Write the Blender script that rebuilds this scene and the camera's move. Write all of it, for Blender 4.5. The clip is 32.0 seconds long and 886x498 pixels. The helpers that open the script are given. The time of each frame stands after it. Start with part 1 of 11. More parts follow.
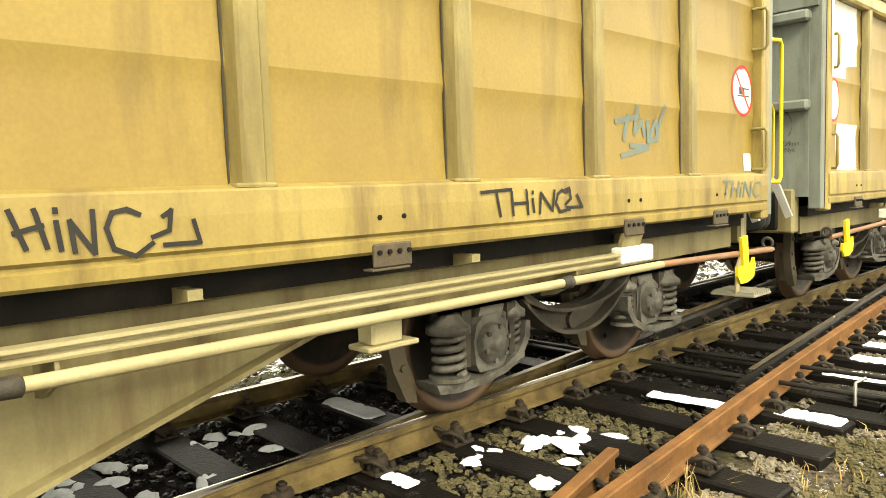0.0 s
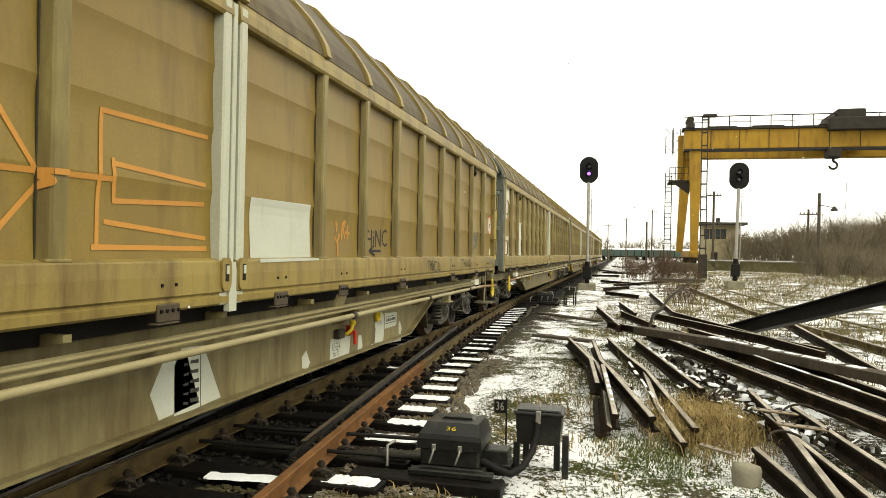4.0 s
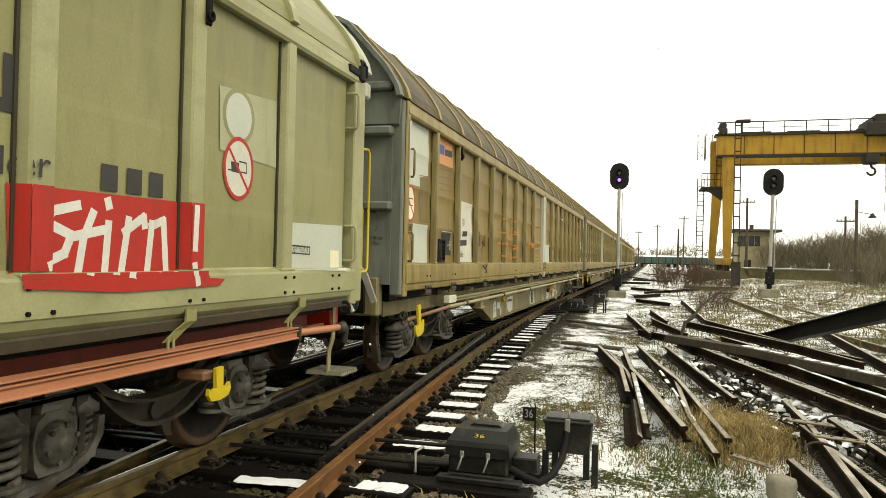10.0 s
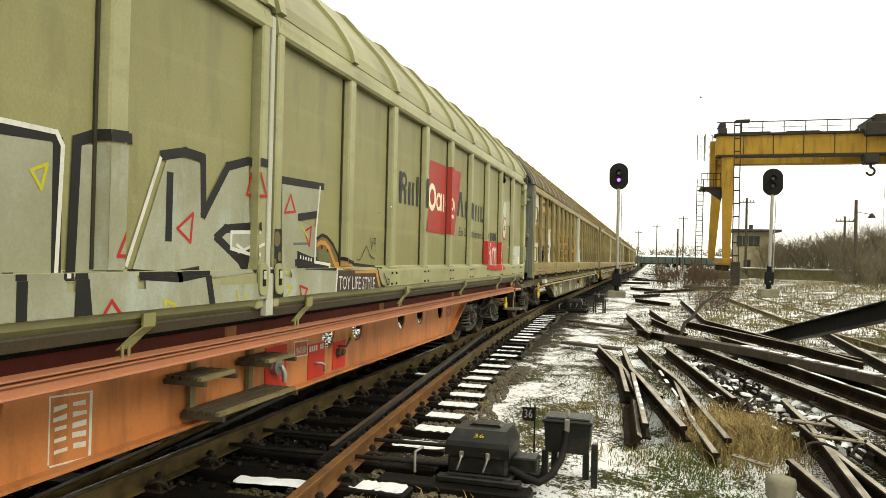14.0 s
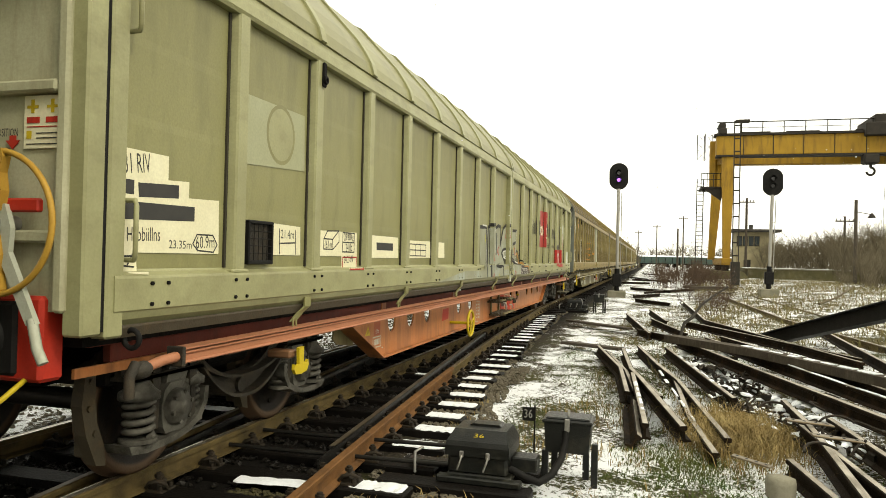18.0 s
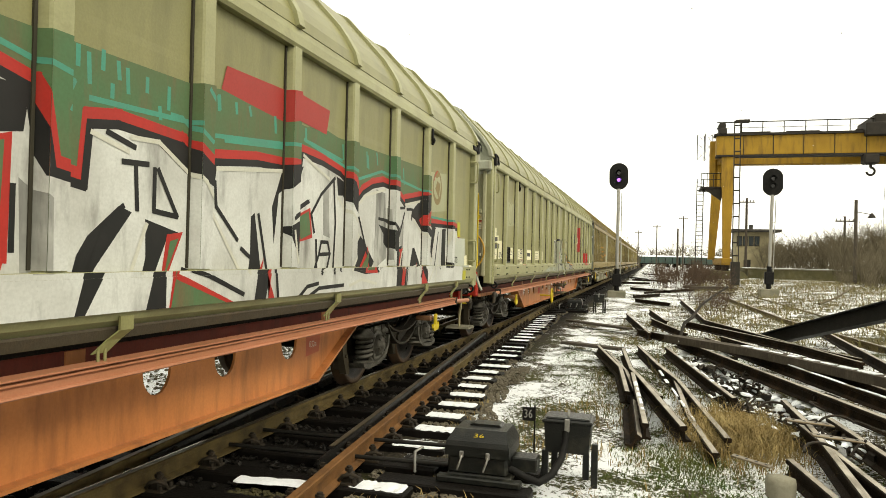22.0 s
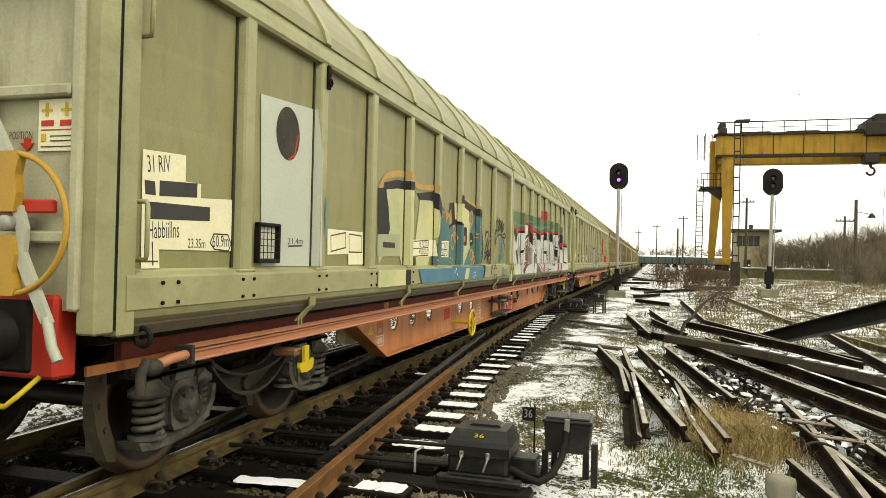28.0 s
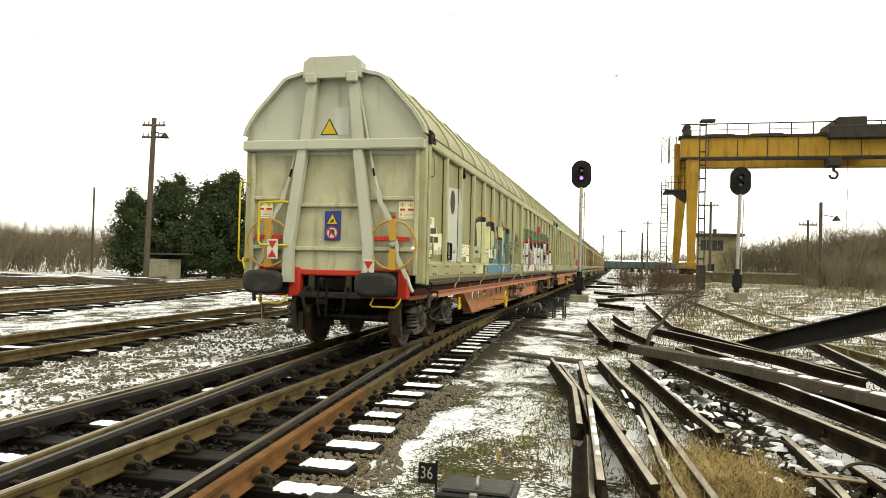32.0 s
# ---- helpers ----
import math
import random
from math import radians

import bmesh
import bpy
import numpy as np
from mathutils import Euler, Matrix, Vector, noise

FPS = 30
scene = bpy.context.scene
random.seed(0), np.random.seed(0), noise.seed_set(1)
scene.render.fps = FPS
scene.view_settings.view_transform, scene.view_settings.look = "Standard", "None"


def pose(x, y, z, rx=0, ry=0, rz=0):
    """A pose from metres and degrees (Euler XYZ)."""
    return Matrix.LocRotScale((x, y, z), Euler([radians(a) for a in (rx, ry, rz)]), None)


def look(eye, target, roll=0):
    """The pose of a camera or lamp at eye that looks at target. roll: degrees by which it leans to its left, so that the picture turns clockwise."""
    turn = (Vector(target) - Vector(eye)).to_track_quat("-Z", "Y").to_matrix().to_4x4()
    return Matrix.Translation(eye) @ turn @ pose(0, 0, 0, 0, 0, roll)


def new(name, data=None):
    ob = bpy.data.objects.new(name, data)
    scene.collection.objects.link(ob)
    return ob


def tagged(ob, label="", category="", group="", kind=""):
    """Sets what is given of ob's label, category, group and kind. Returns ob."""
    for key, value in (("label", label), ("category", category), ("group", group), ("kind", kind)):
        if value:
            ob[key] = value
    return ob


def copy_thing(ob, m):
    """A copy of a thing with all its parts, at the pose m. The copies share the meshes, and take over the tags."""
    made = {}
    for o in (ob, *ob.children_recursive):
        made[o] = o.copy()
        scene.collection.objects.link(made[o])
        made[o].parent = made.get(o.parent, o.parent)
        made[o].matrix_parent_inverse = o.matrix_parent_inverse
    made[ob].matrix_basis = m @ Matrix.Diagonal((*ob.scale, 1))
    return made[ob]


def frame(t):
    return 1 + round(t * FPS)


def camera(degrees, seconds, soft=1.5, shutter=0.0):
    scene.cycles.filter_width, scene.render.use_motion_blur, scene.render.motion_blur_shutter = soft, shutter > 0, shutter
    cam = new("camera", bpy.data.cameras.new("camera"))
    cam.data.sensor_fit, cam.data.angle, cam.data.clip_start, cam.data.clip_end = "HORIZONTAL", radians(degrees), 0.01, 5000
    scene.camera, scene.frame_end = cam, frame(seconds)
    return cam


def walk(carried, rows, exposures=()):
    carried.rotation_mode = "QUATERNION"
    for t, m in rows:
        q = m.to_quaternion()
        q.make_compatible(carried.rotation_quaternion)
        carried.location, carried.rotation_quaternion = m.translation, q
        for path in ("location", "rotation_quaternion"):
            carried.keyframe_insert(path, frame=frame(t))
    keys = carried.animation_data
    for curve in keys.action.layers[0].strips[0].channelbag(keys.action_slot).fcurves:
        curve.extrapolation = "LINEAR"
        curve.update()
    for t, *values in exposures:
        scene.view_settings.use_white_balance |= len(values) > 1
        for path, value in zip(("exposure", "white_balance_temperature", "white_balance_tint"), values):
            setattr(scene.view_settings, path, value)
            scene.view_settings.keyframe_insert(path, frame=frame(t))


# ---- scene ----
cam = camera(63.4, 32.0, 0.8)

# seconds, x, y, z, yaw, pitch, roll
ROWS = [
    (0.0, 3.97, 0.08, 1.41, 46.5, -4.95, 1.86), (0.5, 4.03, 0.07, 1.47, 40.9, -4.9, 1.0), (1.0, 4.08, 0.05, 1.51, 33.8, -4.54, 0.3),
    (1.5, 4.12, 0.02, 1.52, 27.4, -3.5, 0.03), (2.0, 4.14, 0, 1.525, 22.7, -2.6, -0.22), (2.5, 4.15, 0, 1.525, 19.16, -1.66, -0.36),
    (3.0, 4.15, 0, 1.525, 16.0, -0.88, -0.65), (3.5, 4.15, 0, 1.525, 13.95, -0.2, -1.0), (4.5, 4.15, 0, 1.525, 14.0, 0.3, -1.25),
    (5.5, 4.15, 0, 1.525, 14.95, 0.42, -1.31), (6.0, 4.15, 0, 1.525, 15.05, 0.4, -1.32), (6.5, 4.15, 0, 1.525, 15.25, 0.4, -1.33), (7.0, 4.15, 0, 1.525, 15.7, 0.5, -1.3),
    (7.5, 4.15, 0, 1.525, 15.93, 0.57, -1.3), (8.5, 4.15, 0, 1.525, 16.15, 0.58, -1.31), (9.5, 4.15, 0, 1.525, 16.2, 0.63, -1.32),
    (12.0, 4.15, 0, 1.525, 16.2, 0.63, -1.32), (13.0, 4.15, 0, 1.525, 16.16, 0.63, -1.32), (27.5, 4.15, 0, 1.525, 16.16, 0.63, -1.32),
    (28.5, 4.15, 0, 1.525, 16.16, 0.6, -1.32), (29.5, 4.15, 0, 1.525, 16.2, 0.55, -1.3), (30.0, 4.15, 0.02, 1.52, 16.1, 0.56, -1.3),
    (30.5, 4.17, 0.27, 1.5, 15.5, 0.57, -1.33), (31.0, 4.19, 0.7, 1.475, 14.72, 0.7, -1.35), (31.5, 4.21, 1.38, 1.44, 14.12, 0.87, -1.35),
    (32.0, 4.2, 2.2, 1.4, 13.55, 1.1, -1.35),
]
EXPOSURES = [(0.0, 2.02, 7580, 5), (1.0, 1.66, 7520, 5), (2.0, 1.25, 7600, 6), (3.5, 0.68, 7250, 6), (6.0, 0.46, 7130, 5), (32.0, 0.46, 7130, 5)]
walk(cam, [(t, pose(x, y, z, 90 + p, r, w)) for t, x, y, z, w, p, r in ROWS], EXPOSURES)

# ---------------------------------------------------------------- light: overcast winter sky
world = bpy.data.worlds.new("overcast_sky")
scene.world = world
world.use_nodes = True
wn, wl = world.node_tree.nodes, world.node_tree.links
sky = wn.new("ShaderNodeTexSky")
sky.sky_type, sky.sun_disc = "NISHITA", False
sky.sun_elevation, sky.sun_rotation = radians(32), radians(100)
sky.dust_density, sky.air_density = 4.0, 1.0
cloud = wn.new("ShaderNodeMix")
cloud.data_type = "RGBA"
cloud.inputs[0].default_value = 0.93
cloud.inputs[7].default_value = (10.6, 10.5, 10.0, 1)
wl.new(sky.outputs[0], cloud.inputs[6])
wl.new(cloud.outputs[2], wn["Background"].inputs[0])
wn["Background"].inputs[1].default_value = 0.115
sun_data = bpy.data.lights.new("sun", "SUN")
sun_data.energy, sun_data.angle, sun_data.color = 1.3, radians(14), (1.0, 0.95, 0.85)
sun = new("sun", sun_data)
sun.matrix_world = look((30, -8, 30), (0, 10, 0))


# ---------------------------------------------------------------- materials
def ramp_of(nt, fac, lo, hi):
    r = nt.nodes.new("ShaderNodeMapRange")
    r.inputs[1].default_value, r.inputs[2].default_value = lo, hi
    nt.links.new(fac, r.inputs[0])
    return r.outputs[0]


def noise_of(nt, co, scale, detail=4.0, rough=0.55, stretch=None):
    if stretch:
        m = nt.nodes.new("ShaderNodeMapping")
        m.inputs[3].default_value = stretch
        nt.links.new(co, m.inputs[0])
        co = m.outputs[0]
    n = nt.nodes.new("ShaderNodeTexNoise")
    n.inputs["Scale"].default_value, n.inputs["Detail"].default_value, n.inputs["Roughness"].default_value = scale, detail, rough
    nt.links.new(co, n.inputs["Vector"])
    return n.outputs[0]


def mixed(nt, fac, a, b):
    m = nt.nodes.new("ShaderNodeMix")
    m.data_type = "RGBA"
    for sock, v in ((m.inputs[0], fac), (m.inputs[6], a), (m.inputs[7], b)):
        if isinstance(v, (tuple, list)):
            sock.default_value = (*v, 1)
        elif isinstance(v, float):
            sock.default_value = v
        else:
            nt.links.new(v, sock)
    return m.outputs[2]


def math_of(nt, op, a, b):
    m = nt.nodes.new("ShaderNodeMath")
    m.operation = op
    for sock, v in ((m.inputs[0], a), (m.inputs[1], b)):
        if isinstance(v, float):
            sock.default_value = v
        else:
            nt.links.new(v, sock)
    return m.outputs[0]


def material(name, col, col2=None, dirt=None, rough=0.6, metal=0.0, scale=3.0, amount=1.0, grain=40.0, bump=0.15,
             stretch=None, dirt_scale=1.2, dirt_range=(0.5, 0.75), vary=0.0, spec=0.2):
    """Two tones by a broad noise, dirt by a second one (stretched into runs if asked), fine grain as bump."""
    m = bpy.data.materials.new(name)
    m.use_nodes = True
    nt = m.node_tree
    bsdf = nt.nodes["Principled BSDF"]
    co = nt.nodes.new("ShaderNodeTexCoord").outputs["Object"]
    col2 = col2 or tuple(c * 0.8 for c in col)
    out = mixed(nt, ramp_of(nt, noise_of(nt, co, scale, 5.0), 0.5 - 0.2 / amount, 0.5 + 0.2 / amount), col, col2)
    if dirt:
        f = ramp_of(nt, noise_of(nt, co, dirt_scale, 7.0, 0.65, stretch), *dirt_range)
        out = mixed(nt, f, out, dirt)
    fine = noise_of(nt, co, grain, 3.0)
    out = mixed(nt, math_of(nt, "MULTIPLY", ramp_of(nt, fine, 0.35, 0.7), 0.22), out, tuple(c * 0.55 for c in col2))
    if vary:
        rnd = nt.nodes.new("ShaderNodeObjectInfo").outputs["Random"]
        out = mixed(nt, math_of(nt, "MULTIPLY", rnd, vary), out, tuple(c * 0.45 for c in col))
    nt.links.new(out, bsdf.inputs["Base Color"])
    bsdf.inputs["Metallic"].default_value = metal
    bsdf.inputs["Specular IOR Level"].default_value = spec
    bsdf.inputs["Roughness"].default_value = rough
    if bump:
        b = nt.nodes.new("ShaderNodeBump")
        b.inputs["Strength"].default_value, b.inputs["Distance"].default_value = bump, 0.02
        nt.links.new(fine, b.inputs["Height"])
        nt.links.new(b.outputs[0], bsdf.inputs["Normal"])
    return m


def glow(name, col, power):
    m = bpy.data.materials.new(name)
    m.use_nodes = True
    b = m.node_tree.nodes["Principled BSDF"]
    b.inputs["Base Color"].default_value = (*col, 1)
    b.inputs["Emission Color"].default_value, b.inputs["Emission Strength"].default_value = (*col, 1), power
    return m


RUN = (3.0, 3.0, 0.5)
BROWN = material("brown_wagon_paint", (0.203, 0.142, 0.0300), (0.154, 0.104, 0.0225), (0.060, 0.038, 0.0130), 0.42, 0, 0.8, 1.5, 60, 0.05, RUN, 1.3, (0.48, 0.86), spec=0.3)
BROWN_SILL = material("brown_sill_paint", (0.258, 0.199, 0.057), (0.194, 0.143, 0.040), (0.074, 0.045, 0.017), 0.45, 0, 1.7, 1.3, 60, 0.06, RUN, 2.0, (0.46, 0.78), spec=0.3)
BROWN_POST = material("brown_post_paint", (0.213, 0.173, 0.058), (0.158, 0.124, 0.039), (0.055, 0.037, 0.015), 0.45, 0, 1.5, 1.3, 60, 0.06, RUN, 2.2, (0.44, 0.78), spec=0.3)
BROWN_ROOF = material("sooty_brown_roof_paint", (0.098, 0.074, 0.034), (0.068, 0.052, 0.026), (0.030, 0.023, 0.013), 0.6, 0, 1.2, 1.3, 60, 0.08, (1.0, 3.0, 1.0), 1.5, (0.42, 0.78), spec=0.2)
GREEN = material("olive_wagon_paint", (0.238, 0.229, 0.098), (0.190, 0.181, 0.075), (0.105, 0.096, 0.040), 0.42, 0, 0.8, 1.4, 60, 0.05, (2.0, 2.0, 0.7), 1.4, (0.50, 0.86), spec=0.3)
GREEN_TRIM = material("olive_trim_paint", (0.318, 0.314, 0.163), (0.256, 0.250, 0.125), (0.170, 0.156, 0.076), 0.42, 0, 1.4, 1.3, 60, 0.05, (1.0, 1.0, 1.6), 2.2, (0.50, 0.80), spec=0.3)
GREY_END = material("grey_end_paint", (0.172, 0.188, 0.158), (0.132, 0.143, 0.118), (0.050, 0.048, 0.034), 0.5, 0, 1.0, 1.3, 60, 0.05, RUN, 1.5, (0.46, 0.78))
END_WALL = material("weathered_end_wall_paint", (0.44, 0.43, 0.29), (0.31, 0.30, 0.185), (0.15, 0.115, 0.06), 0.5, 0, 1.6, 1, 60, 0.05, RUN, 1.6, (0.5, 0.8))
PALE_END = material("pale_end_paint", (0.43, 0.445, 0.36), (0.36, 0.37, 0.285), (0.17, 0.15, 0.09), 0.45, 0, 1.0, 1, 60, 0.05, RUN, 1.3, (0.55, 0.85))
ORANGE = material("faded_orange_underframe", (0.480, 0.190, 0.064), (0.390, 0.145, 0.046), (0.110, 0.048, 0.023), 0.38, 0, 1.2, 1.3, 60, 0.06, RUN, 1.8, (0.47, 0.8), spec=0.3)
ORANGE_RAIL = material("salmon_channel_paint", (0.403, 0.169, 0.0936), (0.338, 0.144, 0.072), (0.115, 0.0648, 0.036), 0.42, 0, 1.6, 1, 70, 0.05, (1, 0.4, 3), 2.4, (0.6, 0.85))
# underfloor red, darkened in its colour for the shade beneath the sill
SHADED_MAROON = material("shaded_maroon_floor", (0.150, 0.030, 0.018), (0.105, 0.022, 0.014), (0.045, 0.020, 0.013), 0.6, 0, 2, 1.3, 60, 0.06, RUN, 2, (0.5, 0.8))
DULL = material("drab_underframe_paint", (0.205, 0.178, 0.085), (0.150, 0.128, 0.060), (0.072, 0.044, 0.020), 0.55, 0, 1.3, 1.3, 60, 0.08, RUN, 1.6, (0.44, 0.76))
HANGER_STEEL = material("rusty_hanger_steel", (0.075, 0.062, 0.040), (0.048, 0.038, 0.025), (0.11, 0.078, 0.042), 0.6, 0.2, 6, 1, 80, 0.15, None, 6, (0.5, 0.8))
RUSTY_ROD = material("rusty_rod_paint", (0.21, 0.105, 0.050), (0.155, 0.082, 0.042), (0.26, 0.19, 0.11), 0.5, 0.1, 3, 1.3, 70, 0.1, (1, 0.4, 3), 3, (0.55, 0.8))
PIPE = material("cream_pipe_paint", (0.288, 0.252, 0.137), (0.223, 0.191, 0.0972), (0.0936, 0.0576, 0.0252), 0.42, 0, 2, 1, 70, 0.05, (1, 0.4, 3), 2.0, (0.58, 0.82))
BOGIE = material("grimy_bogie_steel", (0.046, 0.041, 0.032), (0.028, 0.025, 0.020), (0.085, 0.064, 0.040), 0.6, 0.2, 5, 1.3, 90, 0.3, None, 6, (0.48, 0.78), spec=0.15)
BOXCAST = material("grey_axlebox_casting", (0.125, 0.119, 0.099), (0.075, 0.071, 0.058), (0.028, 0.024, 0.018), 0.5, 0.3, 7, 1.4, 90, 0.3, None, 7, (0.45, 0.75), spec=0.15)
TREAD = material("worn_wheel_steel", (0.026, 0.022, 0.018), (0.017, 0.014, 0.011), (0.060, 0.040, 0.026), 0.5, 0.4, 5, 1.3, 80, 0.15, None, 4, (0.5, 0.8))


def worn_rim(m):
    """Rust-brown wear on the wheel's rim, outside the dark disc."""
    nt = m.node_tree
    bsdf = nt.nodes["Principled BSDF"]
    old = bsdf.inputs["Base Color"].links[0].from_socket
    co = nt.nodes.new("ShaderNodeTexCoord").outputs["Object"]
    flat = nt.nodes.new("ShaderNodeVectorMath")
    flat.operation = "MULTIPLY"
    flat.inputs[1].default_value = (0, 1, 1)
    nt.links.new(co, flat.inputs[0])
    size = nt.nodes.new("ShaderNodeVectorMath")
    size.operation = "LENGTH"
    nt.links.new(flat.outputs[0], size.inputs[0])
    rim = ramp_of(nt, size.outputs["Value"], 0.385, 0.41)
    nt.links.new(mixed(nt, math_of(nt, "MULTIPLY", rim, 0.75), old, (0.115, 0.072, 0.042)), bsdf.inputs["Base Color"])


worn_rim(TREAD)

GAP_SHADE = material("dark_gap_shade", (0.045, 0.04, 0.025), (0.03, 0.027, 0.018), None, 0.7, 0, 5, 1, 60, 0.1)
BLACK = material("black_rubber_and_grease", (0.0085, 0.0085, 0.008), (0.014, 0.0132, 0.012), (0.030, 0.027, 0.022), 0.6, 0, 6, 1, 80, 0.15, None, 5, (0.56, 0.85), spec=0.1)
BUFFER = material("scuffed_buffer_steel", (0.024, 0.0245, 0.023), (0.016, 0.016, 0.015), (0.070, 0.068, 0.060), 0.42, 0.3, 5, 1.4, 70, 0.15, None, 5, (0.55, 0.82), spec=0.25)
DARK = material("dark_undercarriage_steel", (0.0085, 0.0076, 0.0062), (0.005, 0.0046, 0.004), (0.024, 0.018, 0.012), 0.7, 0.1, 5, 1, 60, 0.2, None, 4, (0.52, 0.82), spec=0.1)
RED = material("signal_red_paint", (0.46, 0.034, 0.018), (0.39, 0.028, 0.016), (0.144, 0.0288, 0.0216), 0.45, 0, 3, 1, 60, 0.04, RUN, 2, (0.6, 0.85))
YELLOW = material("yellow_handle_paint", (0.518, 0.396, 0.0216), (0.446, 0.331, 0.0144), (0.216, 0.144, 0.0216), 0.45, 0, 6, 1, 70, 0.05, None, 5, (0.66, 0.85))
AMBER = material("amber_handwheel_paint", (0.446, 0.266, 0.0432), (0.374, 0.216, 0.036), None, 0.45, 0, 6, 1, 70, 0.05)
STEEL = material("bare_steel", (0.357, 0.348, 0.323), (0.272, 0.264, 0.238), (0.119, 0.085, 0.051), 0.4, 0.6, 8, 1, 90, 0.06, None, 6, (0.55, 0.8))
WHITE = material("white_marking_paint", (0.54, 0.535, 0.455), (0.47, 0.465, 0.385), (0.36, 0.33, 0.22), 0.5, 0, 4, 1, 60, 0.03, RUN, 2.5, (0.6, 0.85))
CREAM = material("cream_marking_paint", (0.72, 0.69, 0.48), (0.66, 0.62, 0.42), None, 0.5, 0, 4, 1, 60, 0.03)
PATCH_FAINT = material("faint_overpaint_patch", (0.335, 0.342, 0.215), (0.300, 0.305, 0.180), (0.22, 0.215, 0.11), 0.5, 0, 2, 1, 60, 0.03, RUN, 2, (0.6, 0.9))
PATCH = material("primer_patch_paint", (0.45, 0.475, 0.40), (0.41, 0.43, 0.36), (0.28, 0.27, 0.18), 0.5, 0, 2, 1, 60, 0.03, RUN, 2, (0.6, 0.9))
INK = material("dark_lettering", (0.0324, 0.0324, 0.0302), (0.0468, 0.0446, 0.0396), None, 0.55, 0, 6, 1, 60, 0.0)
SPRAY_BLACK = material("black_spray_paint", (0.0095, 0.0095, 0.0088), (0.0180, 0.0170, 0.0150), None, 0.5, 0, 4, 1, 60, 0.0)
FADED_BROWN = material("faded_brown_patch", (0.125, 0.098, 0.043), (0.17, 0.122, 0.042), None, 0.55, 0, 5, 1, 60, 0.0)
SPRAY_UMBER = material("dark_brown_spray_paint", (0.058, 0.038, 0.028), (0.040, 0.028, 0.022), (0.085, 0.066, 0.045), 0.5, 0, 3, 1.4, 60, 0.0, RUN, 2.5, (0.5, 0.8))
SPRAY_BLUEGREY = material("blue_grey_spray_paint", (0.0864, 0.122, 0.115), (0.115, 0.122, 0.0936), None, 0.55, 0, 4, 1, 60, 0.0)
SPRAY_WHITE = material("white_spray_paint", (0.62, 0.62, 0.57), (0.52, 0.52, 0.47), (0.30, 0.29, 0.27), 0.5, 0, 2.5, 1, 60, 0.0, RUN, 2.2, (0.55, 0.8))
SPRAY_SILVER = material("silver_spray_paint", (0.58, 0.59, 0.55), (0.44, 0.44, 0.40), (0.17, 0.165, 0.145), 0.45, 0.05, 1.6, 1.6, 60, 0.0, (2.2, 2.2, 0.7), 2.2, (0.53, 0.78))
SPRAY_GREEN = material("green_spray_paint", (0.066, 0.142, 0.062), (0.090, 0.120, 0.052), (0.142, 0.096, 0.050), 0.5, 0, 1.6, 1.8, 60, 0.0, RUN, 2.2, (0.52, 0.76))
SPRAY_SHADE = material("grey_spray_shading", (0.20, 0.20, 0.18), (0.40, 0.40, 0.36), (0.075, 0.072, 0.064), 0.5, 0.05, 2.0, 1.8, 60, 0.0, (3.0, 3.0, 0.6), 2.5, (0.48, 0.72))
SPRAY_TEAL = material("teal_spray_paint", (0.0504, 0.274, 0.187), (0.072, 0.216, 0.151), None, 0.5, 0, 3, 1, 60, 0.0)
SPRAY_RED = material("red_spray_paint", (0.396, 0.0252, 0.018), (0.331, 0.0252, 0.018), (0.216, 0.036, 0.0252), 0.45, 0, 3, 1, 60, 0.0, RUN, 1.8, (0.58, 0.85))
SPRAY_BLUE = material("blue_spray_paint", (0.050, 0.118, 0.130), (0.066, 0.150, 0.140), (0.120, 0.200, 0.150), 0.5, 0, 1.3, 1.8, 60, 0.0, (1.4, 1.4, 1.0), 1.5, (0.50, 0.74))
SPRAY_ORANGE = material("orange_spray_paint", (0.446, 0.216, 0.0432), (0.403, 0.194, 0.0432), None, 0.5, 0, 3, 1, 60, 0.0)
SPRAY_AMBER = material("faded_amber_spray_paint", (0.44, 0.27, 0.075), (0.37, 0.235, 0.075), (0.42, 0.33, 0.13), 0.5, 0, 3, 1.3, 60, 0.0, RUN, 2.5, (0.5, 0.8))
SPRAY_HAZE = material("thin_orange_spray_mist", (0.335, 0.265, 0.115), (0.285, 0.245, 0.110), (0.40, 0.25, 0.075), 0.5, 0, 2, 1.5, 60, 0.0, None, 3, (0.52, 0.8))
SPRAY_COBALT = material("cobalt_spray_paint", (0.050, 0.135, 0.225), (0.070, 0.185, 0.240), (0.110, 0.20, 0.19), 0.5, 0, 2, 1.4, 60, 0.0, (1, 0.6, 2), 2, (0.52, 0.8))
SPRAY_LAKE = material("thin_lake_blue_spray_paint", (0.075, 0.215, 0.235), (0.110, 0.225, 0.205), (0.18, 0.225, 0.135), 0.5, 0, 5, 1.4, 60, 0.0, None, 6, (0.5, 0.75))
SPRAY_YELLOW = material("lime_yellow_spray_paint", (0.432, 0.403, 0.0216), (0.374, 0.36, 0.0288), None, 0.5, 0, 3, 1, 60, 0.0)
SPRAY_PALE = material("pale_green_spray_paint", (0.53, 0.51, 0.265), (0.43, 0.44, 0.215), (0.30, 0.33, 0.20), 0.5, 0, 2, 1, 60, 0.0)
SPRAY_FADED = material("faded_red_marking_paint", (0.36, 0.105, 0.058), (0.32, 0.080, 0.046), (0.36, 0.15, 0.06), 0.5, 0, 3, 1, 60, 0.02, RUN, 2.5, (0.5, 0.8))
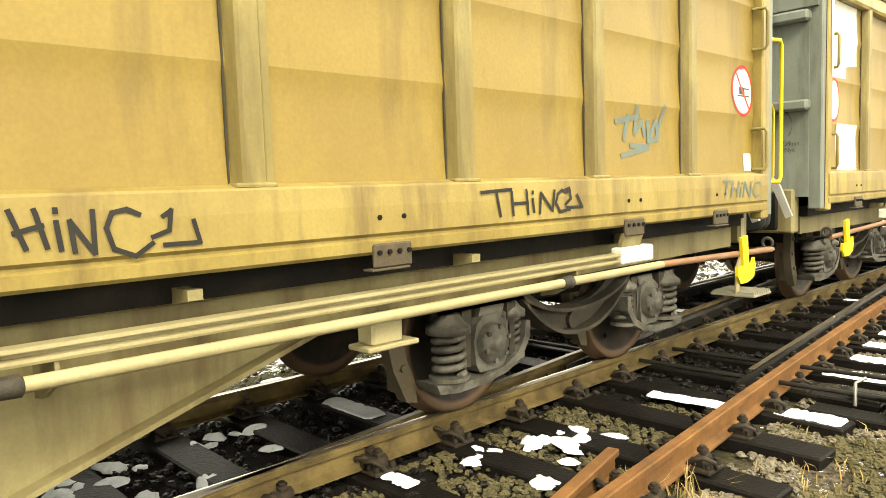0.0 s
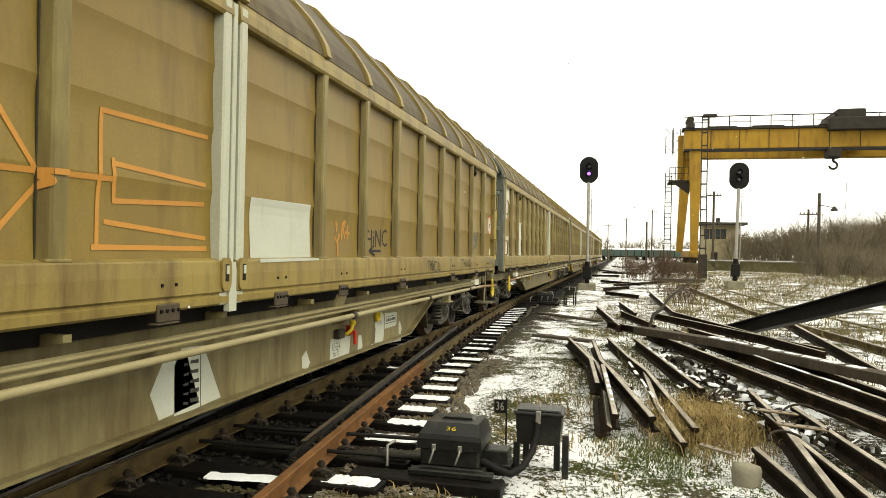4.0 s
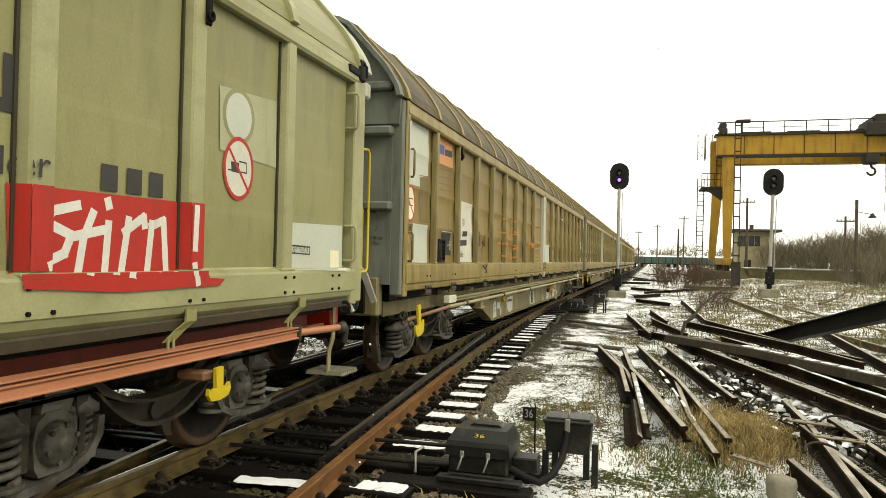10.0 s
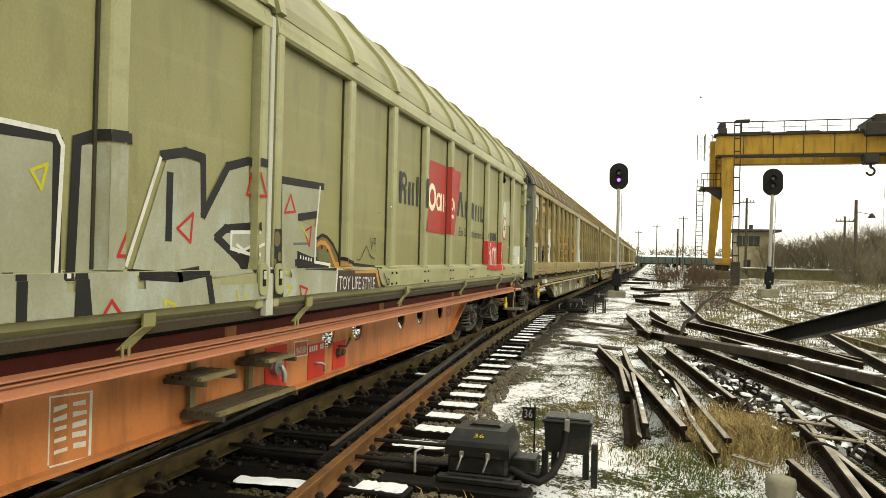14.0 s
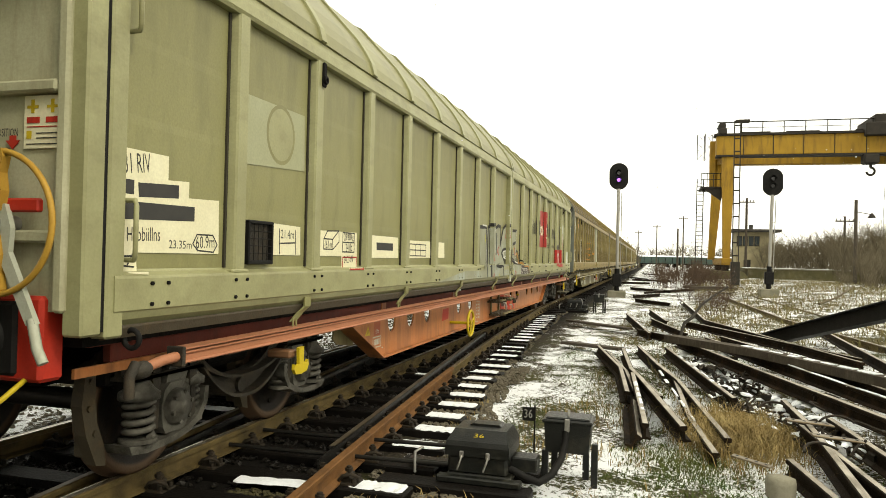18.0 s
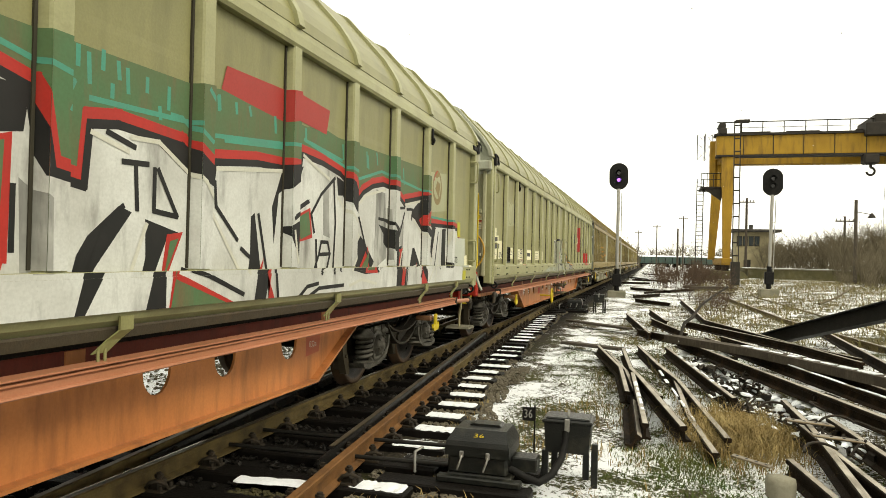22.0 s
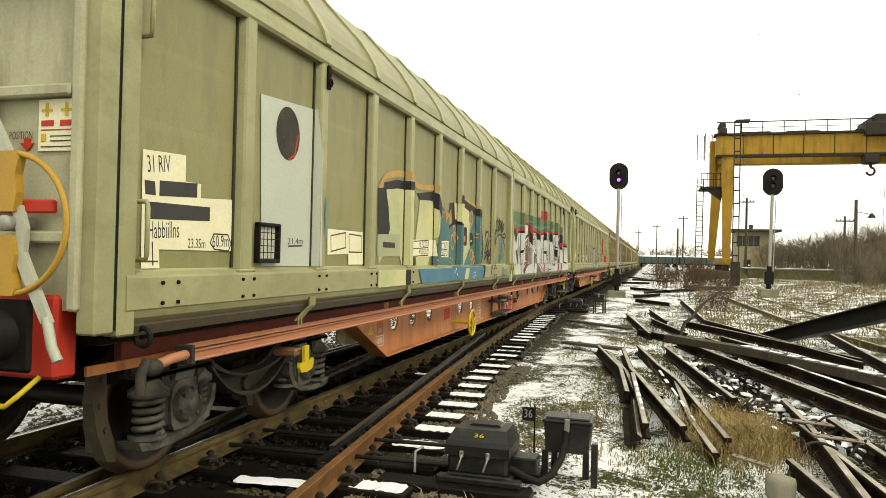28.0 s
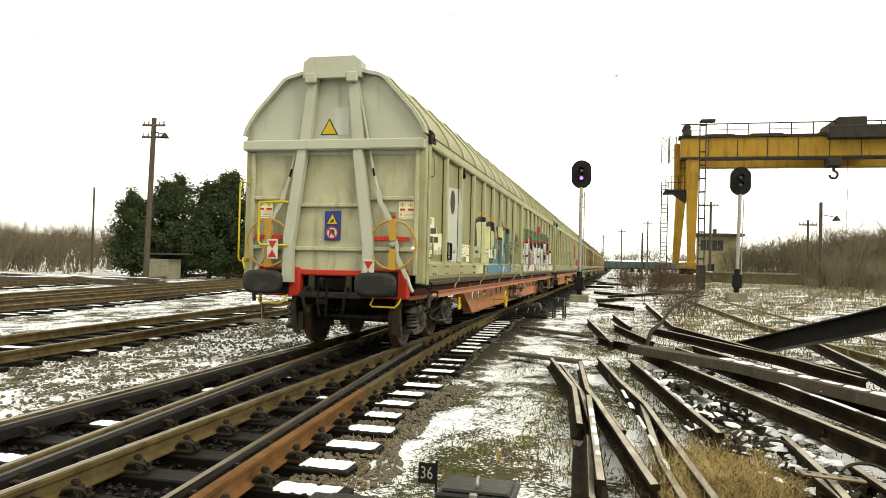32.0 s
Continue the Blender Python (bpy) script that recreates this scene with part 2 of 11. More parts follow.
BRAND_RED = material("logo_red_paint", (0.331, 0.0324, 0.0252), (0.288, 0.0288, 0.0216), None, 0.45, 0, 3, 1, 60, 0.0)
BRAND_ORANGE = material("logo_orange_paint", (0.475, 0.187, 0.0504), (0.432, 0.23, 0.0936), None, 0.45, 0, 2, 1, 60, 0.0)
SIGN_BLUE = material("sign_blue", (0.0216, 0.0432, 0.202), None, None, 0.4, 0, 3, 1, 60, 0.0)
SIGN_YELLOW = material("sign_yellow", (0.54, 0.396, 0.0216), None, None, 0.4, 0, 3, 1, 60, 0.0)

RAIL_SIDE = material("rusty_rail_side", (0.135, 0.099, 0.038), (0.076, 0.053, 0.021), (0.022, 0.017, 0.0105), 0.7, 0.1, 5, 1.4, 90, 0.3, None, 3.5, (0.46, 0.76), spec=0.15)
RAIL_RUST = material("orange_rusted_rail", (0.182, 0.088, 0.031), (0.112, 0.055, 0.021), (0.055, 0.031, 0.016), 0.75, 0.05, 5, 1.4, 90, 0.3, None, 3, (0.5, 0.8), spec=0.1)
CHAIR_IRON = material("rusty_chair_iron", (0.028, 0.022, 0.014), (0.014, 0.011, 0.008), (0.080, 0.054, 0.028), 0.65, 0.15, 7, 1.4, 90, 0.3, None, 7, (0.5, 0.8), spec=0.2)
RAIL_TOP = material("running_surface_steel", (0.216, 0.184, 0.13), (0.144, 0.108, 0.0648), (0.0936, 0.0576, 0.0324), 0.38, 0.7, 8, 1, 80, 0.08, (4, 0.5, 1), 3, (0.55, 0.85))
RAIL_SHINE = material("polished_running_surface", (0.50, 0.47, 0.41), (0.40, 0.36, 0.29), None, 0.22, 0.9, 8, 1, 80, 0.04, (4, 0.3, 1), 3)
BLADE = material("greased_blade_steel", (0.030, 0.028, 0.025), (0.017, 0.016, 0.014), (0.070, 0.046, 0.027), 0.35, 0.4, 6, 1, 80, 0.2, None, 3, (0.58, 0.8))
WORN_HEAD = material("worn_scrap_rail_head", (0.44, 0.40, 0.325), (0.27, 0.235, 0.18), (0.070, 0.052, 0.034), 0.45, 0.1, 5, 1.4, 90, 0.15, (4, 0.6, 1), 3, (0.48, 0.76))
SPRAY_PEWTER = material("dull_grey_spray_paint", (0.300, 0.310, 0.225), (0.235, 0.235, 0.155), (0.375, 0.42, 0.38), 0.5, 0, 1.5, 1.4, 60, 0.0, (2.0, 2.0, 0.8), 1.6, (0.50, 0.74))
OLDRAIL = material("weathered_scrap_rail", (0.019, 0.0125, 0.0068), (0.0085, 0.0058, 0.0034), (0.060, 0.036, 0.018), 0.75, 0.0, 6, 1.4, 90, 0.3, None, 4, (0.52, 0.80), 0.5, spec=0.06)
SLEEPER = material("tarred_timber_sleeper", (0.0075, 0.0060, 0.0046), (0.0042, 0.0036, 0.0029), (0.024, 0.019, 0.014), 0.55, 0, 5, 1.3, 45, 0.35, (6, 1, 1), 5, (0.58, 0.84), 0.5, spec=0.12)
SNOW = material("fresh_snow", (0.83, 0.85, 0.86), (0.74, 0.77, 0.79), (0.36, 0.35, 0.32), 0.7, 0, 6, 1, 45, 0.35, None, 9, (0.60, 0.74))
STONES = material("ballast_stone", (0.144, 0.126, 0.09), (0.0936, 0.0792, 0.0576), (0.209, 0.187, 0.137), 0.85, 0, 9, 1, 70, 0.3, None, 14, (0.45, 0.75), spec=0.1)
STONES_MOSS = material("mossy_brown_ballast", (0.086, 0.074, 0.036), (0.046, 0.042, 0.020), (0.150, 0.126, 0.074), 0.85, 0, 9, 1.2, 70, 0.3, None, 14, (0.5, 0.78), spec=0.1)
STONES_DARK = material("oily_ballast_stone", (0.0115, 0.0095, 0.007), (0.0058, 0.005, 0.004), (0.045, 0.037, 0.026), 0.45, 0, 9, 1.3, 70, 0.4, None, 14, (0.57, 0.85), spec=0.2)
MACHINE = material("dark_green_grey_cast_iron", (0.0135, 0.0142, 0.012), (0.0085, 0.009, 0.0078), (0.050, 0.047, 0.034), 0.3, 0.1, 6, 1.4, 80, 0.25, None, 5, (0.52, 0.8), spec=0.3)
CONCRETE = material("weathered_concrete", (0.238, 0.223, 0.166), (0.18, 0.169, 0.119), (0.0936, 0.0864, 0.0576), 0.9, 0, 2, 1, 40, 0.3, None, 3, (0.5, 0.8))
MOSSWALL = material("mossy_platform_wall", (0.12, 0.106, 0.05), (0.08, 0.073, 0.036), (0.18, 0.165, 0.11), 0.95, 0, 1, 1, 20, 0.3, None, 1.5, (0.5, 0.8), spec=0.1)
CRANE_YELLOW = material("aged_crane_yellow", (0.335, 0.198, 0.0205), (0.262, 0.150, 0.0165), (0.105, 0.062, 0.020), 0.6, 0, 0.5, 1.3, 20, 0.05, RUN, 0.8, (0.50, 0.80))
CRANE_DARK = material("dark_crane_iron", (0.0432, 0.0374, 0.0302), (0.0288, 0.0259, 0.0216), None, 0.7, 0.1, 2, 1, 30, 0.1, spec=0.1)
MAST = material("galvanised_mast_paint", (0.357, 0.348, 0.315), (0.281, 0.272, 0.238), (0.128, 0.111, 0.085), 0.6, 0.2, 4, 1, 40, 0.1, RUN, 3, (0.55, 0.8))
TIMBER = material("grey_weathered_timber", (0.0864, 0.072, 0.054), (0.0576, 0.0475, 0.036), (0.13, 0.112, 0.0864), 0.85, 0, 3, 1, 40, 0.4, (6, 1, 1), 4, (0.5, 0.8), spec=0.1)
PLASTER = material("yellowed_plaster", (0.302, 0.266, 0.158), (0.252, 0.216, 0.13), (0.158, 0.137, 0.0864), 0.9, 0, 0.8, 1, 20, 0.1)
GLASS_DARK = material("dark_window_glass", (0.03, 0.04, 0.045), None, None, 0.12, 0, 3, 1, 20, 0.0)
ROOFING = material("dark_roofing", (0.0648, 0.0612, 0.054), (0.0468, 0.0432, 0.0374), None, 0.9, 0, 2, 1, 20, 0.1)
BARK = material("bare_twig_bark", (0.0828, 0.0662, 0.0446), (0.0612, 0.049, 0.0331), None, 0.9, 0, 4, 1, 40, 0.1, spec=0.1)
BARK_PALE = material("pale_brush_bark", (0.165, 0.140, 0.092), (0.105, 0.088, 0.058), None, 0.9, 0, 0.5, 1.3, 40, 0.1, spec=0.1)
BARK_RED = material("reddish_bramble_bark", (0.09, 0.0576, 0.036), (0.0612, 0.0418, 0.0274), None, 0.9, 0, 4, 1, 40, 0.1)
NEEDLE = material("dark_evergreen_foliage", (0.042, 0.058, 0.024), (0.028, 0.04, 0.017), (0.065, 0.08, 0.032), 0.8, 0, 1.2, 1, 30, 0.0, None, 2, (0.55, 0.8), spec=0.1)
WEED = material("withered_weeds", (0.235, 0.19, 0.09), (0.16, 0.13, 0.06), (0.10, 0.105, 0.035), 0.9, 0, 0.6, 1.4, 30, 0.0, None, 1.5, (0.45, 0.7), spec=0.1)
STRAW = material("dry_straw_grass", (0.36, 0.275, 0.118), (0.24, 0.17, 0.068), (0.12, 0.088, 0.036), 0.9, 0, 3, 1.4, 30, 0.0, None, 5, (0.48, 0.74), spec=0.1)
MOSS = material("winter_green_grass", (0.058, 0.092, 0.020), (0.085, 0.098, 0.028), (0.125, 0.108, 0.042), 0.9, 0, 3, 1.4, 30, 0.0, None, 5, (0.5, 0.75), spec=0.1)
WAGON_FAR = material("faded_green_far_wagon", (0.0612, 0.0972, 0.0828), (0.0432, 0.0684, 0.0576), None, 0.6, 0, 0.6, 1, 10, 0.0)
LAMP_VIOLET = glow("violet_signal_lamp", (0.42, 0.16, 0.95), 1.6)
LENS_PALE = material("unlit_signal_lens", (0.216, 0.216, 0.209), None, None, 0.15, 0, 3, 1, 20, 0.0)


def ground_material():
    m = bpy.data.materials.new("yard_ground")
    m.use_nodes = True
    nt = m.node_tree
    bsdf = nt.nodes["Principled BSDF"]
    co = nt.nodes.new("ShaderNodeTexCoord").outputs["Object"]
    sep = nt.nodes.new("ShaderNodeSeparateXYZ")
    nt.links.new(co, sep.inputs[0])
    gravel = mixed(nt, ramp_of(nt, noise_of(nt, co, 26, 6, 0.7), 0.36, 0.64), (0.012, 0.010, 0.007), (0.135, 0.114, 0.078))
    grass = mixed(nt, ramp_of(nt, noise_of(nt, co, 16, 6, 0.72), 0.36, 0.64), (0.020, 0.026, 0.007), (0.105, 0.100, 0.036))
    base = mixed(nt, ramp_of(nt, noise_of(nt, co, 0.8, 6, 0.65), 0.44, 0.58), gravel, grass)
    wide = noise_of(nt, co, 0.8, 7, 0.66, (1.0, 0.6, 1.0))
    middle = noise_of(nt, co, 2.3, 6, 0.68, (1.0, 0.75, 1.0))
    fine = noise_of(nt, co, 27, 6, 0.75)
    s = math_of(nt, "ADD", math_of(nt, "ADD", math_of(nt, "MULTIPLY", wide, 0.50), math_of(nt, "MULTIPLY", middle, 0.60)), math_of(nt, "MULTIPLY", fine, 0.70))
    # the tracks are oily and keep little snow; shade under the train is coloured in too
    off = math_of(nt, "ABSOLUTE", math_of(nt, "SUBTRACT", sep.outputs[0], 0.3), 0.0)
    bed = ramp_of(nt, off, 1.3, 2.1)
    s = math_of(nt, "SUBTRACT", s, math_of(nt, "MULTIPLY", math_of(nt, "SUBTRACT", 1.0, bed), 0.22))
    far = ramp_of(nt, sep.outputs[0], 5.6, 8.5)
    s = math_of(nt, "SUBTRACT", s, math_of(nt, "MULTIPLY", far, 0.02))
    left = ramp_of(nt, sep.outputs[0], -2.0, -5.0)
    s = math_of(nt, "SUBTRACT", s, math_of(nt, "MULTIPLY", left, 0.02))
    near_ = ramp_of(nt, sep.outputs[1], 6.6, 3.8)
    s = math_of(nt, "SUBTRACT", s, math_of(nt, "MULTIPLY", math_of(nt, "MULTIPLY", near_, ramp_of(nt, sep.outputs[0], 0.5, 2.0)), 0.11))
    snow = ramp_of(nt, s, 0.872, 0.890)
    # near-black bed: oil plus the train's shade put into the base colour
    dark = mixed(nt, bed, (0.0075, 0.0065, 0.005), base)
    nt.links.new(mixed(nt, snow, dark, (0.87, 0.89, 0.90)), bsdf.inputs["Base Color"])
    bsdf.inputs["Roughness"].default_value = 0.9
    bsdf.inputs["Specular IOR Level"].default_value = 0.1
    b = nt.nodes.new("ShaderNodeBump")
    b.inputs["Strength"].default_value, b.inputs["Distance"].default_value = 0.8, 0.04
    nt.links.new(math_of(nt, "ADD", fine, math_of(nt, "MULTIPLY", snow, 0.5)), b.inputs["Height"])
    nt.links.new(b.outputs[0], bsdf.inputs["Normal"])
    return m


GROUND = ground_material()


# ---------------------------------------------------------------- mesh building
class Shape:
    """Gathers vertices and faces of one part."""

    def __init__(self):
        self.v, self.f, self.s = [], [], []

    def add(self, verts, faces, smooth=False):
        n = len(self.v)
        self.v += [tuple(p) for p in verts]
        self.f += [tuple(i + n for i in q) for q in faces]
        self.s += [smooth] * len(faces)
        return self

    def box(self, x0, y0, z0, x1, y1, z1, c=0.0):
        """A box with edges chamfered by c."""
        lo, hi = (min(x0, x1), min(y0, y1), min(z0, z1)), (max(x0, x1), max(y0, y1), max(z0, z1))
        if c <= 0:
            v = [(hi[0] if i & 1 else lo[0], hi[1] if i & 2 else lo[1], hi[2] if i & 4 else lo[2]) for i in range(8)]
            return self.add(v, [(0, 2, 3, 1), (4, 5, 7, 6), (0, 1, 5, 4), (2, 6, 7, 3), (0, 4, 6, 2), (1, 3, 7, 5)])
        c = min(c, *(0.45 * (hi[k] - lo[k]) for k in range(3)))
        v, idx = [], {}
        for i in range(8):
            s = [(i >> k) & 1 for k in range(3)]
            for ax in range(3):
                idx[(i, ax)] = len(v)
                v.append(tuple((hi[k] if s[k] else lo[k]) if k == ax else (hi[k] - c if s[k] else lo[k] + c) for k in range(3)))
        f = []
        for ax in range(3):
            a, b = [k for k in range(3) if k != ax]
            for side in (0, 1):
                q = [(side << ax) | (p << a) | (r << b) for p, r in ((0, 0), (1, 0), (1, 1), (0, 1))]
                q = [idx[(i, ax)] for i in q]
                f.append(q if (side == 1) == (ax != 1) else q[::-1])
        for ax in range(3):
            a, b = [k for k in range(3) if k != ax]
            for p in (0, 1):
                for r in (0, 1):
                    i0, i1 = (p << a) | (r << b), (1 << ax) | (p << a) | (r << b)
                    q = [idx[(i0, a)], idx[(i1, a)], idx[(i1, b)], idx[(i0, b)]]
                    f.append(q if (p ^ r) ^ (ax == 1) else q[::-1])
        for i in range(8):
            q = [idx[(i, 0)], idx[(i, 1)], idx[(i, 2)]]
            f.append(q if bin(i).count("1") % 2 else q[::-1])
        return self.add(v, f)

    def tube(self, pts, r, n=8, r2=None, caps=True, smooth=True):
        """A round bar along the points, tapering from r to r2."""
        pts = [Vector(p) for p in pts]
        r2 = r if r2 is None else r2
        v, f, m = [], [], len(pts)
        up = None
        for i, p in enumerate(pts):
            d = (pts[min(i + 1, m - 1)] - pts[max(i - 1, 0)]).normalized()
            if up is None:
                up = Vector((0, 0, 1)) if abs(d.z) < 0.9 else Vector((1, 0, 0))
            a = d.cross(up).normalized()
            b = a.cross(d).normalized()
            up = b
            rr = r + (r2 - r) * i / max(1, m - 1)
            for k in range(n):
                w = 2 * math.pi * k / n
                v.append(p + a * (rr * math.cos(w)) + b * (rr * math.sin(w)))
        for i in range(m - 1):
            for k in range(n):
                f.append((i * n + k, i * n + (k + 1) % n, (i + 1) * n + (k + 1) % n, (i + 1) * n + k))
        self.add(v, f, smooth)
        if caps:
            self.add(v[:n], [tuple(range(n))[::-1]])
            self.add(v[-n:], [tuple(range(n))])
        return self

    def disc(self, p, q, r, n=16, r2=None):
        return self.tube([p, q], r, n, r2)

    def prism(self, poly, a, b, axis="y"):
        """A closed 2D outline pushed from a to b along an axis; outline is (x, z), (y, z) or (x, y)."""
        put = {"y": lambda p, t: (p[0], t, p[1]), "x": lambda p, t: (t, p[0], p[1]), "z": lambda p, t: (p[0], p[1], t)}[axis]
        n = len(poly)
        v = [put(p, a) for p in poly] + [put(p, b) for p in poly]
        f = [(i, (i + 1) % n, n + (i + 1) % n, n + i) for i in range(n)]
        return self.add(v, f + [tuple(range(n))[::-1], tuple(range(n, 2 * n))])

    def ring(self, c, axis, r, t, n=28, m=8, squash=1.0):
        """A torus round c."""
        ax = Vector(axis).normalized()
        a = ax.orthogonal().normalized()
        b = ax.cross(a)
        v, f = [], []
        for i in range(n):
            w = 2 * math.pi * i / n
            d = a * math.cos(w) + b * math.sin(w)
            for k in range(m):
                u = 2 * math.pi * k / m
                v.append(Vector(c) + d * (r + t * math.cos(u)) + ax * (t * squash * math.sin(u)))
        for i in range(n):
            for k in range(m):
                f.append((i * m + k, ((i + 1) % n) * m + k, ((i + 1) % n) * m + (k + 1) % m, i * m + (k + 1) % m))
        return self.add(v, f, True)

    def lathe(self, prof, c, axis="x", n=28):
        """A profile of (along, radius) spun round an axis through c."""
        v, f = [], []
        for s, r in prof:
            for k in range(n):
                w = 2 * math.pi * k / n
                p = {"x": (s, r * math.cos(w), r * math.sin(w)), "y": (r * math.cos(w), s, r * math.sin(w)), "z": (r * math.cos(w), r * math.sin(w), s)}[axis]
                v.append(tuple(c[i] + p[i] for i in range(3)))
        for i in range(len(prof) - 1):
            for k in range(n):
                f.append((i * n + k, i * n + (k + 1) % n, (i + 1) * n + (k + 1) % n, (i + 1) * n + k))
        return self.add(v, f, True)

    def mesh(self, name, mat):
        me = bpy.data.meshes.new(name)
        me.from_pydata(self.v, [], self.f)
        me.polygons.foreach_set("use_smooth", self.s)
        me.materials.append(mat)
        me.update()
        return me


def fix_normals(me):
    bm = bmesh.new()
    bm.from_mesh(me)
    bmesh.ops.recalc_face_normals(bm, faces=bm.faces)
    bm.to_mesh(me)
    bm.free()


def part(name, shape, mat, parent, label="", at=None):
    """Links a shape (or a ready mesh) as one mesh object under a thing or a part."""
    me = shape
    if isinstance(shape, Shape):
        me = shape.mesh(name, mat)
        fix_normals(me)
    ob = new(name, me)
    ob.parent = parent
    if at is not None:
        ob.matrix_basis = at
    if label:
        ob["label"] = label
    return ob


def thing(name, label, category, at=None, group="", kind="", shape=None, mat=None):
    me = None
    if shape:
        me = shape.mesh(name, mat)
        fix_normals(me)
    ob = new(name, me)
    if at is not None:
        ob.matrix_basis = at
    return tagged(ob, label, category, group, kind)


def letters(body, size, bold=0.0):
    """Flat mesh data of a line of text in the built-in font: 2D points and faces, centred, of that cap height."""
    cu = bpy.data.curves.new("text", "FONT")
    cu.body, cu.align_x, cu.align_y, cu.offset = body, "CENTER", "CENTER", bold
    cu.size, cu.resolution_u = size / 0.7, 2
    ob = bpy.data.objects.new("text", cu)
    scene.collection.objects.link(ob)
    me = bpy.data.meshes.new_from_object(ob)
    v = [(p.co.x, p.co.y) for p in me.vertices]
    f = [tuple(p.vertices) for p in me.polygons]
    bpy.data.objects.remove(ob)
    bpy.data.curves.remove(cu)
    bpy.data.meshes.remove(me)
    return v, f


# ---------------------------------------------------------------- sliding-wall wagons
HALF = 11.15            # half the body's length
POSTS = [1.52 + 1.17 * k for k in range(8)]
POST_SHIFT = -0.045     # the olive body sits slightly off the middle
BROWN_POSTS = [1.62 + 1.158 * k for k in range(8)]
SCALLOP = 0.014         # depth of the brown wagons' hollow pressings
LEVELS = [1.42, 1.83, 2.27, 2.71, 3.17]
FOLDS = [1.42, 1.91, 2.345, 2.78, 3.17]
PIVOT = 8.86
ROOF = [(1.46, 3.30), (1.43, 3.41), (1.36, 3.53), (1.27, 3.66), (0.82, 4.15), (0.72, 4.20), (0.43, 4.27), (0.0, 4.30)]
TURN = pose(0, 0, 0, 0, 0, 180)


def roof_sheet(y0, y1, lift, thick):
    """The roof's arch from y0 to y1."""
    s = Shape()
    arch = ROOF + [(-x, z) for x, z in ROOF[-2::-1]]
    out = []
    for i, (x, z) in enumerate(arch):
        a, b = arch[max(i - 1, 0)], arch[min(i + 1, len(arch) - 1)]
        d = Vector((b[0] - a[0], b[1] - a[1])).normalized()
        n = Vector((d.y, -d.x))
        if n.y < 0 and abs(x) < 1.4:
            n = -n
        if x > 1.4 and n.x < 0 or x < -1.4 and n.x > 0:
            n = -n
        out.append(((x + n.x * lift, z + n.y * lift), (x + n.x * (lift - thick), z + n.y * (lift - thick))))
    v, m = [], len(out)
    for y in (y0, y1):
        v += [(o[0][0], y, o[0][1]) for o in out] + [(o[1][0], y, o[1][1]) for o in out]
    f = []
    for i in range(m - 1):
        f += [(i, i + 1, 2 * m + i + 1, 2 * m + i), (m + i, 3 * m + i, 3 * m + i + 1, m + i + 1),
              (i, m + i, m + i + 1, i + 1), (2 * m + i, 2 * m + i + 1, 3 * m + i + 1, 3 * m + i)]
    f += [(0, 2 * m, 3 * m, m), (m - 1, 2 * m - 1, 4 * m - 1, 3 * m - 1)]
    return s.add(v, f)


def hollow(z):
    """Depth of the brown side wall's pressing at height z: steep under each fold, shallow below."""
    for a, b in zip(FOLDS, FOLDS[1:]):
        if a <= z <= b:
            t = (z - a) / (b - a)
            return SCALLOP * (math.sin(math.pi / 2 * t / 0.75) if t < 0.75 else math.cos(math.pi / 2 * (t - 0.75) / 0.25))
    return 0.0


def panel_mesh(w, scalloped, mat):
    """A sheet of side wall w wide with pressed horizontal folds, centred on y = 0."""
    prof = []
    if scalloped:
        for a, b in zip(FOLDS, FOLDS[1:]):
            prof += [(1.40 - hollow(a + (b - a) * k / 8), a + (b - a) * k / 8) for k in range(8)]
        prof.append((1.40, FOLDS[-1]))
    else:
        for a, b in zip(LEVELS, LEVELS[1:]):
            prof += [(1.40 - 0.0022, a), (1.40, b - 0.05)]
        prof.append((1.40 - 0.0022, LEVELS[-1]))
    me = Shape().prism(prof + [(1.36, LEVELS[-1]), (1.36, LEVELS[0])], -w / 2, w / 2).mesh("side_panel", mat)
    if scalloped:          # each pressing smooth, the folds between them sharp
        at = [v.co for v in me.vertices]
        for p in me.polygons:
            p.use_smooth = len(p.vertices) == 4 and all(at[i].x > 1.37 for i in p.vertices)
        for e in me.edges:
            a, b = (at[i] for i in e.vertices)
            e.use_edge_sharp = abs(a.z - b.z) < 1e-5 and any(abs(a.z - z) < 1e-4 for z in FOLDS)
    fix_normals(me)
    return me


def strap(y):
    """A bent flat hanger slanting from the sill down to the channel, with its pins."""
    s = Shape()
    path = [(1.468, 1.175, 0.0), (1.466, 1.10, 0.0), (1.43, 1.05, -0.05), (1.41, 0.985, -0.13)]
    for (x0, z0, y0), (x1, z1, y1) in zip(path, path[1:]):
        v = [(x, y + dy + e, z) for x, z, dy in ((x0, z0, y0), (x0 + 0.014, z0, y0), (x1 + 0.014, z1, y1), (x1, z1, y1)) for e in (-0.05, 0.05)]
        s.add(v, [(0, 2, 4, 6), (7, 5, 3, 1), (0, 1, 3, 2), (2, 3, 5, 4), (4, 5, 7, 6), (6, 7, 1, 0)])
    return s.tube([(1.43, y - 0.10, 0.94), (1.43, y - 0.10, 1.01)], 0.009, 6).tube([(1.43, y - 0.15, 0.94), (1.43, y - 0.15, 1.01)], 0.009, 6)


def grab(y, z0, z1, sgn):
    """A round-bar handle standing off the side wall."""
    return Shape().tube([(1.40, y, z0), (1.50, y + 0.01 * sgn, z0), (1.515, y + 0.02 * sgn, z0 + 0.03), (1.515, y + 0.02 * sgn, z1 - 0.03), (1.50, y + 0.01 * sgn, z1), (1.40, y, z1)], 0.014, 8)


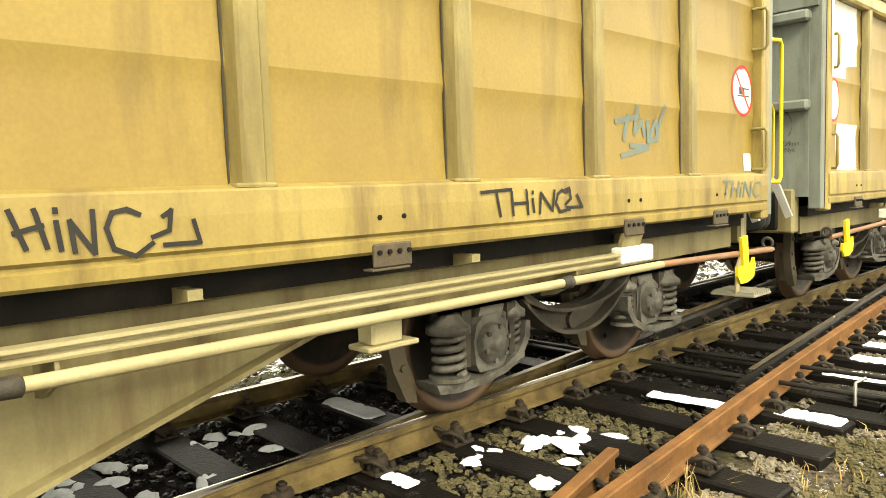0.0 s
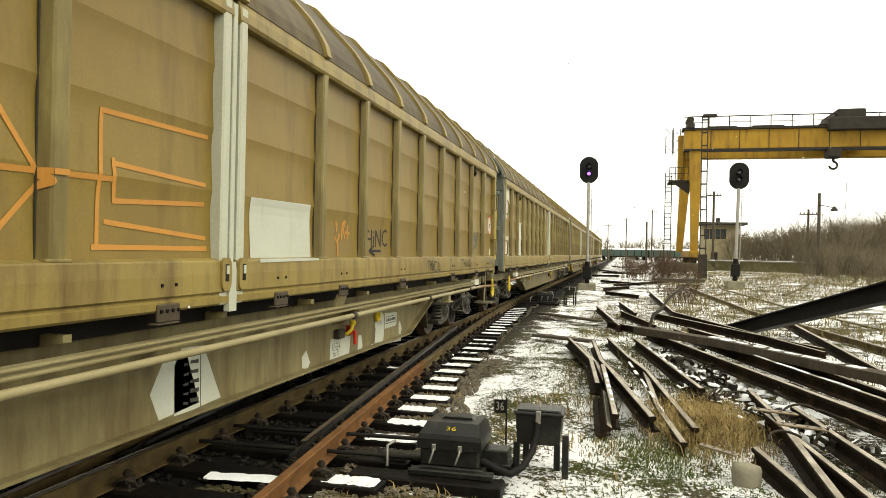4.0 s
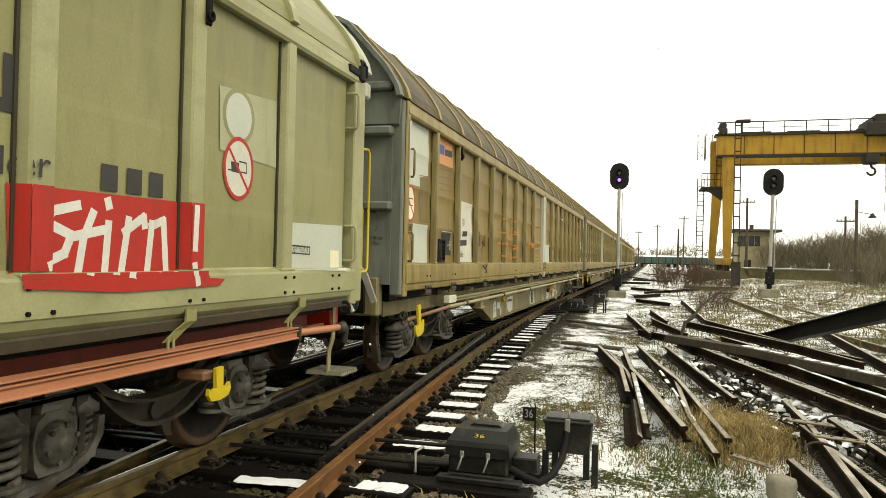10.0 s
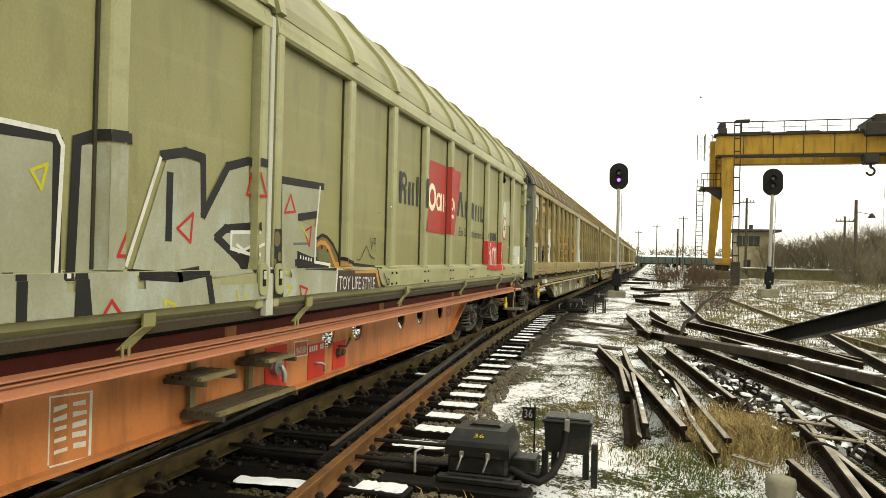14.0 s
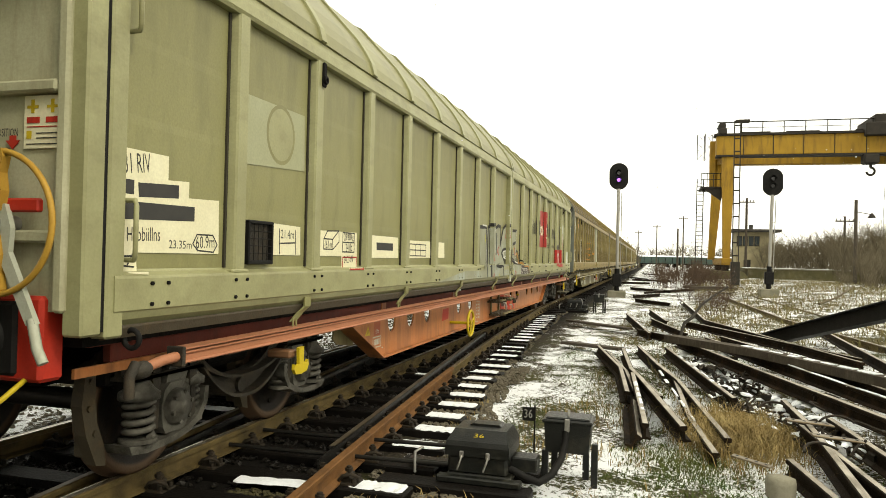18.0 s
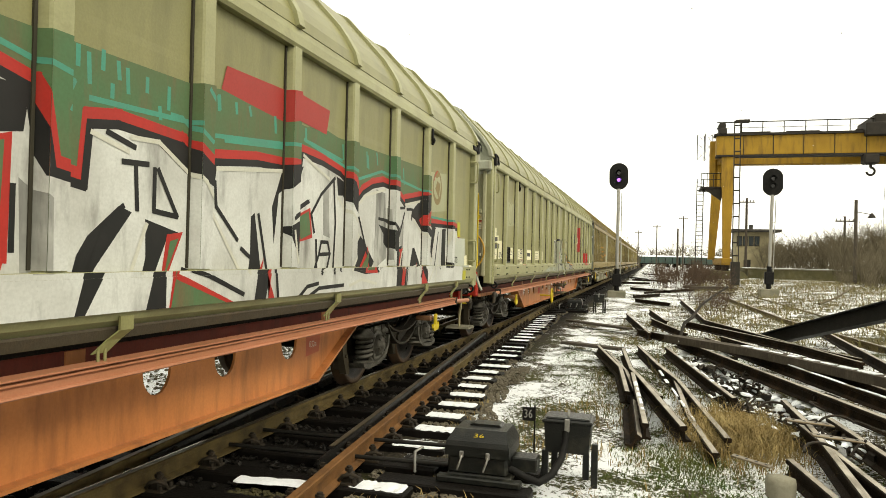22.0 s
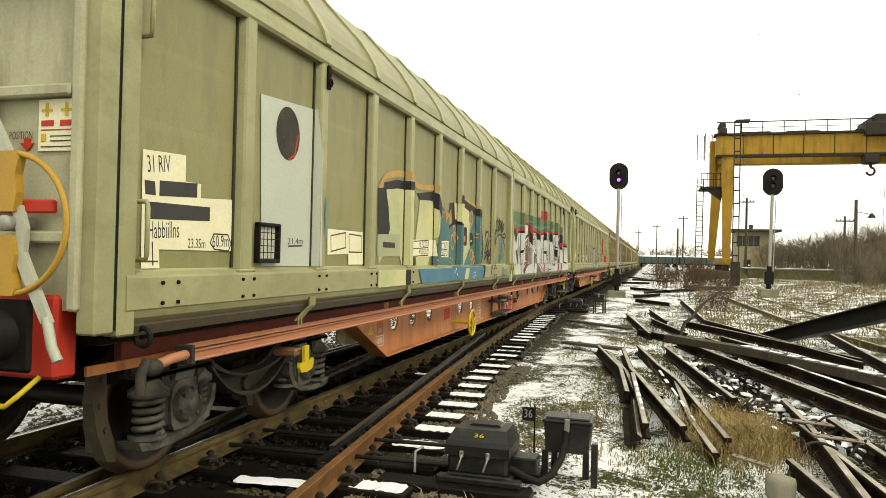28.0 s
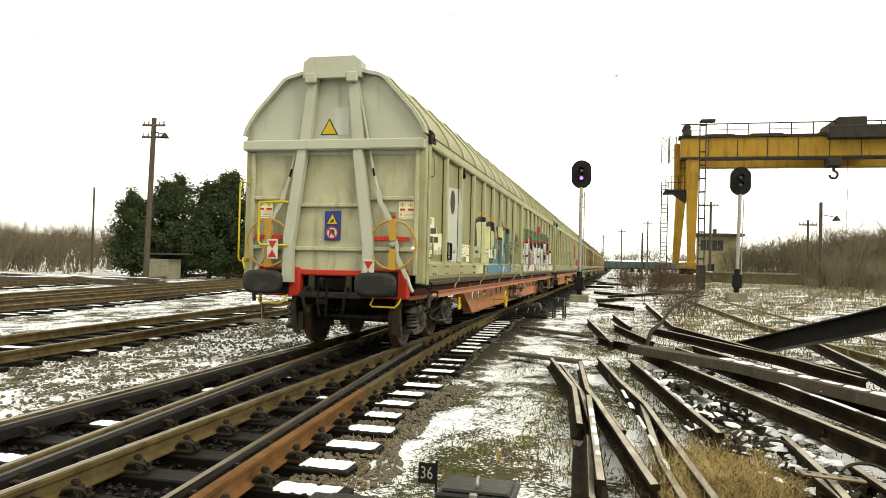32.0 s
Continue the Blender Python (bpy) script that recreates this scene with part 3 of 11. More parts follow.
def arc_beam(x0, x1, low, thick):
    """The deep bellied side member: a smooth sag between the axles, flat ends over the axleboxes."""
    ys = [-1.34, -0.70] + [-0.62 + 1.24 * k / 16 for k in range(17)] + [0.70, 1.34]

    def z(y):
        return 0.70 if abs(y) > 0.62 else low + (0.70 - low) * (abs(y) / 0.62) ** 2.2
    out = [(y, z(y)) for y in ys]
    return Shape().prism(out + [(y, v + thick) for y, v in out[::-1]], x0, x1, "x")


def spring_shape(r, wire, turns, z0, z1, x):
    n = int(12 * turns)
    coil = [(x + r * math.cos(k * math.pi / 6), r * math.sin(k * math.pi / 6), z0 + (z1 - z0) * k / n) for k in range(n + 1)]
    return Shape().tube(coil, wire, 7).lathe([(z1 - 0.01, 0.0), (z1 - 0.01, r + 0.045), (z1 + 0.03, r + 0.045), (z1 + 0.055, r + 0.01), (z1 + 0.10, r - 0.02), (z1 + 0.10, 0.0)], (x, 0, 0), "z", 16).disc((x, 0, z0 - 0.03), (x, 0, z0 - 0.005), r + 0.035, 16)


def bogie_meshes():
    """Castings of the bogie, shared by all of them; o is the side of the axlebox that faces the bogie's end."""
    out = {}
    frame_ = arc_beam(0.95, 1.00, 0.40, 0.16)
    for x0, x1, low, th in ((0.90, 1.09, 0.385, 0.028), (0.90, 1.09, 0.545, 0.024)):
        m = arc_beam(x0, x1, low, th)
        frame_.add(m.v, m.f)
    frame_.box(0.92, -0.30, 0.74, 1.10, 0.30, 0.90, 0.02).disc((1.0, 0, 0.47), (1.03, 0, 0.47), 0.06, 12)
    for g in (-1, 1):
        for q in (0.70, 1.09):
            frame_.prism([(g * q - 0.025, 0.36), (g * q + 0.025, 0.36), (g * q + 0.045, 0.80), (g * q - 0.045, 0.80)], 0.95, 1.07, "x")
    out["side_frame"] = frame_.mesh("side_frame", BOGIE)
    for o in (-1, 1):
        bx = Shape().prism([(-0.13, 0.36), (-0.10, 0.31), (0.10, 0.31), (0.13, 0.36), (0.145, 0.50), (0.12, 0.60), (0.06, 0.645), (-0.06, 0.645), (-0.12, 0.60), (-0.145, 0.50)], 0.98, 1.13, "x")
        bx.lathe([(1.10, 0.128), (1.16, 0.122), (1.185, 0.10), (1.19, 0.055), (1.205, 0.05), (1.21, 0.0)], (0, 0, 0.475), "x", 20)
        for k in range(6):
            w = k * math.pi / 3 + 0.3
            bx.tube([(1.15, 0.10 * math.cos(w), 0.475 + 0.10 * math.sin(w)), (1.195, 0.10 * math.cos(w), 0.475 + 0.10 * math.sin(w))], 0.015, 6)
        bx.prism([(-0.12 * o, 0.62), (-0.16 * o, 0.72), (-0.10 * o, 0.80), (0.04 * o, 0.78), (0.08 * o, 0.64)], 0.99, 1.11, "x")
        bx.box(1.02, -0.20 * o, 0.40, 1.12, -0.135 * o, 0.60, 0.02)
        out["axlebox", o] = bx.mesh("axlebox", BOXCAST)
        sd = [(0.47, 0.315), (0.44, 0.255), (0.30, 0.235), (0.05, 0.245), (-0.12, 0.275), (-0.26, 0.34), (-0.335, 0.45), (-0.345, 0.56), (-0.30, 0.56), (-0.285, 0.46), (-0.22, 0.375), (-0.10, 0.318), (0.05, 0.290), (0.28, 0.285), (0.40, 0.300)]
        out["saddle", o] = Shape().prism([(y * o, z) for y, z in sd], 0.96, 1.15, "x").mesh("saddle", BOXCAST)
        hg = Shape().prism([(0.02 * o, 0.84), (0.10 * o, 0.80), (0.13 * o, 0.58), (0.09 * o, 0.40), (0.0, 0.20), (-0.08 * o, 0.18), (-0.06 * o, 0.32), (0.0, 0.46), (0.02 * o, 0.62)], 0.86, 0.94, "x").box(0.78, -0.07 * o, 0.24, 0.88, 0.02 * o, 0.56, 0.012)
        for yy, z in ((0.06, 0.72), (0.07, 0.56), (0.02, 0.40)):
            hg.tube([(0.93, yy * o, z), (0.955, yy * o, z)], 0.022, 6)
        out["brake_hanger", o] = hg.mesh("brake_hanger", HANGER_STEEL)
    out["spring"] = spring_shape(0.086, 0.0215, 4.6, 0.335, 0.585, 1.075).mesh("spring", BOXCAST)
    out["inner_spring"] = spring_shape(0.062, 0.017, 5.6, 0.36, 0.60, 1.05).mesh("spring", BOXCAST)
    for me in out.values():
        fix_normals(me)
    return out


def bogie(parent, y):
    """A two-axle bogie with its frame, springs, axleboxes, brake hangers and wheelsets."""
    b = part("bogie", Shape().box(-0.9, -0.32, 0.62, 0.9, 0.32, 0.86, 0.04).box(-0.3, -1.25, 0.6, 0.3, 1.25, 0.72, 0.03).box(-0.92, -1.36, 0.66, 0.92, -1.26, 0.78, 0.02).box(-0.92, 1.26, 0.66, 0.92, 1.36, 0.78, 0.02), DARK, parent, at=pose(0, y, 0))
    for m0 in (Matrix(), TURN):
        part("side_frame", BOGIE_PARTS["side_frame"], BOGIE, b, at=m0)
        for o in (-1, 1):
            a = 0.9 * o
            part("axlebox", BOGIE_PARTS["axlebox", o], BOXCAST, b, at=m0 @ pose(-0.05, a, 0))
            part("saddle", BOGIE_PARTS["saddle", o], BOXCAST, b, at=m0 @ pose(-0.05, a, 0))
            part("spring", BOGIE_PARTS["spring"], BOXCAST, b, at=m0 @ pose(-0.05, a + 0.30 * o, 0))
            part("spring", BOGIE_PARTS["inner_spring"], BOXCAST, b, at=m0 @ pose(-0.05, a - 0.25 * o, 0))
            part("brake_hanger", BOGIE_PARTS["brake_hanger", o], HANGER_STEEL, b, at=m0 @ pose(-0.02, a + 0.54 * o, 0))
            part("brake_hanger", BOGIE_PARTS["brake_hanger", -o], HANGER_STEEL, b, at=m0 @ pose(-0.12, a - 0.54 * o, 0))
    for a in (-0.9, 0.9):
        part("wheelset", WHEELSET, TREAD, b, at=pose(0, a, 0.46))
    return b


def wheelset_mesh():
    s = Shape()
    for g in (-1, 1):
        prof = [(0.68, 0.06), (0.68, 0.36), (0.665, 0.385), (0.665, 0.445), (0.68, 0.489), (0.70, 0.489), (0.715, 0.462), (0.80, 0.458), (0.805, 0.44), (0.795, 0.39), (0.775, 0.375), (0.76, 0.15), (0.80, 0.13), (0.80, 0.06)]
        s.lathe([(g * x, r) for x, r in prof], (0, 0, 0), "x", 40)
    s.tube([(-0.95, 0, 0), (0.95, 0, 0)], 0.075, 14)
    for k in range(3):
        w = k * 2.094
        s.tube([(0.775, 0.30 * math.cos(w), 0.30 * math.sin(w)), (0.79, 0.30 * math.cos(w), 0.30 * math.sin(w))], 0.02, 6)
    me = s.mesh("wheelset", TREAD)
    fix_normals(me)
    return me


WHEELSET = wheelset_mesh()
BOGIE_PARTS = bogie_meshes()


def plate_with_notches(holes, belly, edge):
    """The fish-bellied side girder with round lightening notches under the channel."""
    top = [(-10.9, edge)]
    for h in holes:
        top += [(h - 0.137, edge)] + [(h - 0.137 * math.cos(w), 0.775 - 0.16 * math.sin(w)) for w in [k * math.pi / 8 for k in range(9)]] + [(h + 0.137, edge)]
    top += [(10.9, edge)]
    c, d, a, b, z = belly
    low = [(10.9, 0.82), (b, 0.80), (a, z), (c, z), (d, 0.80), (-10.9, 0.82)]
    return top + low


HANGERS = [10.1, 8.9, 6.9, 4.1, 2.1, 0.75]
BOLT = Shape().tube([(1.474, 0, 0), (1.490, 0, 0)], 0.0125, 6).mesh("bolt", DARK)


def make_wagon(kind):
    olive = kind == "olive"
    wall, trim, postm = (GREEN, GREEN_TRIM, GREEN_TRIM) if olive else (BROWN, BROWN_SILL, BROWN_POST)
    endtrim2 = END_WALL if olive else GREY_END
    endm, endtrim = (PALE_END, PALE_END) if olive else (GREY_END, GREY_END)
    under, rail = (ORANGE, ORANGE_RAIL) if olive else (DULL, PIPE)
    w = thing("freight_wagon", "", "freight wagon")
    pieces = []          # parts of one long side; the other side is the same, turned about

    def side(name, shape, mat, label="", at=None, both=True):
        me = shape
        if isinstance(shape, Shape):
            me = shape.mesh(name, mat)
            fix_normals(me)
        pieces.append((name, me, mat, label, at or Matrix(), both))

    posts, fold = (POSTS, False) if olive else (BROWN_POSTS, True)
    off = POST_SHIFT if olive else 0.0
    step_y = posts[1] - posts[0]
    pan = panel_mesh(step_y - 0.10, fold, wall)
    for g in (-1, 1):
        for a, b in zip(posts, posts[1:]):
            side("side_panel", pan, wall, at=pose(0, g * (a + b) / 2 + off, 0))
    mid = panel_mesh(posts[0] - 0.19, fold, wall)
    endp = panel_mesh(10.86 - posts[-1] - 0.05, fold, wall)
    for g in (-1, 1):
        side("side_panel", mid, wall, at=pose(0, g * (posts[0] + 0.09) / 2 + off, 0))
        side("side_panel", endp, wall, at=pose(0, g * (posts[-1] + 10.86) / 2 + g * 0.02 + off, 0))
    pw = 0.014 if olive else 0.0
    ps = Shape().prism([(1.385, -0.075 - pw), (1.452, -0.052 - pw), (1.466, -0.04 - pw), (1.466, 0.04 + pw), (1.452, 0.052 + pw), (1.385, 0.075 + pw)], 1.385 if olive else 1.425, 3.16, "z")
    ps.box(1.41, 0.055 + pw, 1.39, 1.425, 0.10 + pw, 3.15).box(1.38, -0.09 - pw, 1.385 if olive else 1.425, 1.474, 0.09 + pw, 1.41 if olive else 1.45, 0.008)
    post_me = ps.mesh("post", postm)
    fix_normals(post_me)
    # thin dark strip on one side of each post, drawing its shadowed gap
    gap_shade_me = Shape().box(1.392, -0.112 if olive else -0.086, 1.42, 1.414 if olive else 1.402, -0.092 if olive else -0.078, 3.13).mesh("rubber_seal", GAP_SHADE)
    for g in (-1, 1):
        for a in posts:
            side("post", post_me, postm, at=pose(0, g * a + off, 0))
            side("rubber_seal", gap_shade_me, GAP_SHADE, at=pose(0, g * a + off, 0))
    # sill, gutter and corner post of each half, the seam in the middle
    sill = [(1.37, 1.425), (1.397, 1.42), (1.405, 1.406), (1.42, 1.405), (1.474, 1.385), (1.478, 1.37), (1.478, 1.20), (1.468, 1.19), (1.45, 1.15), (1.395, 1.105), (1.30, 1.10), (1.30, 1.38)] if olive else \
           [(1.37, 1.44), (1.42, 1.445), (1.474, 1.43), (1.478, 1.42), (1.484, 1.335), (1.484, 1.215), (1.464, 1.20), (1.464, 1.19), (1.478, 1.18), (1.474, 1.135), (1.455, 1.12), (1.30, 1.12), (1.30, 1.40)]
    gut = [(1.34, 3.14), (1.462, 3.135), (1.478, 3.16), (1.47, 3.235), (1.445, 3.33), (1.36, 3.34)]
    for g in (-1, 1):
        a, b = sorted((g * 0.045, g * 10.95))
        side("sill", Shape().prism(sill, a, b), trim)
        side("gutter_beam", Shape().prism(gut, a, b), trim)
        side("corner_post", Shape().box(1.36, g * 10.87, 1.06, 1.470, g * 11.0, 3.30, 0.012), trim)
        side("corner_frame", Shape().box(1.33, g * 11.01, 1.08, 1.455, g * (HALF if olive else 11.10), 3.28, 0.012), trim if olive else GREY_END)
        if olive:
            side("roof_latch", Shape().box(1.44, g * 10.93, 3.17, 1.50, g * 11.05, 3.37, 0.012).box(1.45, g * 10.70, 3.20, 1.492, g * 10.93, 3.27, 0.008).tube([(1.50, g * 10.98, 3.34), (1.53, g * 10.99, 3.30), (1.53, g * 10.99, 3.20)], 0.012, 6), BLACK, "black iron roof latch")
        side("corner_seam", Shape().box(1.34, g * 10.99, 1.10, 1.455, g * 11.02, 3.26), BLACK)
        for a in (POSTS + [10.55] if olive else HANGERS):
            for dy in (-0.07 + off, 0.07 + off):
                for z in ((1.34, 1.225) if olive else (1.285,)):
                    side("bolt", BOLT, DARK, at=pose(0, g * a + dy, z))
        seam = Shape().box(1.36, g * 0.062, 1.12, 1.474, g * 0.16, 3.26, 0.012)
        side("door_edge", seam, PALE_END if not olive else trim)
        lk = [(0.115 + 0.062 * math.copysign(abs(math.cos(a)) ** 0.6, math.cos(a)), 1.335 + 0.115 * math.copysign(abs(math.sin(a)) ** 0.6, math.sin(a))) for a in [2 * math.pi * k / 20 for k in range(20)]]
        side("lock_plate", Shape().prism([(g * a, b) for a, b in lk], 1.484, 1.502, "x"), trim, "rounded door lock plate")
        side("lock_slot", Shape().box(1.500, g * 0.092, 1.285, 1.505, g * 0.138, 1.405, 0.002), BLACK)
        side("lock_tongue", Shape().box(1.503, g * 0.098, 1.335, 1.512, g * 0.132, 1.395, 0.003), PALE_END)
        for z0, z1 in (((2.70, 3.02), (1.47, 1.79)) if olive else ((2.44, 2.76), (1.47, 1.80))):
            side("grab_handle", grab(g * 10.83, z0, z1, g), trim if olive else BROWN_POST, "bent round-bar grab handle")
        side("door_lug", Shape().box(1.466, g * (posts[6] - 0.02), 2.93, 1.49, g * (posts[6] + 0.04), 3.14, 0.012).ring((1.495, g * (posts[6] + 0.01), 2.99), (1, 0, 0), 0.028, 0.011, 12, 6), DARK)
    side("seam_gap", Shape().box(1.32, -0.066, 1.12, 1.44, 0.066, 3.28), BLACK)
    side("seam_bar", Shape().box(1.43, -0.028, 1.40, 1.466, 0.028, 3.26, 0.006), PALE_END)
    side("seam_foot", Shape().prism([(-0.03, 1.42), (0.03, 1.42), (0.05, 1.34), (0.05, 1.07), (-0.05, 1.07), (-0.05, 1.34)], 1.44, 1.482, "x"), PALE_END, "pale door seam foot plate")
    if olive:
        for y in (9.90, 8.45, 5.82, 3.12, 0.65, -1.30, -3.80, -6.29, -8.76):
            side("strap_hanger", strap(y), wall)
    for g in (-1, 1):
        if not olive:
            for i, y in enumerate(HANGERS):
                plate = side("strap_hanger", Shape().box(1.466, g * y - 0.11, 1.06, 1.492, g * y + 0.11, 1.17, 0.008), HANGER_STEEL)
                for k in range(4):
                    side("bolt", BOLT, STEEL, at=pose(0.012, g * y - 0.085 + 0.057 * k, 1.13))
                if i in (1, 4):
                    side("strap", Shape().prism([(1.455, 1.08), (1.485, 1.08), (1.44, 0.955), (1.41, 0.955)], g * y - 0.11, g * y + 0.11), under)
                else:
                    side("slotted_plate", Shape().box(1.44, g * y - 0.14, 1.05, 1.51, g * y + 0.08, 1.06, 0.003), HANGER_STEEL)
    # the guide channel and control rod along the side
    if olive:
        ch = [(1.38, 0.945), (1.38, 0.852), (1.486, 0.850), (1.492, 0.857), (1.490, 0.863), (1.474, 0.868), (1.474, 0.902), (1.490, 0.914), (1.490, 0.921), (1.452, 0.925), (1.452, 0.931), (1.490, 0.936), (1.490, 0.945)]
        side("guide_channel", Shape().prism(ch, -10.38, 9.84), rail)
        # added strip: its dark colour stands for shaded paint below the sill
        side("skirt_strip", Shape().prism([(1.385, 1.112), (1.432, 1.118), (1.436, 1.105), (1.424, 1.050), (1.385, 1.045)], -10.95, 10.95), HANGER_STEEL, "shade-dark strip under the sill")
        for g in (-1, 1):
            e = 10.38 if g < 0 else 9.84
            side("control_rod", Shape().tube([(1.45, g * e, 0.895), (1.45, g * (e + 0.15), 0.888), (1.45, g * 10.66, 0.868)], 0.031, 10), rail)
            side("rod_bracket", Shape().box(1.38, g * e - 0.015, 0.835, 1.50, g * e + 0.015, 0.955, 0.006), BOGIE)
            side("rod_joint", Shape().lathe([(-0.06, 0.0), (-0.06, 0.035), (-0.03, 0.05), (0.03, 0.05), (0.06, 0.035), (0.06, 0.0)], (1.45, g * 10.70, 0.86), "y", 14), BOGIE)
            side("rod_link", Shape().tube([(1.45, g * 10.74, 0.90), (1.46, g * 10.80, 0.84), (1.45, g * 10.79, 0.72)], 0.03, 8), BOGIE)
            side("shackle", Shape().ring((1.45, g * 10.78, 1.04), (0, 1, 0), 0.05, 0.016, 14, 6), BLACK)
    else:
        ch = [(1.40, 0.955), (1.40, 0.90), (1.47, 0.895), (1.475, 0.905), (1.475, 0.915), (1.44, 0.92), (1.44, 0.935), (1.475, 0.94), (1.475, 0.955)]
        side("guide_channel", Shape().prism(ch, -8.95, 8.95), rail)
        side("control_rod", Shape().tube([(1.50, -9.2, 0.845), (1.50, 0, 0.845), (1.50, 9.2, 0.845)], 0.026, 10), rail)
        for g in (-1, 1):
            side("control_rod", Shape().tube([(1.50, g * 9.19, 0.845), (1.50, g * 10.98, 0.80)], 0.024, 10), RUSTY_ROD, "rust-brown end of the control rod")
            side("lamp_bracket", Shape().box(1.32, g * 6.80, 0.70, 1.44, g * 6.98, 0.84, 0.012).box(1.30, g * 6.76, 0.68, 1.46, g * 7.06, 0.705, 0.006), PIPE, "pale folded bracket under the channel")
        for g in (-1, 1):
            side("end_block", Shape().box(1.40, g * 8.75, 0.885, 1.49, g * 9.12, 0.99, 0.01), WHITE)
            side("shackle", Shape().ring((1.47, g * 10.98, 0.85), (0, 1, 0), 0.042, 0.014, 16, 6), BOGIE)
            for y in (2.4, 5.4, 8.2):
                side("rod_bracket", Shape().prism([(1.19, 0.90), (1.46, 0.90), (1.47, 0.82), (1.42, 0.80), (1.30, 0.74), (1.19, 0.72)], g * y + 0.10, g * y + 0.115), under)
                side("rod_sleeve", Shape().lathe([(g * y - 0.09, 0.026), (g * y - 0.085, 0.036), (g * y - 0.01, 0.038), (g * y + 0.0, 0.026)], (1.50, 0, 0.845), "y", 12), BOGIE)
    holes = [-5.98, -5.28, -4.56, -2.85, -2.1, 1.64, 2.35, 3.75, 4.5, 5.46] if olive else []
    belly = (-6.40, -7.34, 5.89, 6.79, 0.36) if olive else (-5.25, -6.75, 5.25, 6.75, 0.33)
    girder = Shape().prism(plate_with_notches(holes, belly, 0.875 if olive else 0.99), 1.17, 1.19, "x")
    side("side_girder", girder, under)
    fl = Shape()
    na, nb, ba, bb, bz = belly
    for p, q in (((nb, 0.80), (na, bz)), ((na, bz), (ba, bz)), ((ba, bz), (bb, 0.80))):
        d = Vector((q[0] - p[0], q[1] - p[1])).normalized()
        n = (-d.y * 0.022, d.x * 0.022)
        fl.prism([p, q, (q[0] + n[0], q[1] + n[1]), (p[0] + n[0], p[1] + n[1])], 1.08, 1.265, "x")
    side("girder_flange", fl, under)
    side("underfloor_beam", Shape().box(1.16, -10.85, 0.985, 1.235, 10.85, 1.10, 0.01), SHADED_MAROON if olive else under)
    if olive:
        side("floor_bearer", Shape().box(1.10, -10.6, 0.865, 1.165, 10.6, 0.985, 0.008), SHADED_MAROON)
        for g in (-1, 1):
            side("bolster_gusset", Shape().prism([(g * 6.60 - 0.26, 0.80), (g * 7.10 - 0.26, 0.80), (g * 7.12 - 0.26, 0.66), (g * 7.02 - 0.26, 0.60), (g * 6.60 - 0.26, 0.54)], 1.06, 1.075, "x"), DULL, "drab gusset plate at the bolster")
    if not olive:
        rb = Shape().prism([(1.20, 0.98), (1.20, 1.06), (1.42, 1.06), (1.42, 1.02)], -0.03, 0.03).mesh("floor_rib", under)
        for k in range(-6, 7):
            side("floor_rib", rb, under, at=pose(0, k * 1.5, 0))
    # hook levers, end step, handrails
    hy = 8.82 if olive else 10.5
    for g in (-1, 1):
        s = Shape().prism([(-0.045, 0.88), (-0.04, 0.64), (-0.095, 0.62), (-0.125, 0.66), (-0.135, 0.58), (-0.10, 0.50), (0.0, 0.48), (0.10, 0.50), (0.135, 0.58), (0.125, 0.66), (0.095, 0.62), (0.04, 0.64), (0.045, 0.88)], 1.52, 1.545, "x")
        side("hook_lever", s, YELLOW, "yellow hook-shaped release lever", pose(0, g * hy - (0.13 if olive else 0.0), 0.15 if not olive else 0.338, 9 if not olive else 3, 0, 0) @ Matrix.Diagonal((1.0, 0.9 if olive else 1.2, 0.52 if olive else 0.92, 1.0)))
        if olive:
            side("lever_box", Shape().box(1.30, g * hy - 0.26, 0.715, 1.50, g * hy - 0.14, 0.775, 0.012), RUSTY_ROD, "rust-brown bracket of the release lever")
    side("end_step", Shape().box(1.06, 10.80, 0.40, 1.44, 11.14, 0.422, 0.004), CONCRETE, "grey grated steel footstep")
    bar = Shape().box(1.07, -0.011, 0.422, 1.43, 0.011, 0.44).mesh("tread_bar", CONCRETE)
    for k in range(8):
        side("tread_bar", bar, CONCRETE, at=pose(0, 10.82 + k * 0.044, 0))
    side("step_stay", Shape().prism([(10.80, 0.40), (10.86, 0.40), (10.87, 0.62), (10.95, 0.74), (10.95, 1.06), (10.89, 1.06), (10.89, 0.76), (10.81, 0.64)], 1.27, 1.285, "x"), PIPE)
    if olive:
        side("hand_rail", Shape().tube([(1.40, 11.10, 2.56), (1.40, 11.38, 2.58), (1.40, 11.42, 2.54), (1.40, 11.42, 1.40), (1.40, 11.38, 1.36), (1.40, 11.10, 1.36)], 0.014, 8), YELLOW, "yellow tubular handrail")
        part("hand_rail", Shape().tube([(1.22, 11.06, 2.02), (1.30, 11.46, 2.04), (1.30, 11.50, 1.99), (1.30, 11.50, 1.42), (1.30, 11.46, 1.37), (1.22, 11.06, 1.36)], 0.015, 8), YELLOW, w, "yellow tubular handrail")
        side("hand_rail", Shape().tube([(1.34, 11.06, 1.40), (1.38, 11.30, 1.40), (1.38, 11.33, 1.37), (1.34, 11.33, 1.24)], 0.014, 8), YELLOW, "yellow tubular handrail")
    else:
        side("hand_rail", Shape().tube([(1.40, 11.10, 2.56), (1.40, 11.38, 2.58), (1.40, 11.42, 2.54), (1.40, 11.42, 1.40), (1.40, 11.38, 1.36), (1.40, 11.10, 1.36)], 0.019, 8), YELLOW, "yellow tubular handrail")
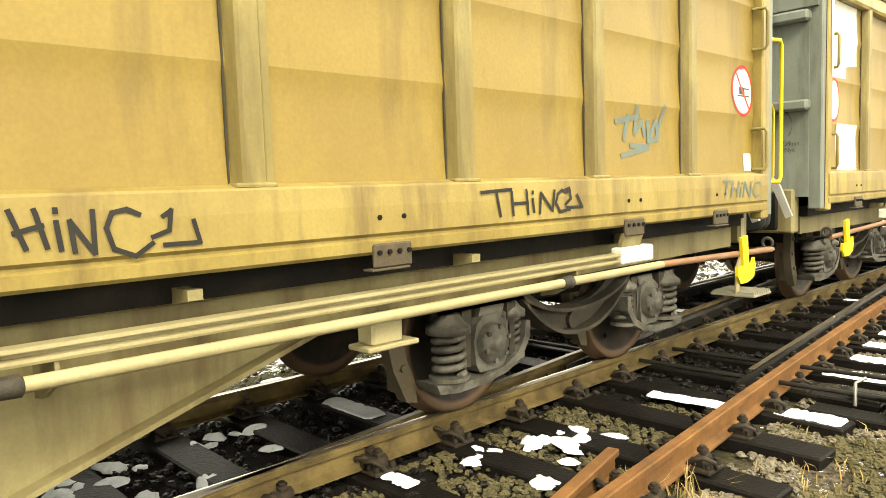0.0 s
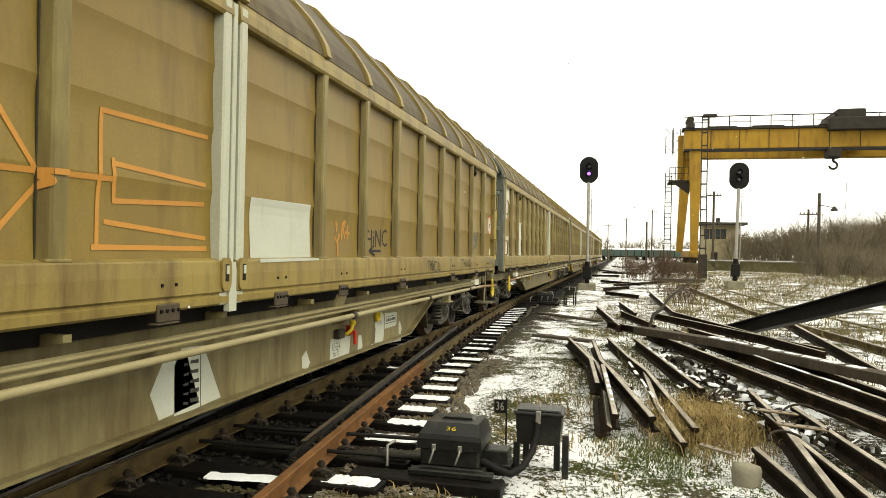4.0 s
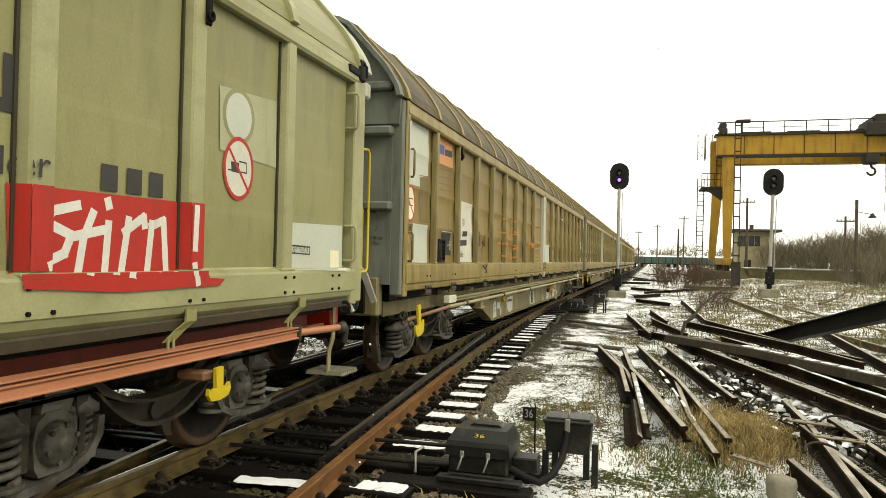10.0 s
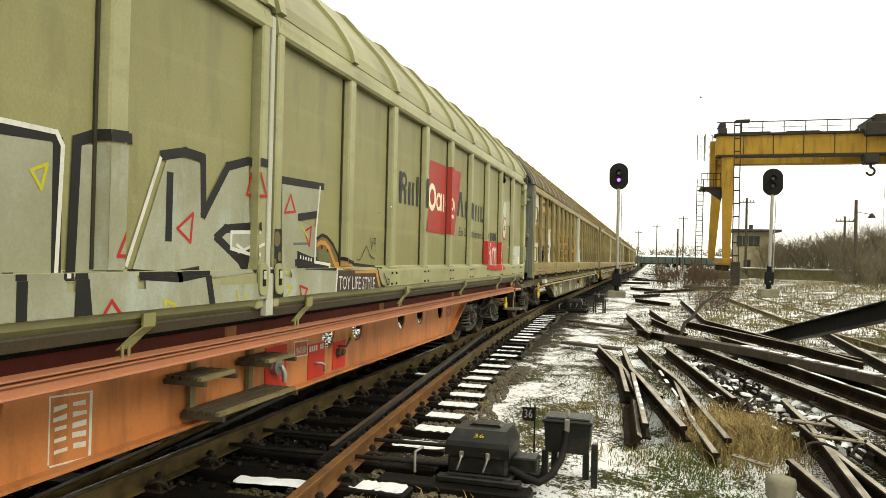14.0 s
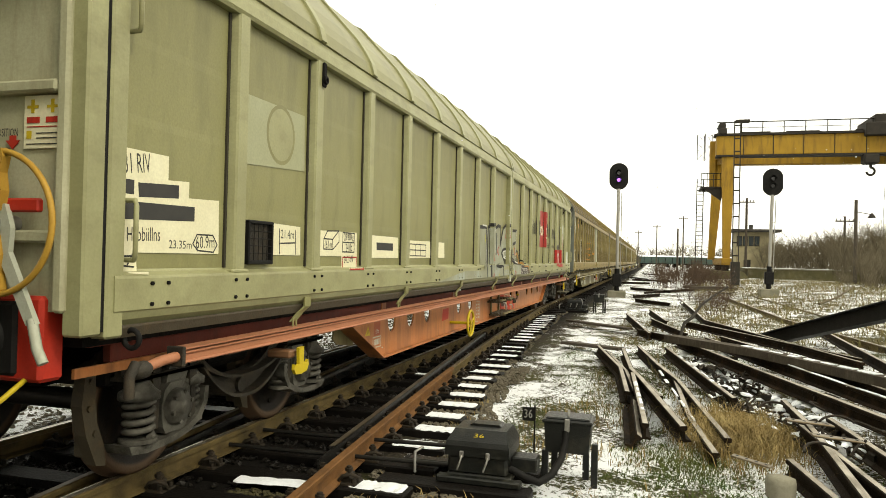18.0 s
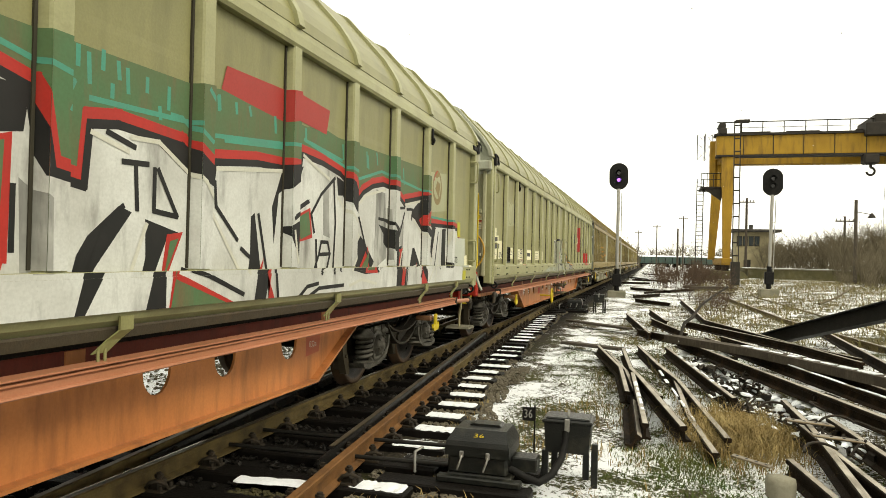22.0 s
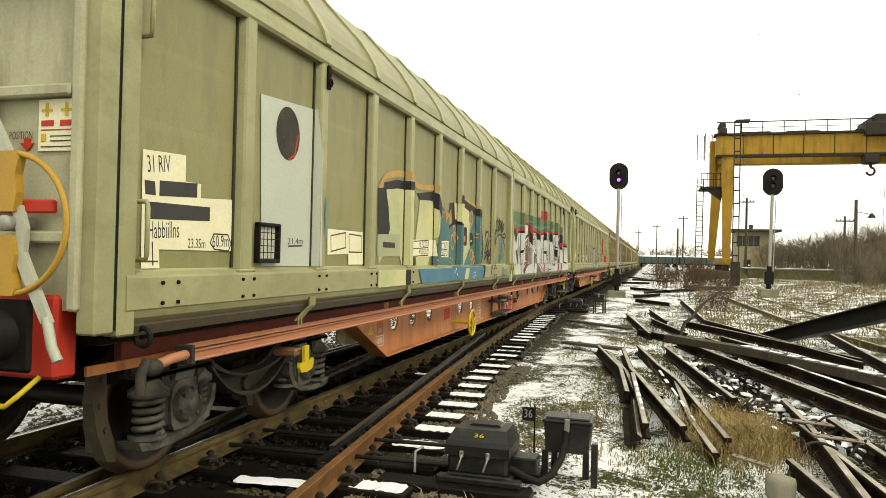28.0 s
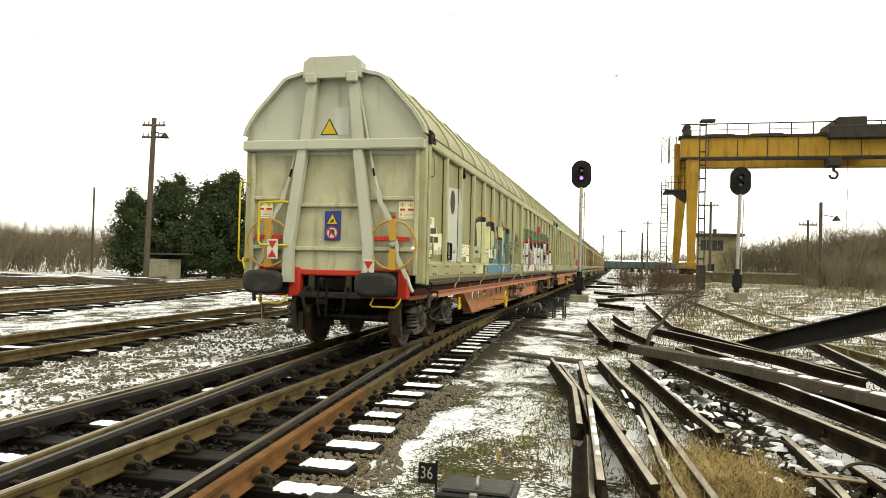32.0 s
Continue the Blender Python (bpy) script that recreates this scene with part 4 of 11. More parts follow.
        side("hand_rail", Shape().tube([(1.22, 11.06, 2.02), (1.30, 11.46, 2.04), (1.30, 11.50, 1.99), (1.30, 11.50, 1.42), (1.30, 11.46, 1.37), (1.22, 11.06, 1.36)], 0.015, 8), YELLOW, "yellow tubular handrail")
    if olive:
        hw = Shape().ring((1.52, -3.38, 0.52), (1, 0, 0.0), 0.19, 0.019, 30, 8).tube([(1.18, -3.38, 0.52), (1.54, -3.38, 0.52)], 0.022, 8)
        for k in range(3):
            a = k * 2.094 + 0.4
            hw.tube([(1.525, -3.38, 0.52), (1.525, -3.38 + 0.185 * math.cos(a), 0.52 + 0.185 * math.sin(a))], 0.013, 6)
        side("brake_handwheel", hw, YELLOW, "yellow spoked brake handwheel")
        for y0, y1, z, d in ((-0.62, 0.41, 0.455, 0.30), (-0.80, -0.42, 0.71, 0.28), (0.02, 0.41, 0.715, 0.28)):
            for k in range(5):
                side("step_slat", Shape().box(1.22 + d * k / 5, y0, z, 1.22 + d * k / 5 + d * 0.12, y1, z + 0.028), DULL if k == 4 else HANGER_STEEL)
            for y in (y0, y1 - 0.03):
                side("step_bearer", Shape().box(1.20, y, z - 0.03, 1.22 + d, y + 0.03, z + 0.002), HANGER_STEEL)
        for y in (-0.56, 0.16):
            side("step_stay", Shape().box(1.20, y, 0.44, 1.23, y + 0.06, 0.86), DULL)
        for y0, y1, z0, z1 in ((0.46, 0.81, 0.385, 0.76), (1.215, 1.555, 0.385, 0.70), (1.745, 2.035, 0.40, 0.67)):
            side("brake_panel", Shape().box(1.188, y0, z0, 1.197, y1, z1), RED, "red painted brake panel")
        side("brake_lever", Shape().tube([(1.20, 0.60, 0.60), (1.27, 0.60, 0.60), (1.29, 0.61, 0.54), (1.29, 0.61, 0.47)], 0.022, 8).disc((1.19, 0.60, 0.60), (1.25, 0.60, 0.60), 0.075, 12), STEEL)
        side("brake_lever", Shape().tube([(1.20, 1.86, 0.62), (1.28, 1.86, 0.62), (1.28, 1.97, 0.70)], 0.012, 8).box(1.19, 1.80, 0.53, 1.25, 1.90, 0.60, 0.01).disc((1.24, 1.85, 0.565), (1.27, 1.85, 0.565), 0.03, 12), HANGER_STEEL)
        side("lever_knob", Shape().lathe([(-0.03, 0.0), (-0.02, 0.022), (0.0, 0.03), (0.02, 0.022), (0.03, 0.0)], (1.28, 1.98, 0.71), "x", 12), YELLOW)
        side("brake_lever", Shape().tube([(1.20, 1.36, 0.52), (1.26, 1.37, 0.52), (1.27, 1.40, 0.50), (1.27, 1.41, 0.44)], 0.014, 8), STEEL)
    else:
        side("valve_box", Shape().box(1.19, 2.56, 0.56, 1.26, 2.74, 0.66, 0.012), BOGIE, "small dark valve box with red and white edges")
        side("brake_lever", Shape().tube([(1.20, 2.76, 0.60), (1.27, 2.76, 0.60), (1.29, 2.84, 0.64), (1.29, 2.88, 0.70)], 0.02, 8), YELLOW)
        side("lever_knob", Shape().lathe([(-0.035, 0.0), (-0.025, 0.025), (0.0, 0.035), (0.025, 0.025), (0.035, 0.0)], (1.29, 2.885, 0.71), "x", 12), YELLOW)
        side("brake_lever", Shape().disc((1.19, 2.97, 0.62), (1.25, 2.97, 0.62), 0.055, 12).tube([(1.25, 2.97, 0.62), (1.27, 3.0, 0.60), (1.27, 3.01, 0.46)], 0.02, 8), RED)
        for y in (-3.93, 3.93):
            side("lashing_ring", Shape().ring((1.215, y, 0.70), (1, 0, 0), 0.062, 0.022, 20, 8), YELLOW, "yellow lashing ring")
    for turn in (None, TURN):
        for name, me, mat, label, at, both in pieces:
            part(name, me, mat, w, label, (turn or Matrix()) @ at)
    # roof: two sliding halves with raised ribs
    for g in (-1, 1):
        a, b = sorted((g * 0.03, g * 11.12))
        part("roof", roof_sheet(a, b, 0.0 if g > 0 else 0.012, 0.03), wall if olive else BROWN_ROOF, w)
    rib = roof_sheet(-0.05, 0.05, 0.034, 0.04).mesh("roof_rib", trim)
    for g in (-1, 1):
        for a in posts + [0.09, 10.98]:
            part("roof_rib", rib, trim, w, at=pose(0, g * a + (off if a in posts else 0.0), 0))
    # ends
    for g, turn in ((-1, Matrix()), (1, TURN)):
        def end(name, shape, mat, label=""):
            fixed = name in ("buffer", "headstock", "draw_gear", "screw_coupling", "brake_hose", "shunter_handle")
            return part(name, shape, mat, w, label, turn if fixed else turn @ pose(0, -0.1, 0))
        arch = [(x * 0.985, z - 0.02) for x, z in ROOF]
        gable = arch + [(-x, z) for x, z in arch[-2::-1]]
        end("end_gable", Shape().prism([(1.42, 3.0)] + gable + [(-1.42, 3.0)], -11.05, -11.0), endm)
        end("end_wall", Shape().prism([(-1.34, 1.20), (1.34, 1.20), (1.34, 3.1), (-1.34, 3.1)], -11.02, -10.97), endtrim2)
        end("end_sheet_edge", roof_sheet(-11.16, -11.03, 0.012, 0.05), endtrim)
        if olive:
            end("cross_beam", Shape().box(-1.45, -11.20, 3.06, 1.45, -11.03, 3.22, 0.02), endtrim)
            for x in (-1.36, 1.29):
                end("end_upright", Shape().box(x, -11.08, 1.2, x + 0.07, -11.0, 3.06, 0.015), endtrim2)
            for x0, x1, z in ((-0.56, 0.52, 2.235), (-0.62, 0.56, 1.57), (-1.29, -0.58, 2.34), (0.58, 1.29, 2.34), (-1.29, -0.66, 1.58), (0.62, 1.29, 1.58)):
                end("end_rib", Shape().box(x0, -11.085, z - 0.032, x1, -11.01, z + 0.032, 0.012), endtrim2)
            for sgn in (-1, 1):
                lean = -0.05 if sgn > 0 else 0.0
                for p, q in (((0.32, 4.14), (0.43, 3.2)), ((0.47 + lean, 3.08), (0.66 + lean, 1.7)), ((0.66 + lean, 1.7), (0.67 + lean, 1.05))):
                    br = Shape().prism([(sgn * (p[0] - 0.075), p[1]), (sgn * (p[0] + 0.075), p[1]), (sgn * (q[0] + 0.085), q[1]), (sgn * (q[0] - 0.085), q[1])], -11.17, -11.06)
                    end("brace", br, endtrim)
                end("stay_rod", Shape().tube([(sgn * 0.40, -11.10, 4.0), (sgn * 0.60, -11.10, 3.04), (sgn * 0.655, -11.11, 2.78)], 0.021, 8), endtrim)
                end("turnbuckle", Shape().tube([(sgn * 0.65, -11.11, 2.80), (sgn * 0.69, -11.115, 2.64)], 0.015, 8), DARK)
                end("stay_rod", Shape().tube([(sgn * 0.685, -11.115, 2.66), (sgn * 0.75, -11.12, 2.44)], 0.024, 8), endtrim)
                for lv in ([(0.715, 2.46), (0.785, 2.46), (0.83, 2.28), (1.0, 1.99), (1.03, 1.72), (0.96, 1.72), (0.93, 1.98), (0.755, 2.28)], [(1.0, 1.74), (1.06, 1.74), (1.10, 1.62), (1.09, 1.50), (1.27, 1.15), (1.21, 1.14), (1.03, 1.47), (1.04, 1.60)]):
                    end("lever_arm", Shape().prism([(sgn * x, z) for x, z in lv], -11.145, -11.115), endtrim)
                end("stay_rod", Shape().tube([(sgn * 1.235, -11.13, 1.17), (sgn * 1.29, -11.15, 1.03), (sgn * 1.33, -11.15, 0.96)], 0.026, 8), endtrim)
                if g < 0:
                    hx, hz = sgn * 1.0, 1.645
                    hw_ob = end("end_handwheel", Shape().ring((hx, -11.15, hz), (0, 1, 0), 0.36, 0.016, 40, 8), AMBER, "amber door-opening handwheel")
                    for f in (-1, 1):
                        z0 = hz + f * 0.06
                        part("spoke", Shape().prism([(hx - 0.04, z0), (hx - 0.06, z0 + f * 0.10), (hx - 0.045, z0 + f * 0.19), (hx - 0.065, z0 + f * 0.27), (hx - 0.05, z0 + f * 0.31), (hx + 0.05, z0 + f * 0.31), (hx + 0.065, z0 + f * 0.27), (hx + 0.045, z0 + f * 0.19), (hx + 0.06, z0 + f * 0.10), (hx + 0.04, z0)], -11.17, -11.12), AMBER, hw_ob)
                    part("hub", Shape().lathe([(-11.02, 0.04), (-11.17, 0.04), (-11.175, 0.042), (-11.19, 0.04), (-11.20, 0.02), (-11.20, 0.0)], (hx, 0, hz), "y", 16), MAST, hw_ob)
                end("latch_arm", Shape().box(sgn * 0.98 - 0.28, -11.12, 1.70, sgn * 0.98 + 0.26, -11.08, 1.77, 0.01), RED)
                end("instruction_plate", Shape().box(1.05 if sgn > 0 else -1.24, -11.035, 2.03, 1.30 if sgn > 0 else -0.99, -11.022, 2.30), CREAM)
                mx, mz, my = (-0.86, 1.40, -11.28) if sgn < 0 else (0.65, 1.12, -11.19)
                if g < 0:
                    end("tail_marker", Shape().box(mx - 0.085, my, mz, mx + 0.085, my + 0.018, mz + 0.30, 0.004), WHITE, "white tail marker with two red triangles")
                    for zz, f in ((mz + 0.16, 1), (mz + 0.14, -1)):
                        end("marker_triangle", Shape().prism([(mx, zz - 0.005 * f), (mx - 0.07, zz + 0.115 * f), (mx + 0.07, zz + 0.115 * f)], my - 0.006, my - 0.002), SPRAY_RED)
            if g < 0:
                end("hand_rail", Shape().tube([(-0.66, -11.12, 2.27), (-0.70, -11.26, 2.27), (-1.06, -11.27, 2.26), (-1.10, -11.27, 2.22), (-1.10, -11.27, 1.66), (-1.06, -11.27, 1.61), (-0.70, -11.26, 1.61), (-0.66, -11.12, 1.61)], 0.019, 8), YELLOW, "yellow tubular handrail")
                for px in (1.05, -1.24):
                    for mat, name, x0, z0, x1, z1 in ((RED, "plate_mark", 0.02, 0.13, 0.10, 0.16), (RED, "plate_mark", 0.14, 0.13, 0.23, 0.16), (SIGN_YELLOW, "plate_mark", 0.045, 0.18, 0.065, 0.25), (SIGN_YELLOW, "plate_mark", 0.02, 0.205, 0.09, 0.22), (SIGN_YELLOW, "plate_mark", 0.17, 0.18, 0.19, 0.25), (SIGN_YELLOW, "plate_mark", 0.145, 0.205, 0.215, 0.22),
                                                      (SIGN_YELLOW, "plate_mark", 0.02, 0.05, 0.05, 0.09), (RED, "plate_line", 0.02, 0.108, 0.23, 0.113), (INK, "plate_line", 0.08, 0.075, 0.23, 0.08), (INK, "plate_line", 0.08, 0.05, 0.23, 0.055), (INK, "plate_line", 0.02, 0.02, 0.23, 0.025)):
                        end(name, Shape().box(px + x0, -11.0385, 2.03 + z0, px + x1, -11.036, 2.03 + z1), mat)
                v, f = letters("POSITION", 0.042)
                end("plate_lettering", Shape().add([(0.93 + a * 0.58, -11.03, 2.115 + b) for a, b in v], f), INK)
                end("position_arrow", Shape().prism([(0.955, 2.10), (0.995, 2.10), (0.995, 2.075), (1.02, 2.075), (0.975, 2.03), (0.93, 2.075), (0.955, 2.075)], -11.034, -11.028), RED)
            end("ridge_cap", Shape().prism([(-0.46, 4.14), (0.46, 4.14), (0.46, 4.38), (0.36, 4.46), (-0.36, 4.46), (-0.46, 4.38)], -11.22, -11.0), endtrim)
            for sgn in (-1, 1):
                end("cap_latch", Shape().box(sgn * 0.24, -11.26, 4.06, sgn * 0.42, -11.20, 4.22, 0.02), endtrim)
            end("warning_sign", Shape().box(-0.115, -11.06, 1.70, 0.135, -11.03, 2.145, 0.004), SIGN_BLUE, "blue warning sign with yellow triangle")
            end("sign_edge", Shape().prism([(-0.095, 1.935), (0.115, 1.935), (0.01, 2.125)], -11.0645, -11.061), INK)
            end("sign_triangle", Shape().prism([(-0.07, 1.95), (0.09, 1.95), (0.01, 2.098)], -11.068, -11.065), SIGN_YELLOW)
            end("sign_symbol", Shape().prism([(-0.03, 1.985), (-0.005, 1.965), (0.015, 1.985), (0.05, 1.975), (0.03, 2.005), (0.045, 2.03), (0.005, 2.015)], -11.071, -11.0685), INK)
            end("sign_disc", Shape().disc((0.01, -11.061, 1.815), (0.01, -11.065, 1.815), 0.098, 24), WHITE)
            end("sign_ring", Shape().ring((0.01, -11.066, 1.815), (0, 1, 0), 0.088, 0.011, 24, 6, 0.3), SPRAY_RED)
            for x0, z0, x1, z1 in ((-0.03, 1.80, 0.05, 1.865), (-0.04, 1.765, -0.015, 1.80), (0.035, 1.765, 0.06, 1.80)):
                end("sign_symbol", Shape().box(x0, -11.069, z0, x1, -11.066, z1), INK)
            end("sign_bar", Shape().prism([(-0.06, 1.87), (-0.045, 1.885), (0.08, 1.76), (0.065, 1.745)], -11.073, -11.0695), SPRAY_RED)
            end("hazard_edge", Shape().prism([(-0.225, 3.305), (0.065, 3.305), (-0.08, 3.56)], -11.0575, -11.0525), INK)
            end("hazard_triangle", Shape().prism([(-0.195, 3.322), (0.035, 3.322), (-0.08, 3.524)], -11.064, -11.058), SIGN_YELLOW)
            end("primer_patch", Shape().box(0.0, -11.056, 3.30, 0.24, -11.051, 3.72), PATCH)
        else:
            for z in (3.42, 2.92, 2.08):
                end("end_rib", Shape().box(-1.36, -11.13, z - 0.05, 1.36, -11.0, z + 0.05, 0.02), endtrim)
            for x in (-0.42, 0.32):
                end("end_upright", Shape().box(x, -11.12, 1.2, x + 0.1, -11.0, 3.38, 0.02), endtrim)
            for body, x, z in (("Zár", 1.12, 2.02), ("Öffnen", 1.18, 1.72), ("Nyit", 1.17, 1.66)):
                v, f = letters(body, 0.045)
                end("end_lettering", Shape().add([(x + a * 0.9, -11.026, z + b) for a, b in v], f), INK)
            arc = [(1.02 + 0.17 * math.sin(w), 1.90 + 0.17 * math.cos(w)) for w in [0.2 + k * 0.25 for k in range(9)]]
            for (xa, za), (xb, zb) in zip(arc, arc[1:]):
                end("turn_arrow", Shape().prism([(xa, za - 0.006), (xa, za + 0.006), (xb, zb + 0.006), (xb, zb - 0.006)], -11.026, -11.023), INK)
            for sgn in (-1, 1):
                lv = [(0.72, 2.2), (0.78, 2.2), (0.99, 1.78), (1.0, 1.70), (0.95, 1.56), (1.0, 1.48), (1.15, 1.32), (1.27, 1.02), (1.21, 1.0), (1.09, 1.28), (0.94, 1.43), (0.88, 1.56), (0.92, 1.72)]
                end("lever_arm", Shape().prism([(sgn * x, z) for x, z in lv], -11.22, -11.18), MAST)
                end("release_lever", Shape().prism([(sgn * 0.8, 1.68), (sgn * 0.9, 1.75), (sgn * 1.0, 1.5), (sgn * 1.06, 1.3), (sgn * 0.98, 1.28), (sgn * 0.9, 1.45)], -11.24, -11.2), GREY_END)
        hs = Shape().box(-1.22, -11.16, 0.84, -0.50, -11.0, 1.28, 0.02).box(0.50, -11.16, 0.84, 1.22, -11.0, 1.28, 0.02).box(-0.52, -11.13, 1.16, 0.52, -11.0, 1.26, 0.02)
        end("headstock", hs, RED if olive else under)
        end("draw_beam", Shape().box(-0.50, -11.10, 0.82, 0.50, -11.0, 0.92, 0.02).box(-0.34, -11.10, 0.92, -0.26, -11.02, 1.16, 0.01).box(0.26, -11.10, 0.92, 0.34, -11.02, 1.16, 0.01), BOGIE)
        end("draw_gear", Shape().box(-0.30, -11.08, 0.92, 0.30, -10.9, 1.14, 0.03).prism([(-0.05, 0.98), (-0.05, 1.10), (0.05, 1.10), (0.05, 0.98)], -11.42, -11.05)
            .tube([(0.0, -11.40, 1.10), (0.0, -11.50, 1.12), (0.0, -11.52, 1.04), (0.0, -11.44, 0.98)], 0.035, 8), DARK, "black forged coupling hook")
        end("screw_coupling", Shape().tube([(-0.06, -11.44, 1.04), (-0.07, -11.46, 0.80), (-0.05, -11.42, 0.58)], 0.022, 8).tube([(0.06, -11.44, 1.04), (0.07, -11.46, 0.80), (0.05, -11.42, 0.58)], 0.022, 8).box(-0.09, -11.48, 0.74, 0.09, -11.42, 0.82, 0.015), DARK)
        for sgn in (-1, 1):
            end("brake_hose", Shape().tube([(sgn * 0.30, -11.14, 0.98), (sgn * 0.32, -11.34, 0.98), (sgn * 0.33, -11.40, 0.85), (sgn * 0.30, -11.38, 0.62), (sgn * 0.24, -11.30, 0.56)], 0.026, 8), BLACK)
            bf = end("buffer", Shape().lathe([(-11.10, 0.17), (-11.16, 0.17), (-11.17, 0.135), (-11.42, 0.125), (-11.43, 0.10), (-11.60, 0.10)], (sgn * 0.875, 0, 1.06), "y", 20).box(sgn * 0.875 - 0.2, -11.18, 0.87, sgn * 0.875 + 0.2, -11.14, 1.25, 0.02), BLACK)
            hd = [(0.31 * math.copysign(abs(math.cos(a)) ** 0.55, math.cos(a)), 0.178 * math.copysign(abs(math.sin(a)) ** 0.6, math.sin(a))) for a in [math.pi * (k + 0.5) / 18 for k in range(36)]]
            bp, m = Shape(), len(hd)
            for k, y in ((0.90, -11.58), (1.0, -11.60), (1.0, -11.645), (0.96, -11.665), (0.70, -11.675)):
                bp.v += [(sgn * 0.875 + x * k, y, 1.06 + z * k) for x, z in hd]
            bp.f = [(r * m + i, r * m + (i + 1) % m, r * m + m + (i + 1) % m, r * m + m + i) for r in range(4) for i in range(m)] + [tuple(range(m))[::-1], tuple(range(4 * m, 5 * m))]
            bp.s = [True] * (4 * m) + [False, False]
            part("buffer_plate", bp, BUFFER, bf, "scuffed black rounded buffer plate")
            if olive and g < 0:
                end("shunter_handle", Shape().tube([(sgn * 0.70, -11.14, 0.86), (sgn * 0.70, -11.30, 0.76), (sgn * 0.74, -11.32, 0.73), (sgn * 1.08, -11.32, 0.73), (sgn * 1.12, -11.28, 0.78), (sgn * 1.12, -11.14, 0.86)], 0.014, 8), YELLOW)
    # underframe
    part("floor_plate", Shape().box(-1.28, -10.95, 1.0, 1.28, 10.95, 1.10), DARK, w)
    for x in (-0.30, 0.22):
        part("centre_sill", Shape().box(x, -10.9, 0.70, x + 0.08, 10.9, 1.0), DARK, w)
    for y in (-6.2, -3.1, 0.0, 3.1, 6.2):
        part("cross_member", Shape().box(-1.17, y - 0.08, 0.74, 1.17, y + 0.08, 1.0, 0.01), under, w)
    part("brake_cylinder", Shape().tube([(-0.2, 3.6, 0.72), (-0.2, 4.5, 0.72)], 0.22, 16), DARK, w)
    part("pull_rod", Shape().tube([(0.05, -8, 0.62), (0.05, 8, 0.62)], 0.03, 8), DARK, w)
    for y in (-PIVOT, PIVOT):
        bogie(w, y - (0.12 if olive else 0.0))
    return w


# ---------------------------------------------------------------- paint on the wagon sides
def side_zones(posts, brown_kind):
    """Stretches of the long side in one plane: (y0, y1, z0, z1, x), x None on the hollow pressings."""
    zones, step = [], []
    top = 1.44 if brown_kind else 1.405
    for g in (-1, 1):
        for a in posts:
            c, h = (g * a, 0.05) if brown_kind else (g * a + POST_SHIFT, 0.062)
            step.append((c - h, c + h))
    for a, b in ((-11.0, -10.87), (10.87, 11.0), (-0.16, -0.062), (0.062, 0.16)):
        step.append((a, b))
    step.sort()
    for a, b in step:
        zones.append((a, b, top + 0.012, 3.13, 1.476))
        if abs(a) > 0.2 and abs(a) < 10.8:
            zones.append((a - 0.029, a, top + 0.012, 3.13, (1.39, a - 0.029, 0.086 / 0.029)))      # sloping flank of the post
    last = -10.87
    for a, b in step:
        if a > last + 0.05:
            if brown_kind:
                cuts = [top + 0.004] + [p + (q - p) * k / 8 for p, q in zip(FOLDS, FOLDS[1:]) for k in range(8) if p + (q - p) * k / 8 > top + 0.02] + [3.13]
                zones += [(last, a, p, q, None) for p, q in zip(cuts, cuts[1:]) if q > p]
            else:
                zones.append((last, a, top, 3.13, 1.4035))
        last = b
    for a, b in ((-10.95, -0.045), (0.045, 10.95)):
        zones.append((a, b, 1.17 if brown_kind else 1.195, 1.375, 1.4885))
    zones.append((-10.95, 10.95, 1.375, top, 1.4855 if brown_kind else 1.4815))
    return zones


ZONES, BROWN_ZONES = side_zones(POSTS, False), side_zones(BROWN_POSTS, True)


def clip(poly, axis, limit, keep_more):
    out = []
    for i, p in enumerate(poly):
        q = poly[(i + 1) % len(poly)]
        a = (p[axis] >= limit) if keep_more else (p[axis] <= limit)
        b = (q[axis] >= limit) if keep_more else (q[axis] <= limit)
        if a:
            out.append(p)
        if a != b:
            t = (limit - p[axis]) / (q[axis] - p[axis])
            out.append((p[0] + t * (q[0] - p[0]), p[1] + t * (q[1] - p[1])))
    return out


COATS = {}


def painted(w, name, polys, mat, lift=0.0, label="", side=1, extra=True):
    """Paint on the long side: outlines in (y, z), laid on panels, posts and sill alike."""
    s, coat = Shape(), COATS.get(w.name, 0)
    COATS[w.name] = coat + 1
    for i, poly in enumerate(polys):
        up = lift + 0.00002 * (i % 16) + 0.00001 * coat      # strokes lie over one another
        lo, hi = min(p[0] for p in poly), max(p[0] for p in poly)
        for y0, y1, z0, z1, x in (BROWN_ZONES if w in BROWNS else ZONES):
            if y0 > hi or y1 < lo:
                continue
            q = poly
            for axis, limit, more in ((0, y0, True), (0, y1, False), (1, z0, True), (1, z1, False)):
                if len(q) > 2:
                    q = clip(q, axis, limit, more)
            if len(q) > 2:
                if isinstance(x, tuple):
                    if name in ("spray_tag", "logo_bar", "logo_ring", "lettering"):
                        continue
                    s.add([(side * (x[0] + (a - x[1]) * x[2] + up * 0.4), side * (a - up), b) for a, b in q], [tuple(range(len(q)))])
                    continue
                s.add([(side * ((1.4025 - hollow(b) if x is None else x) + up), side * a, b) for a, b in q], [tuple(range(len(q)))])
    return part(name, s.mesh(name, mat), mat, w, label)


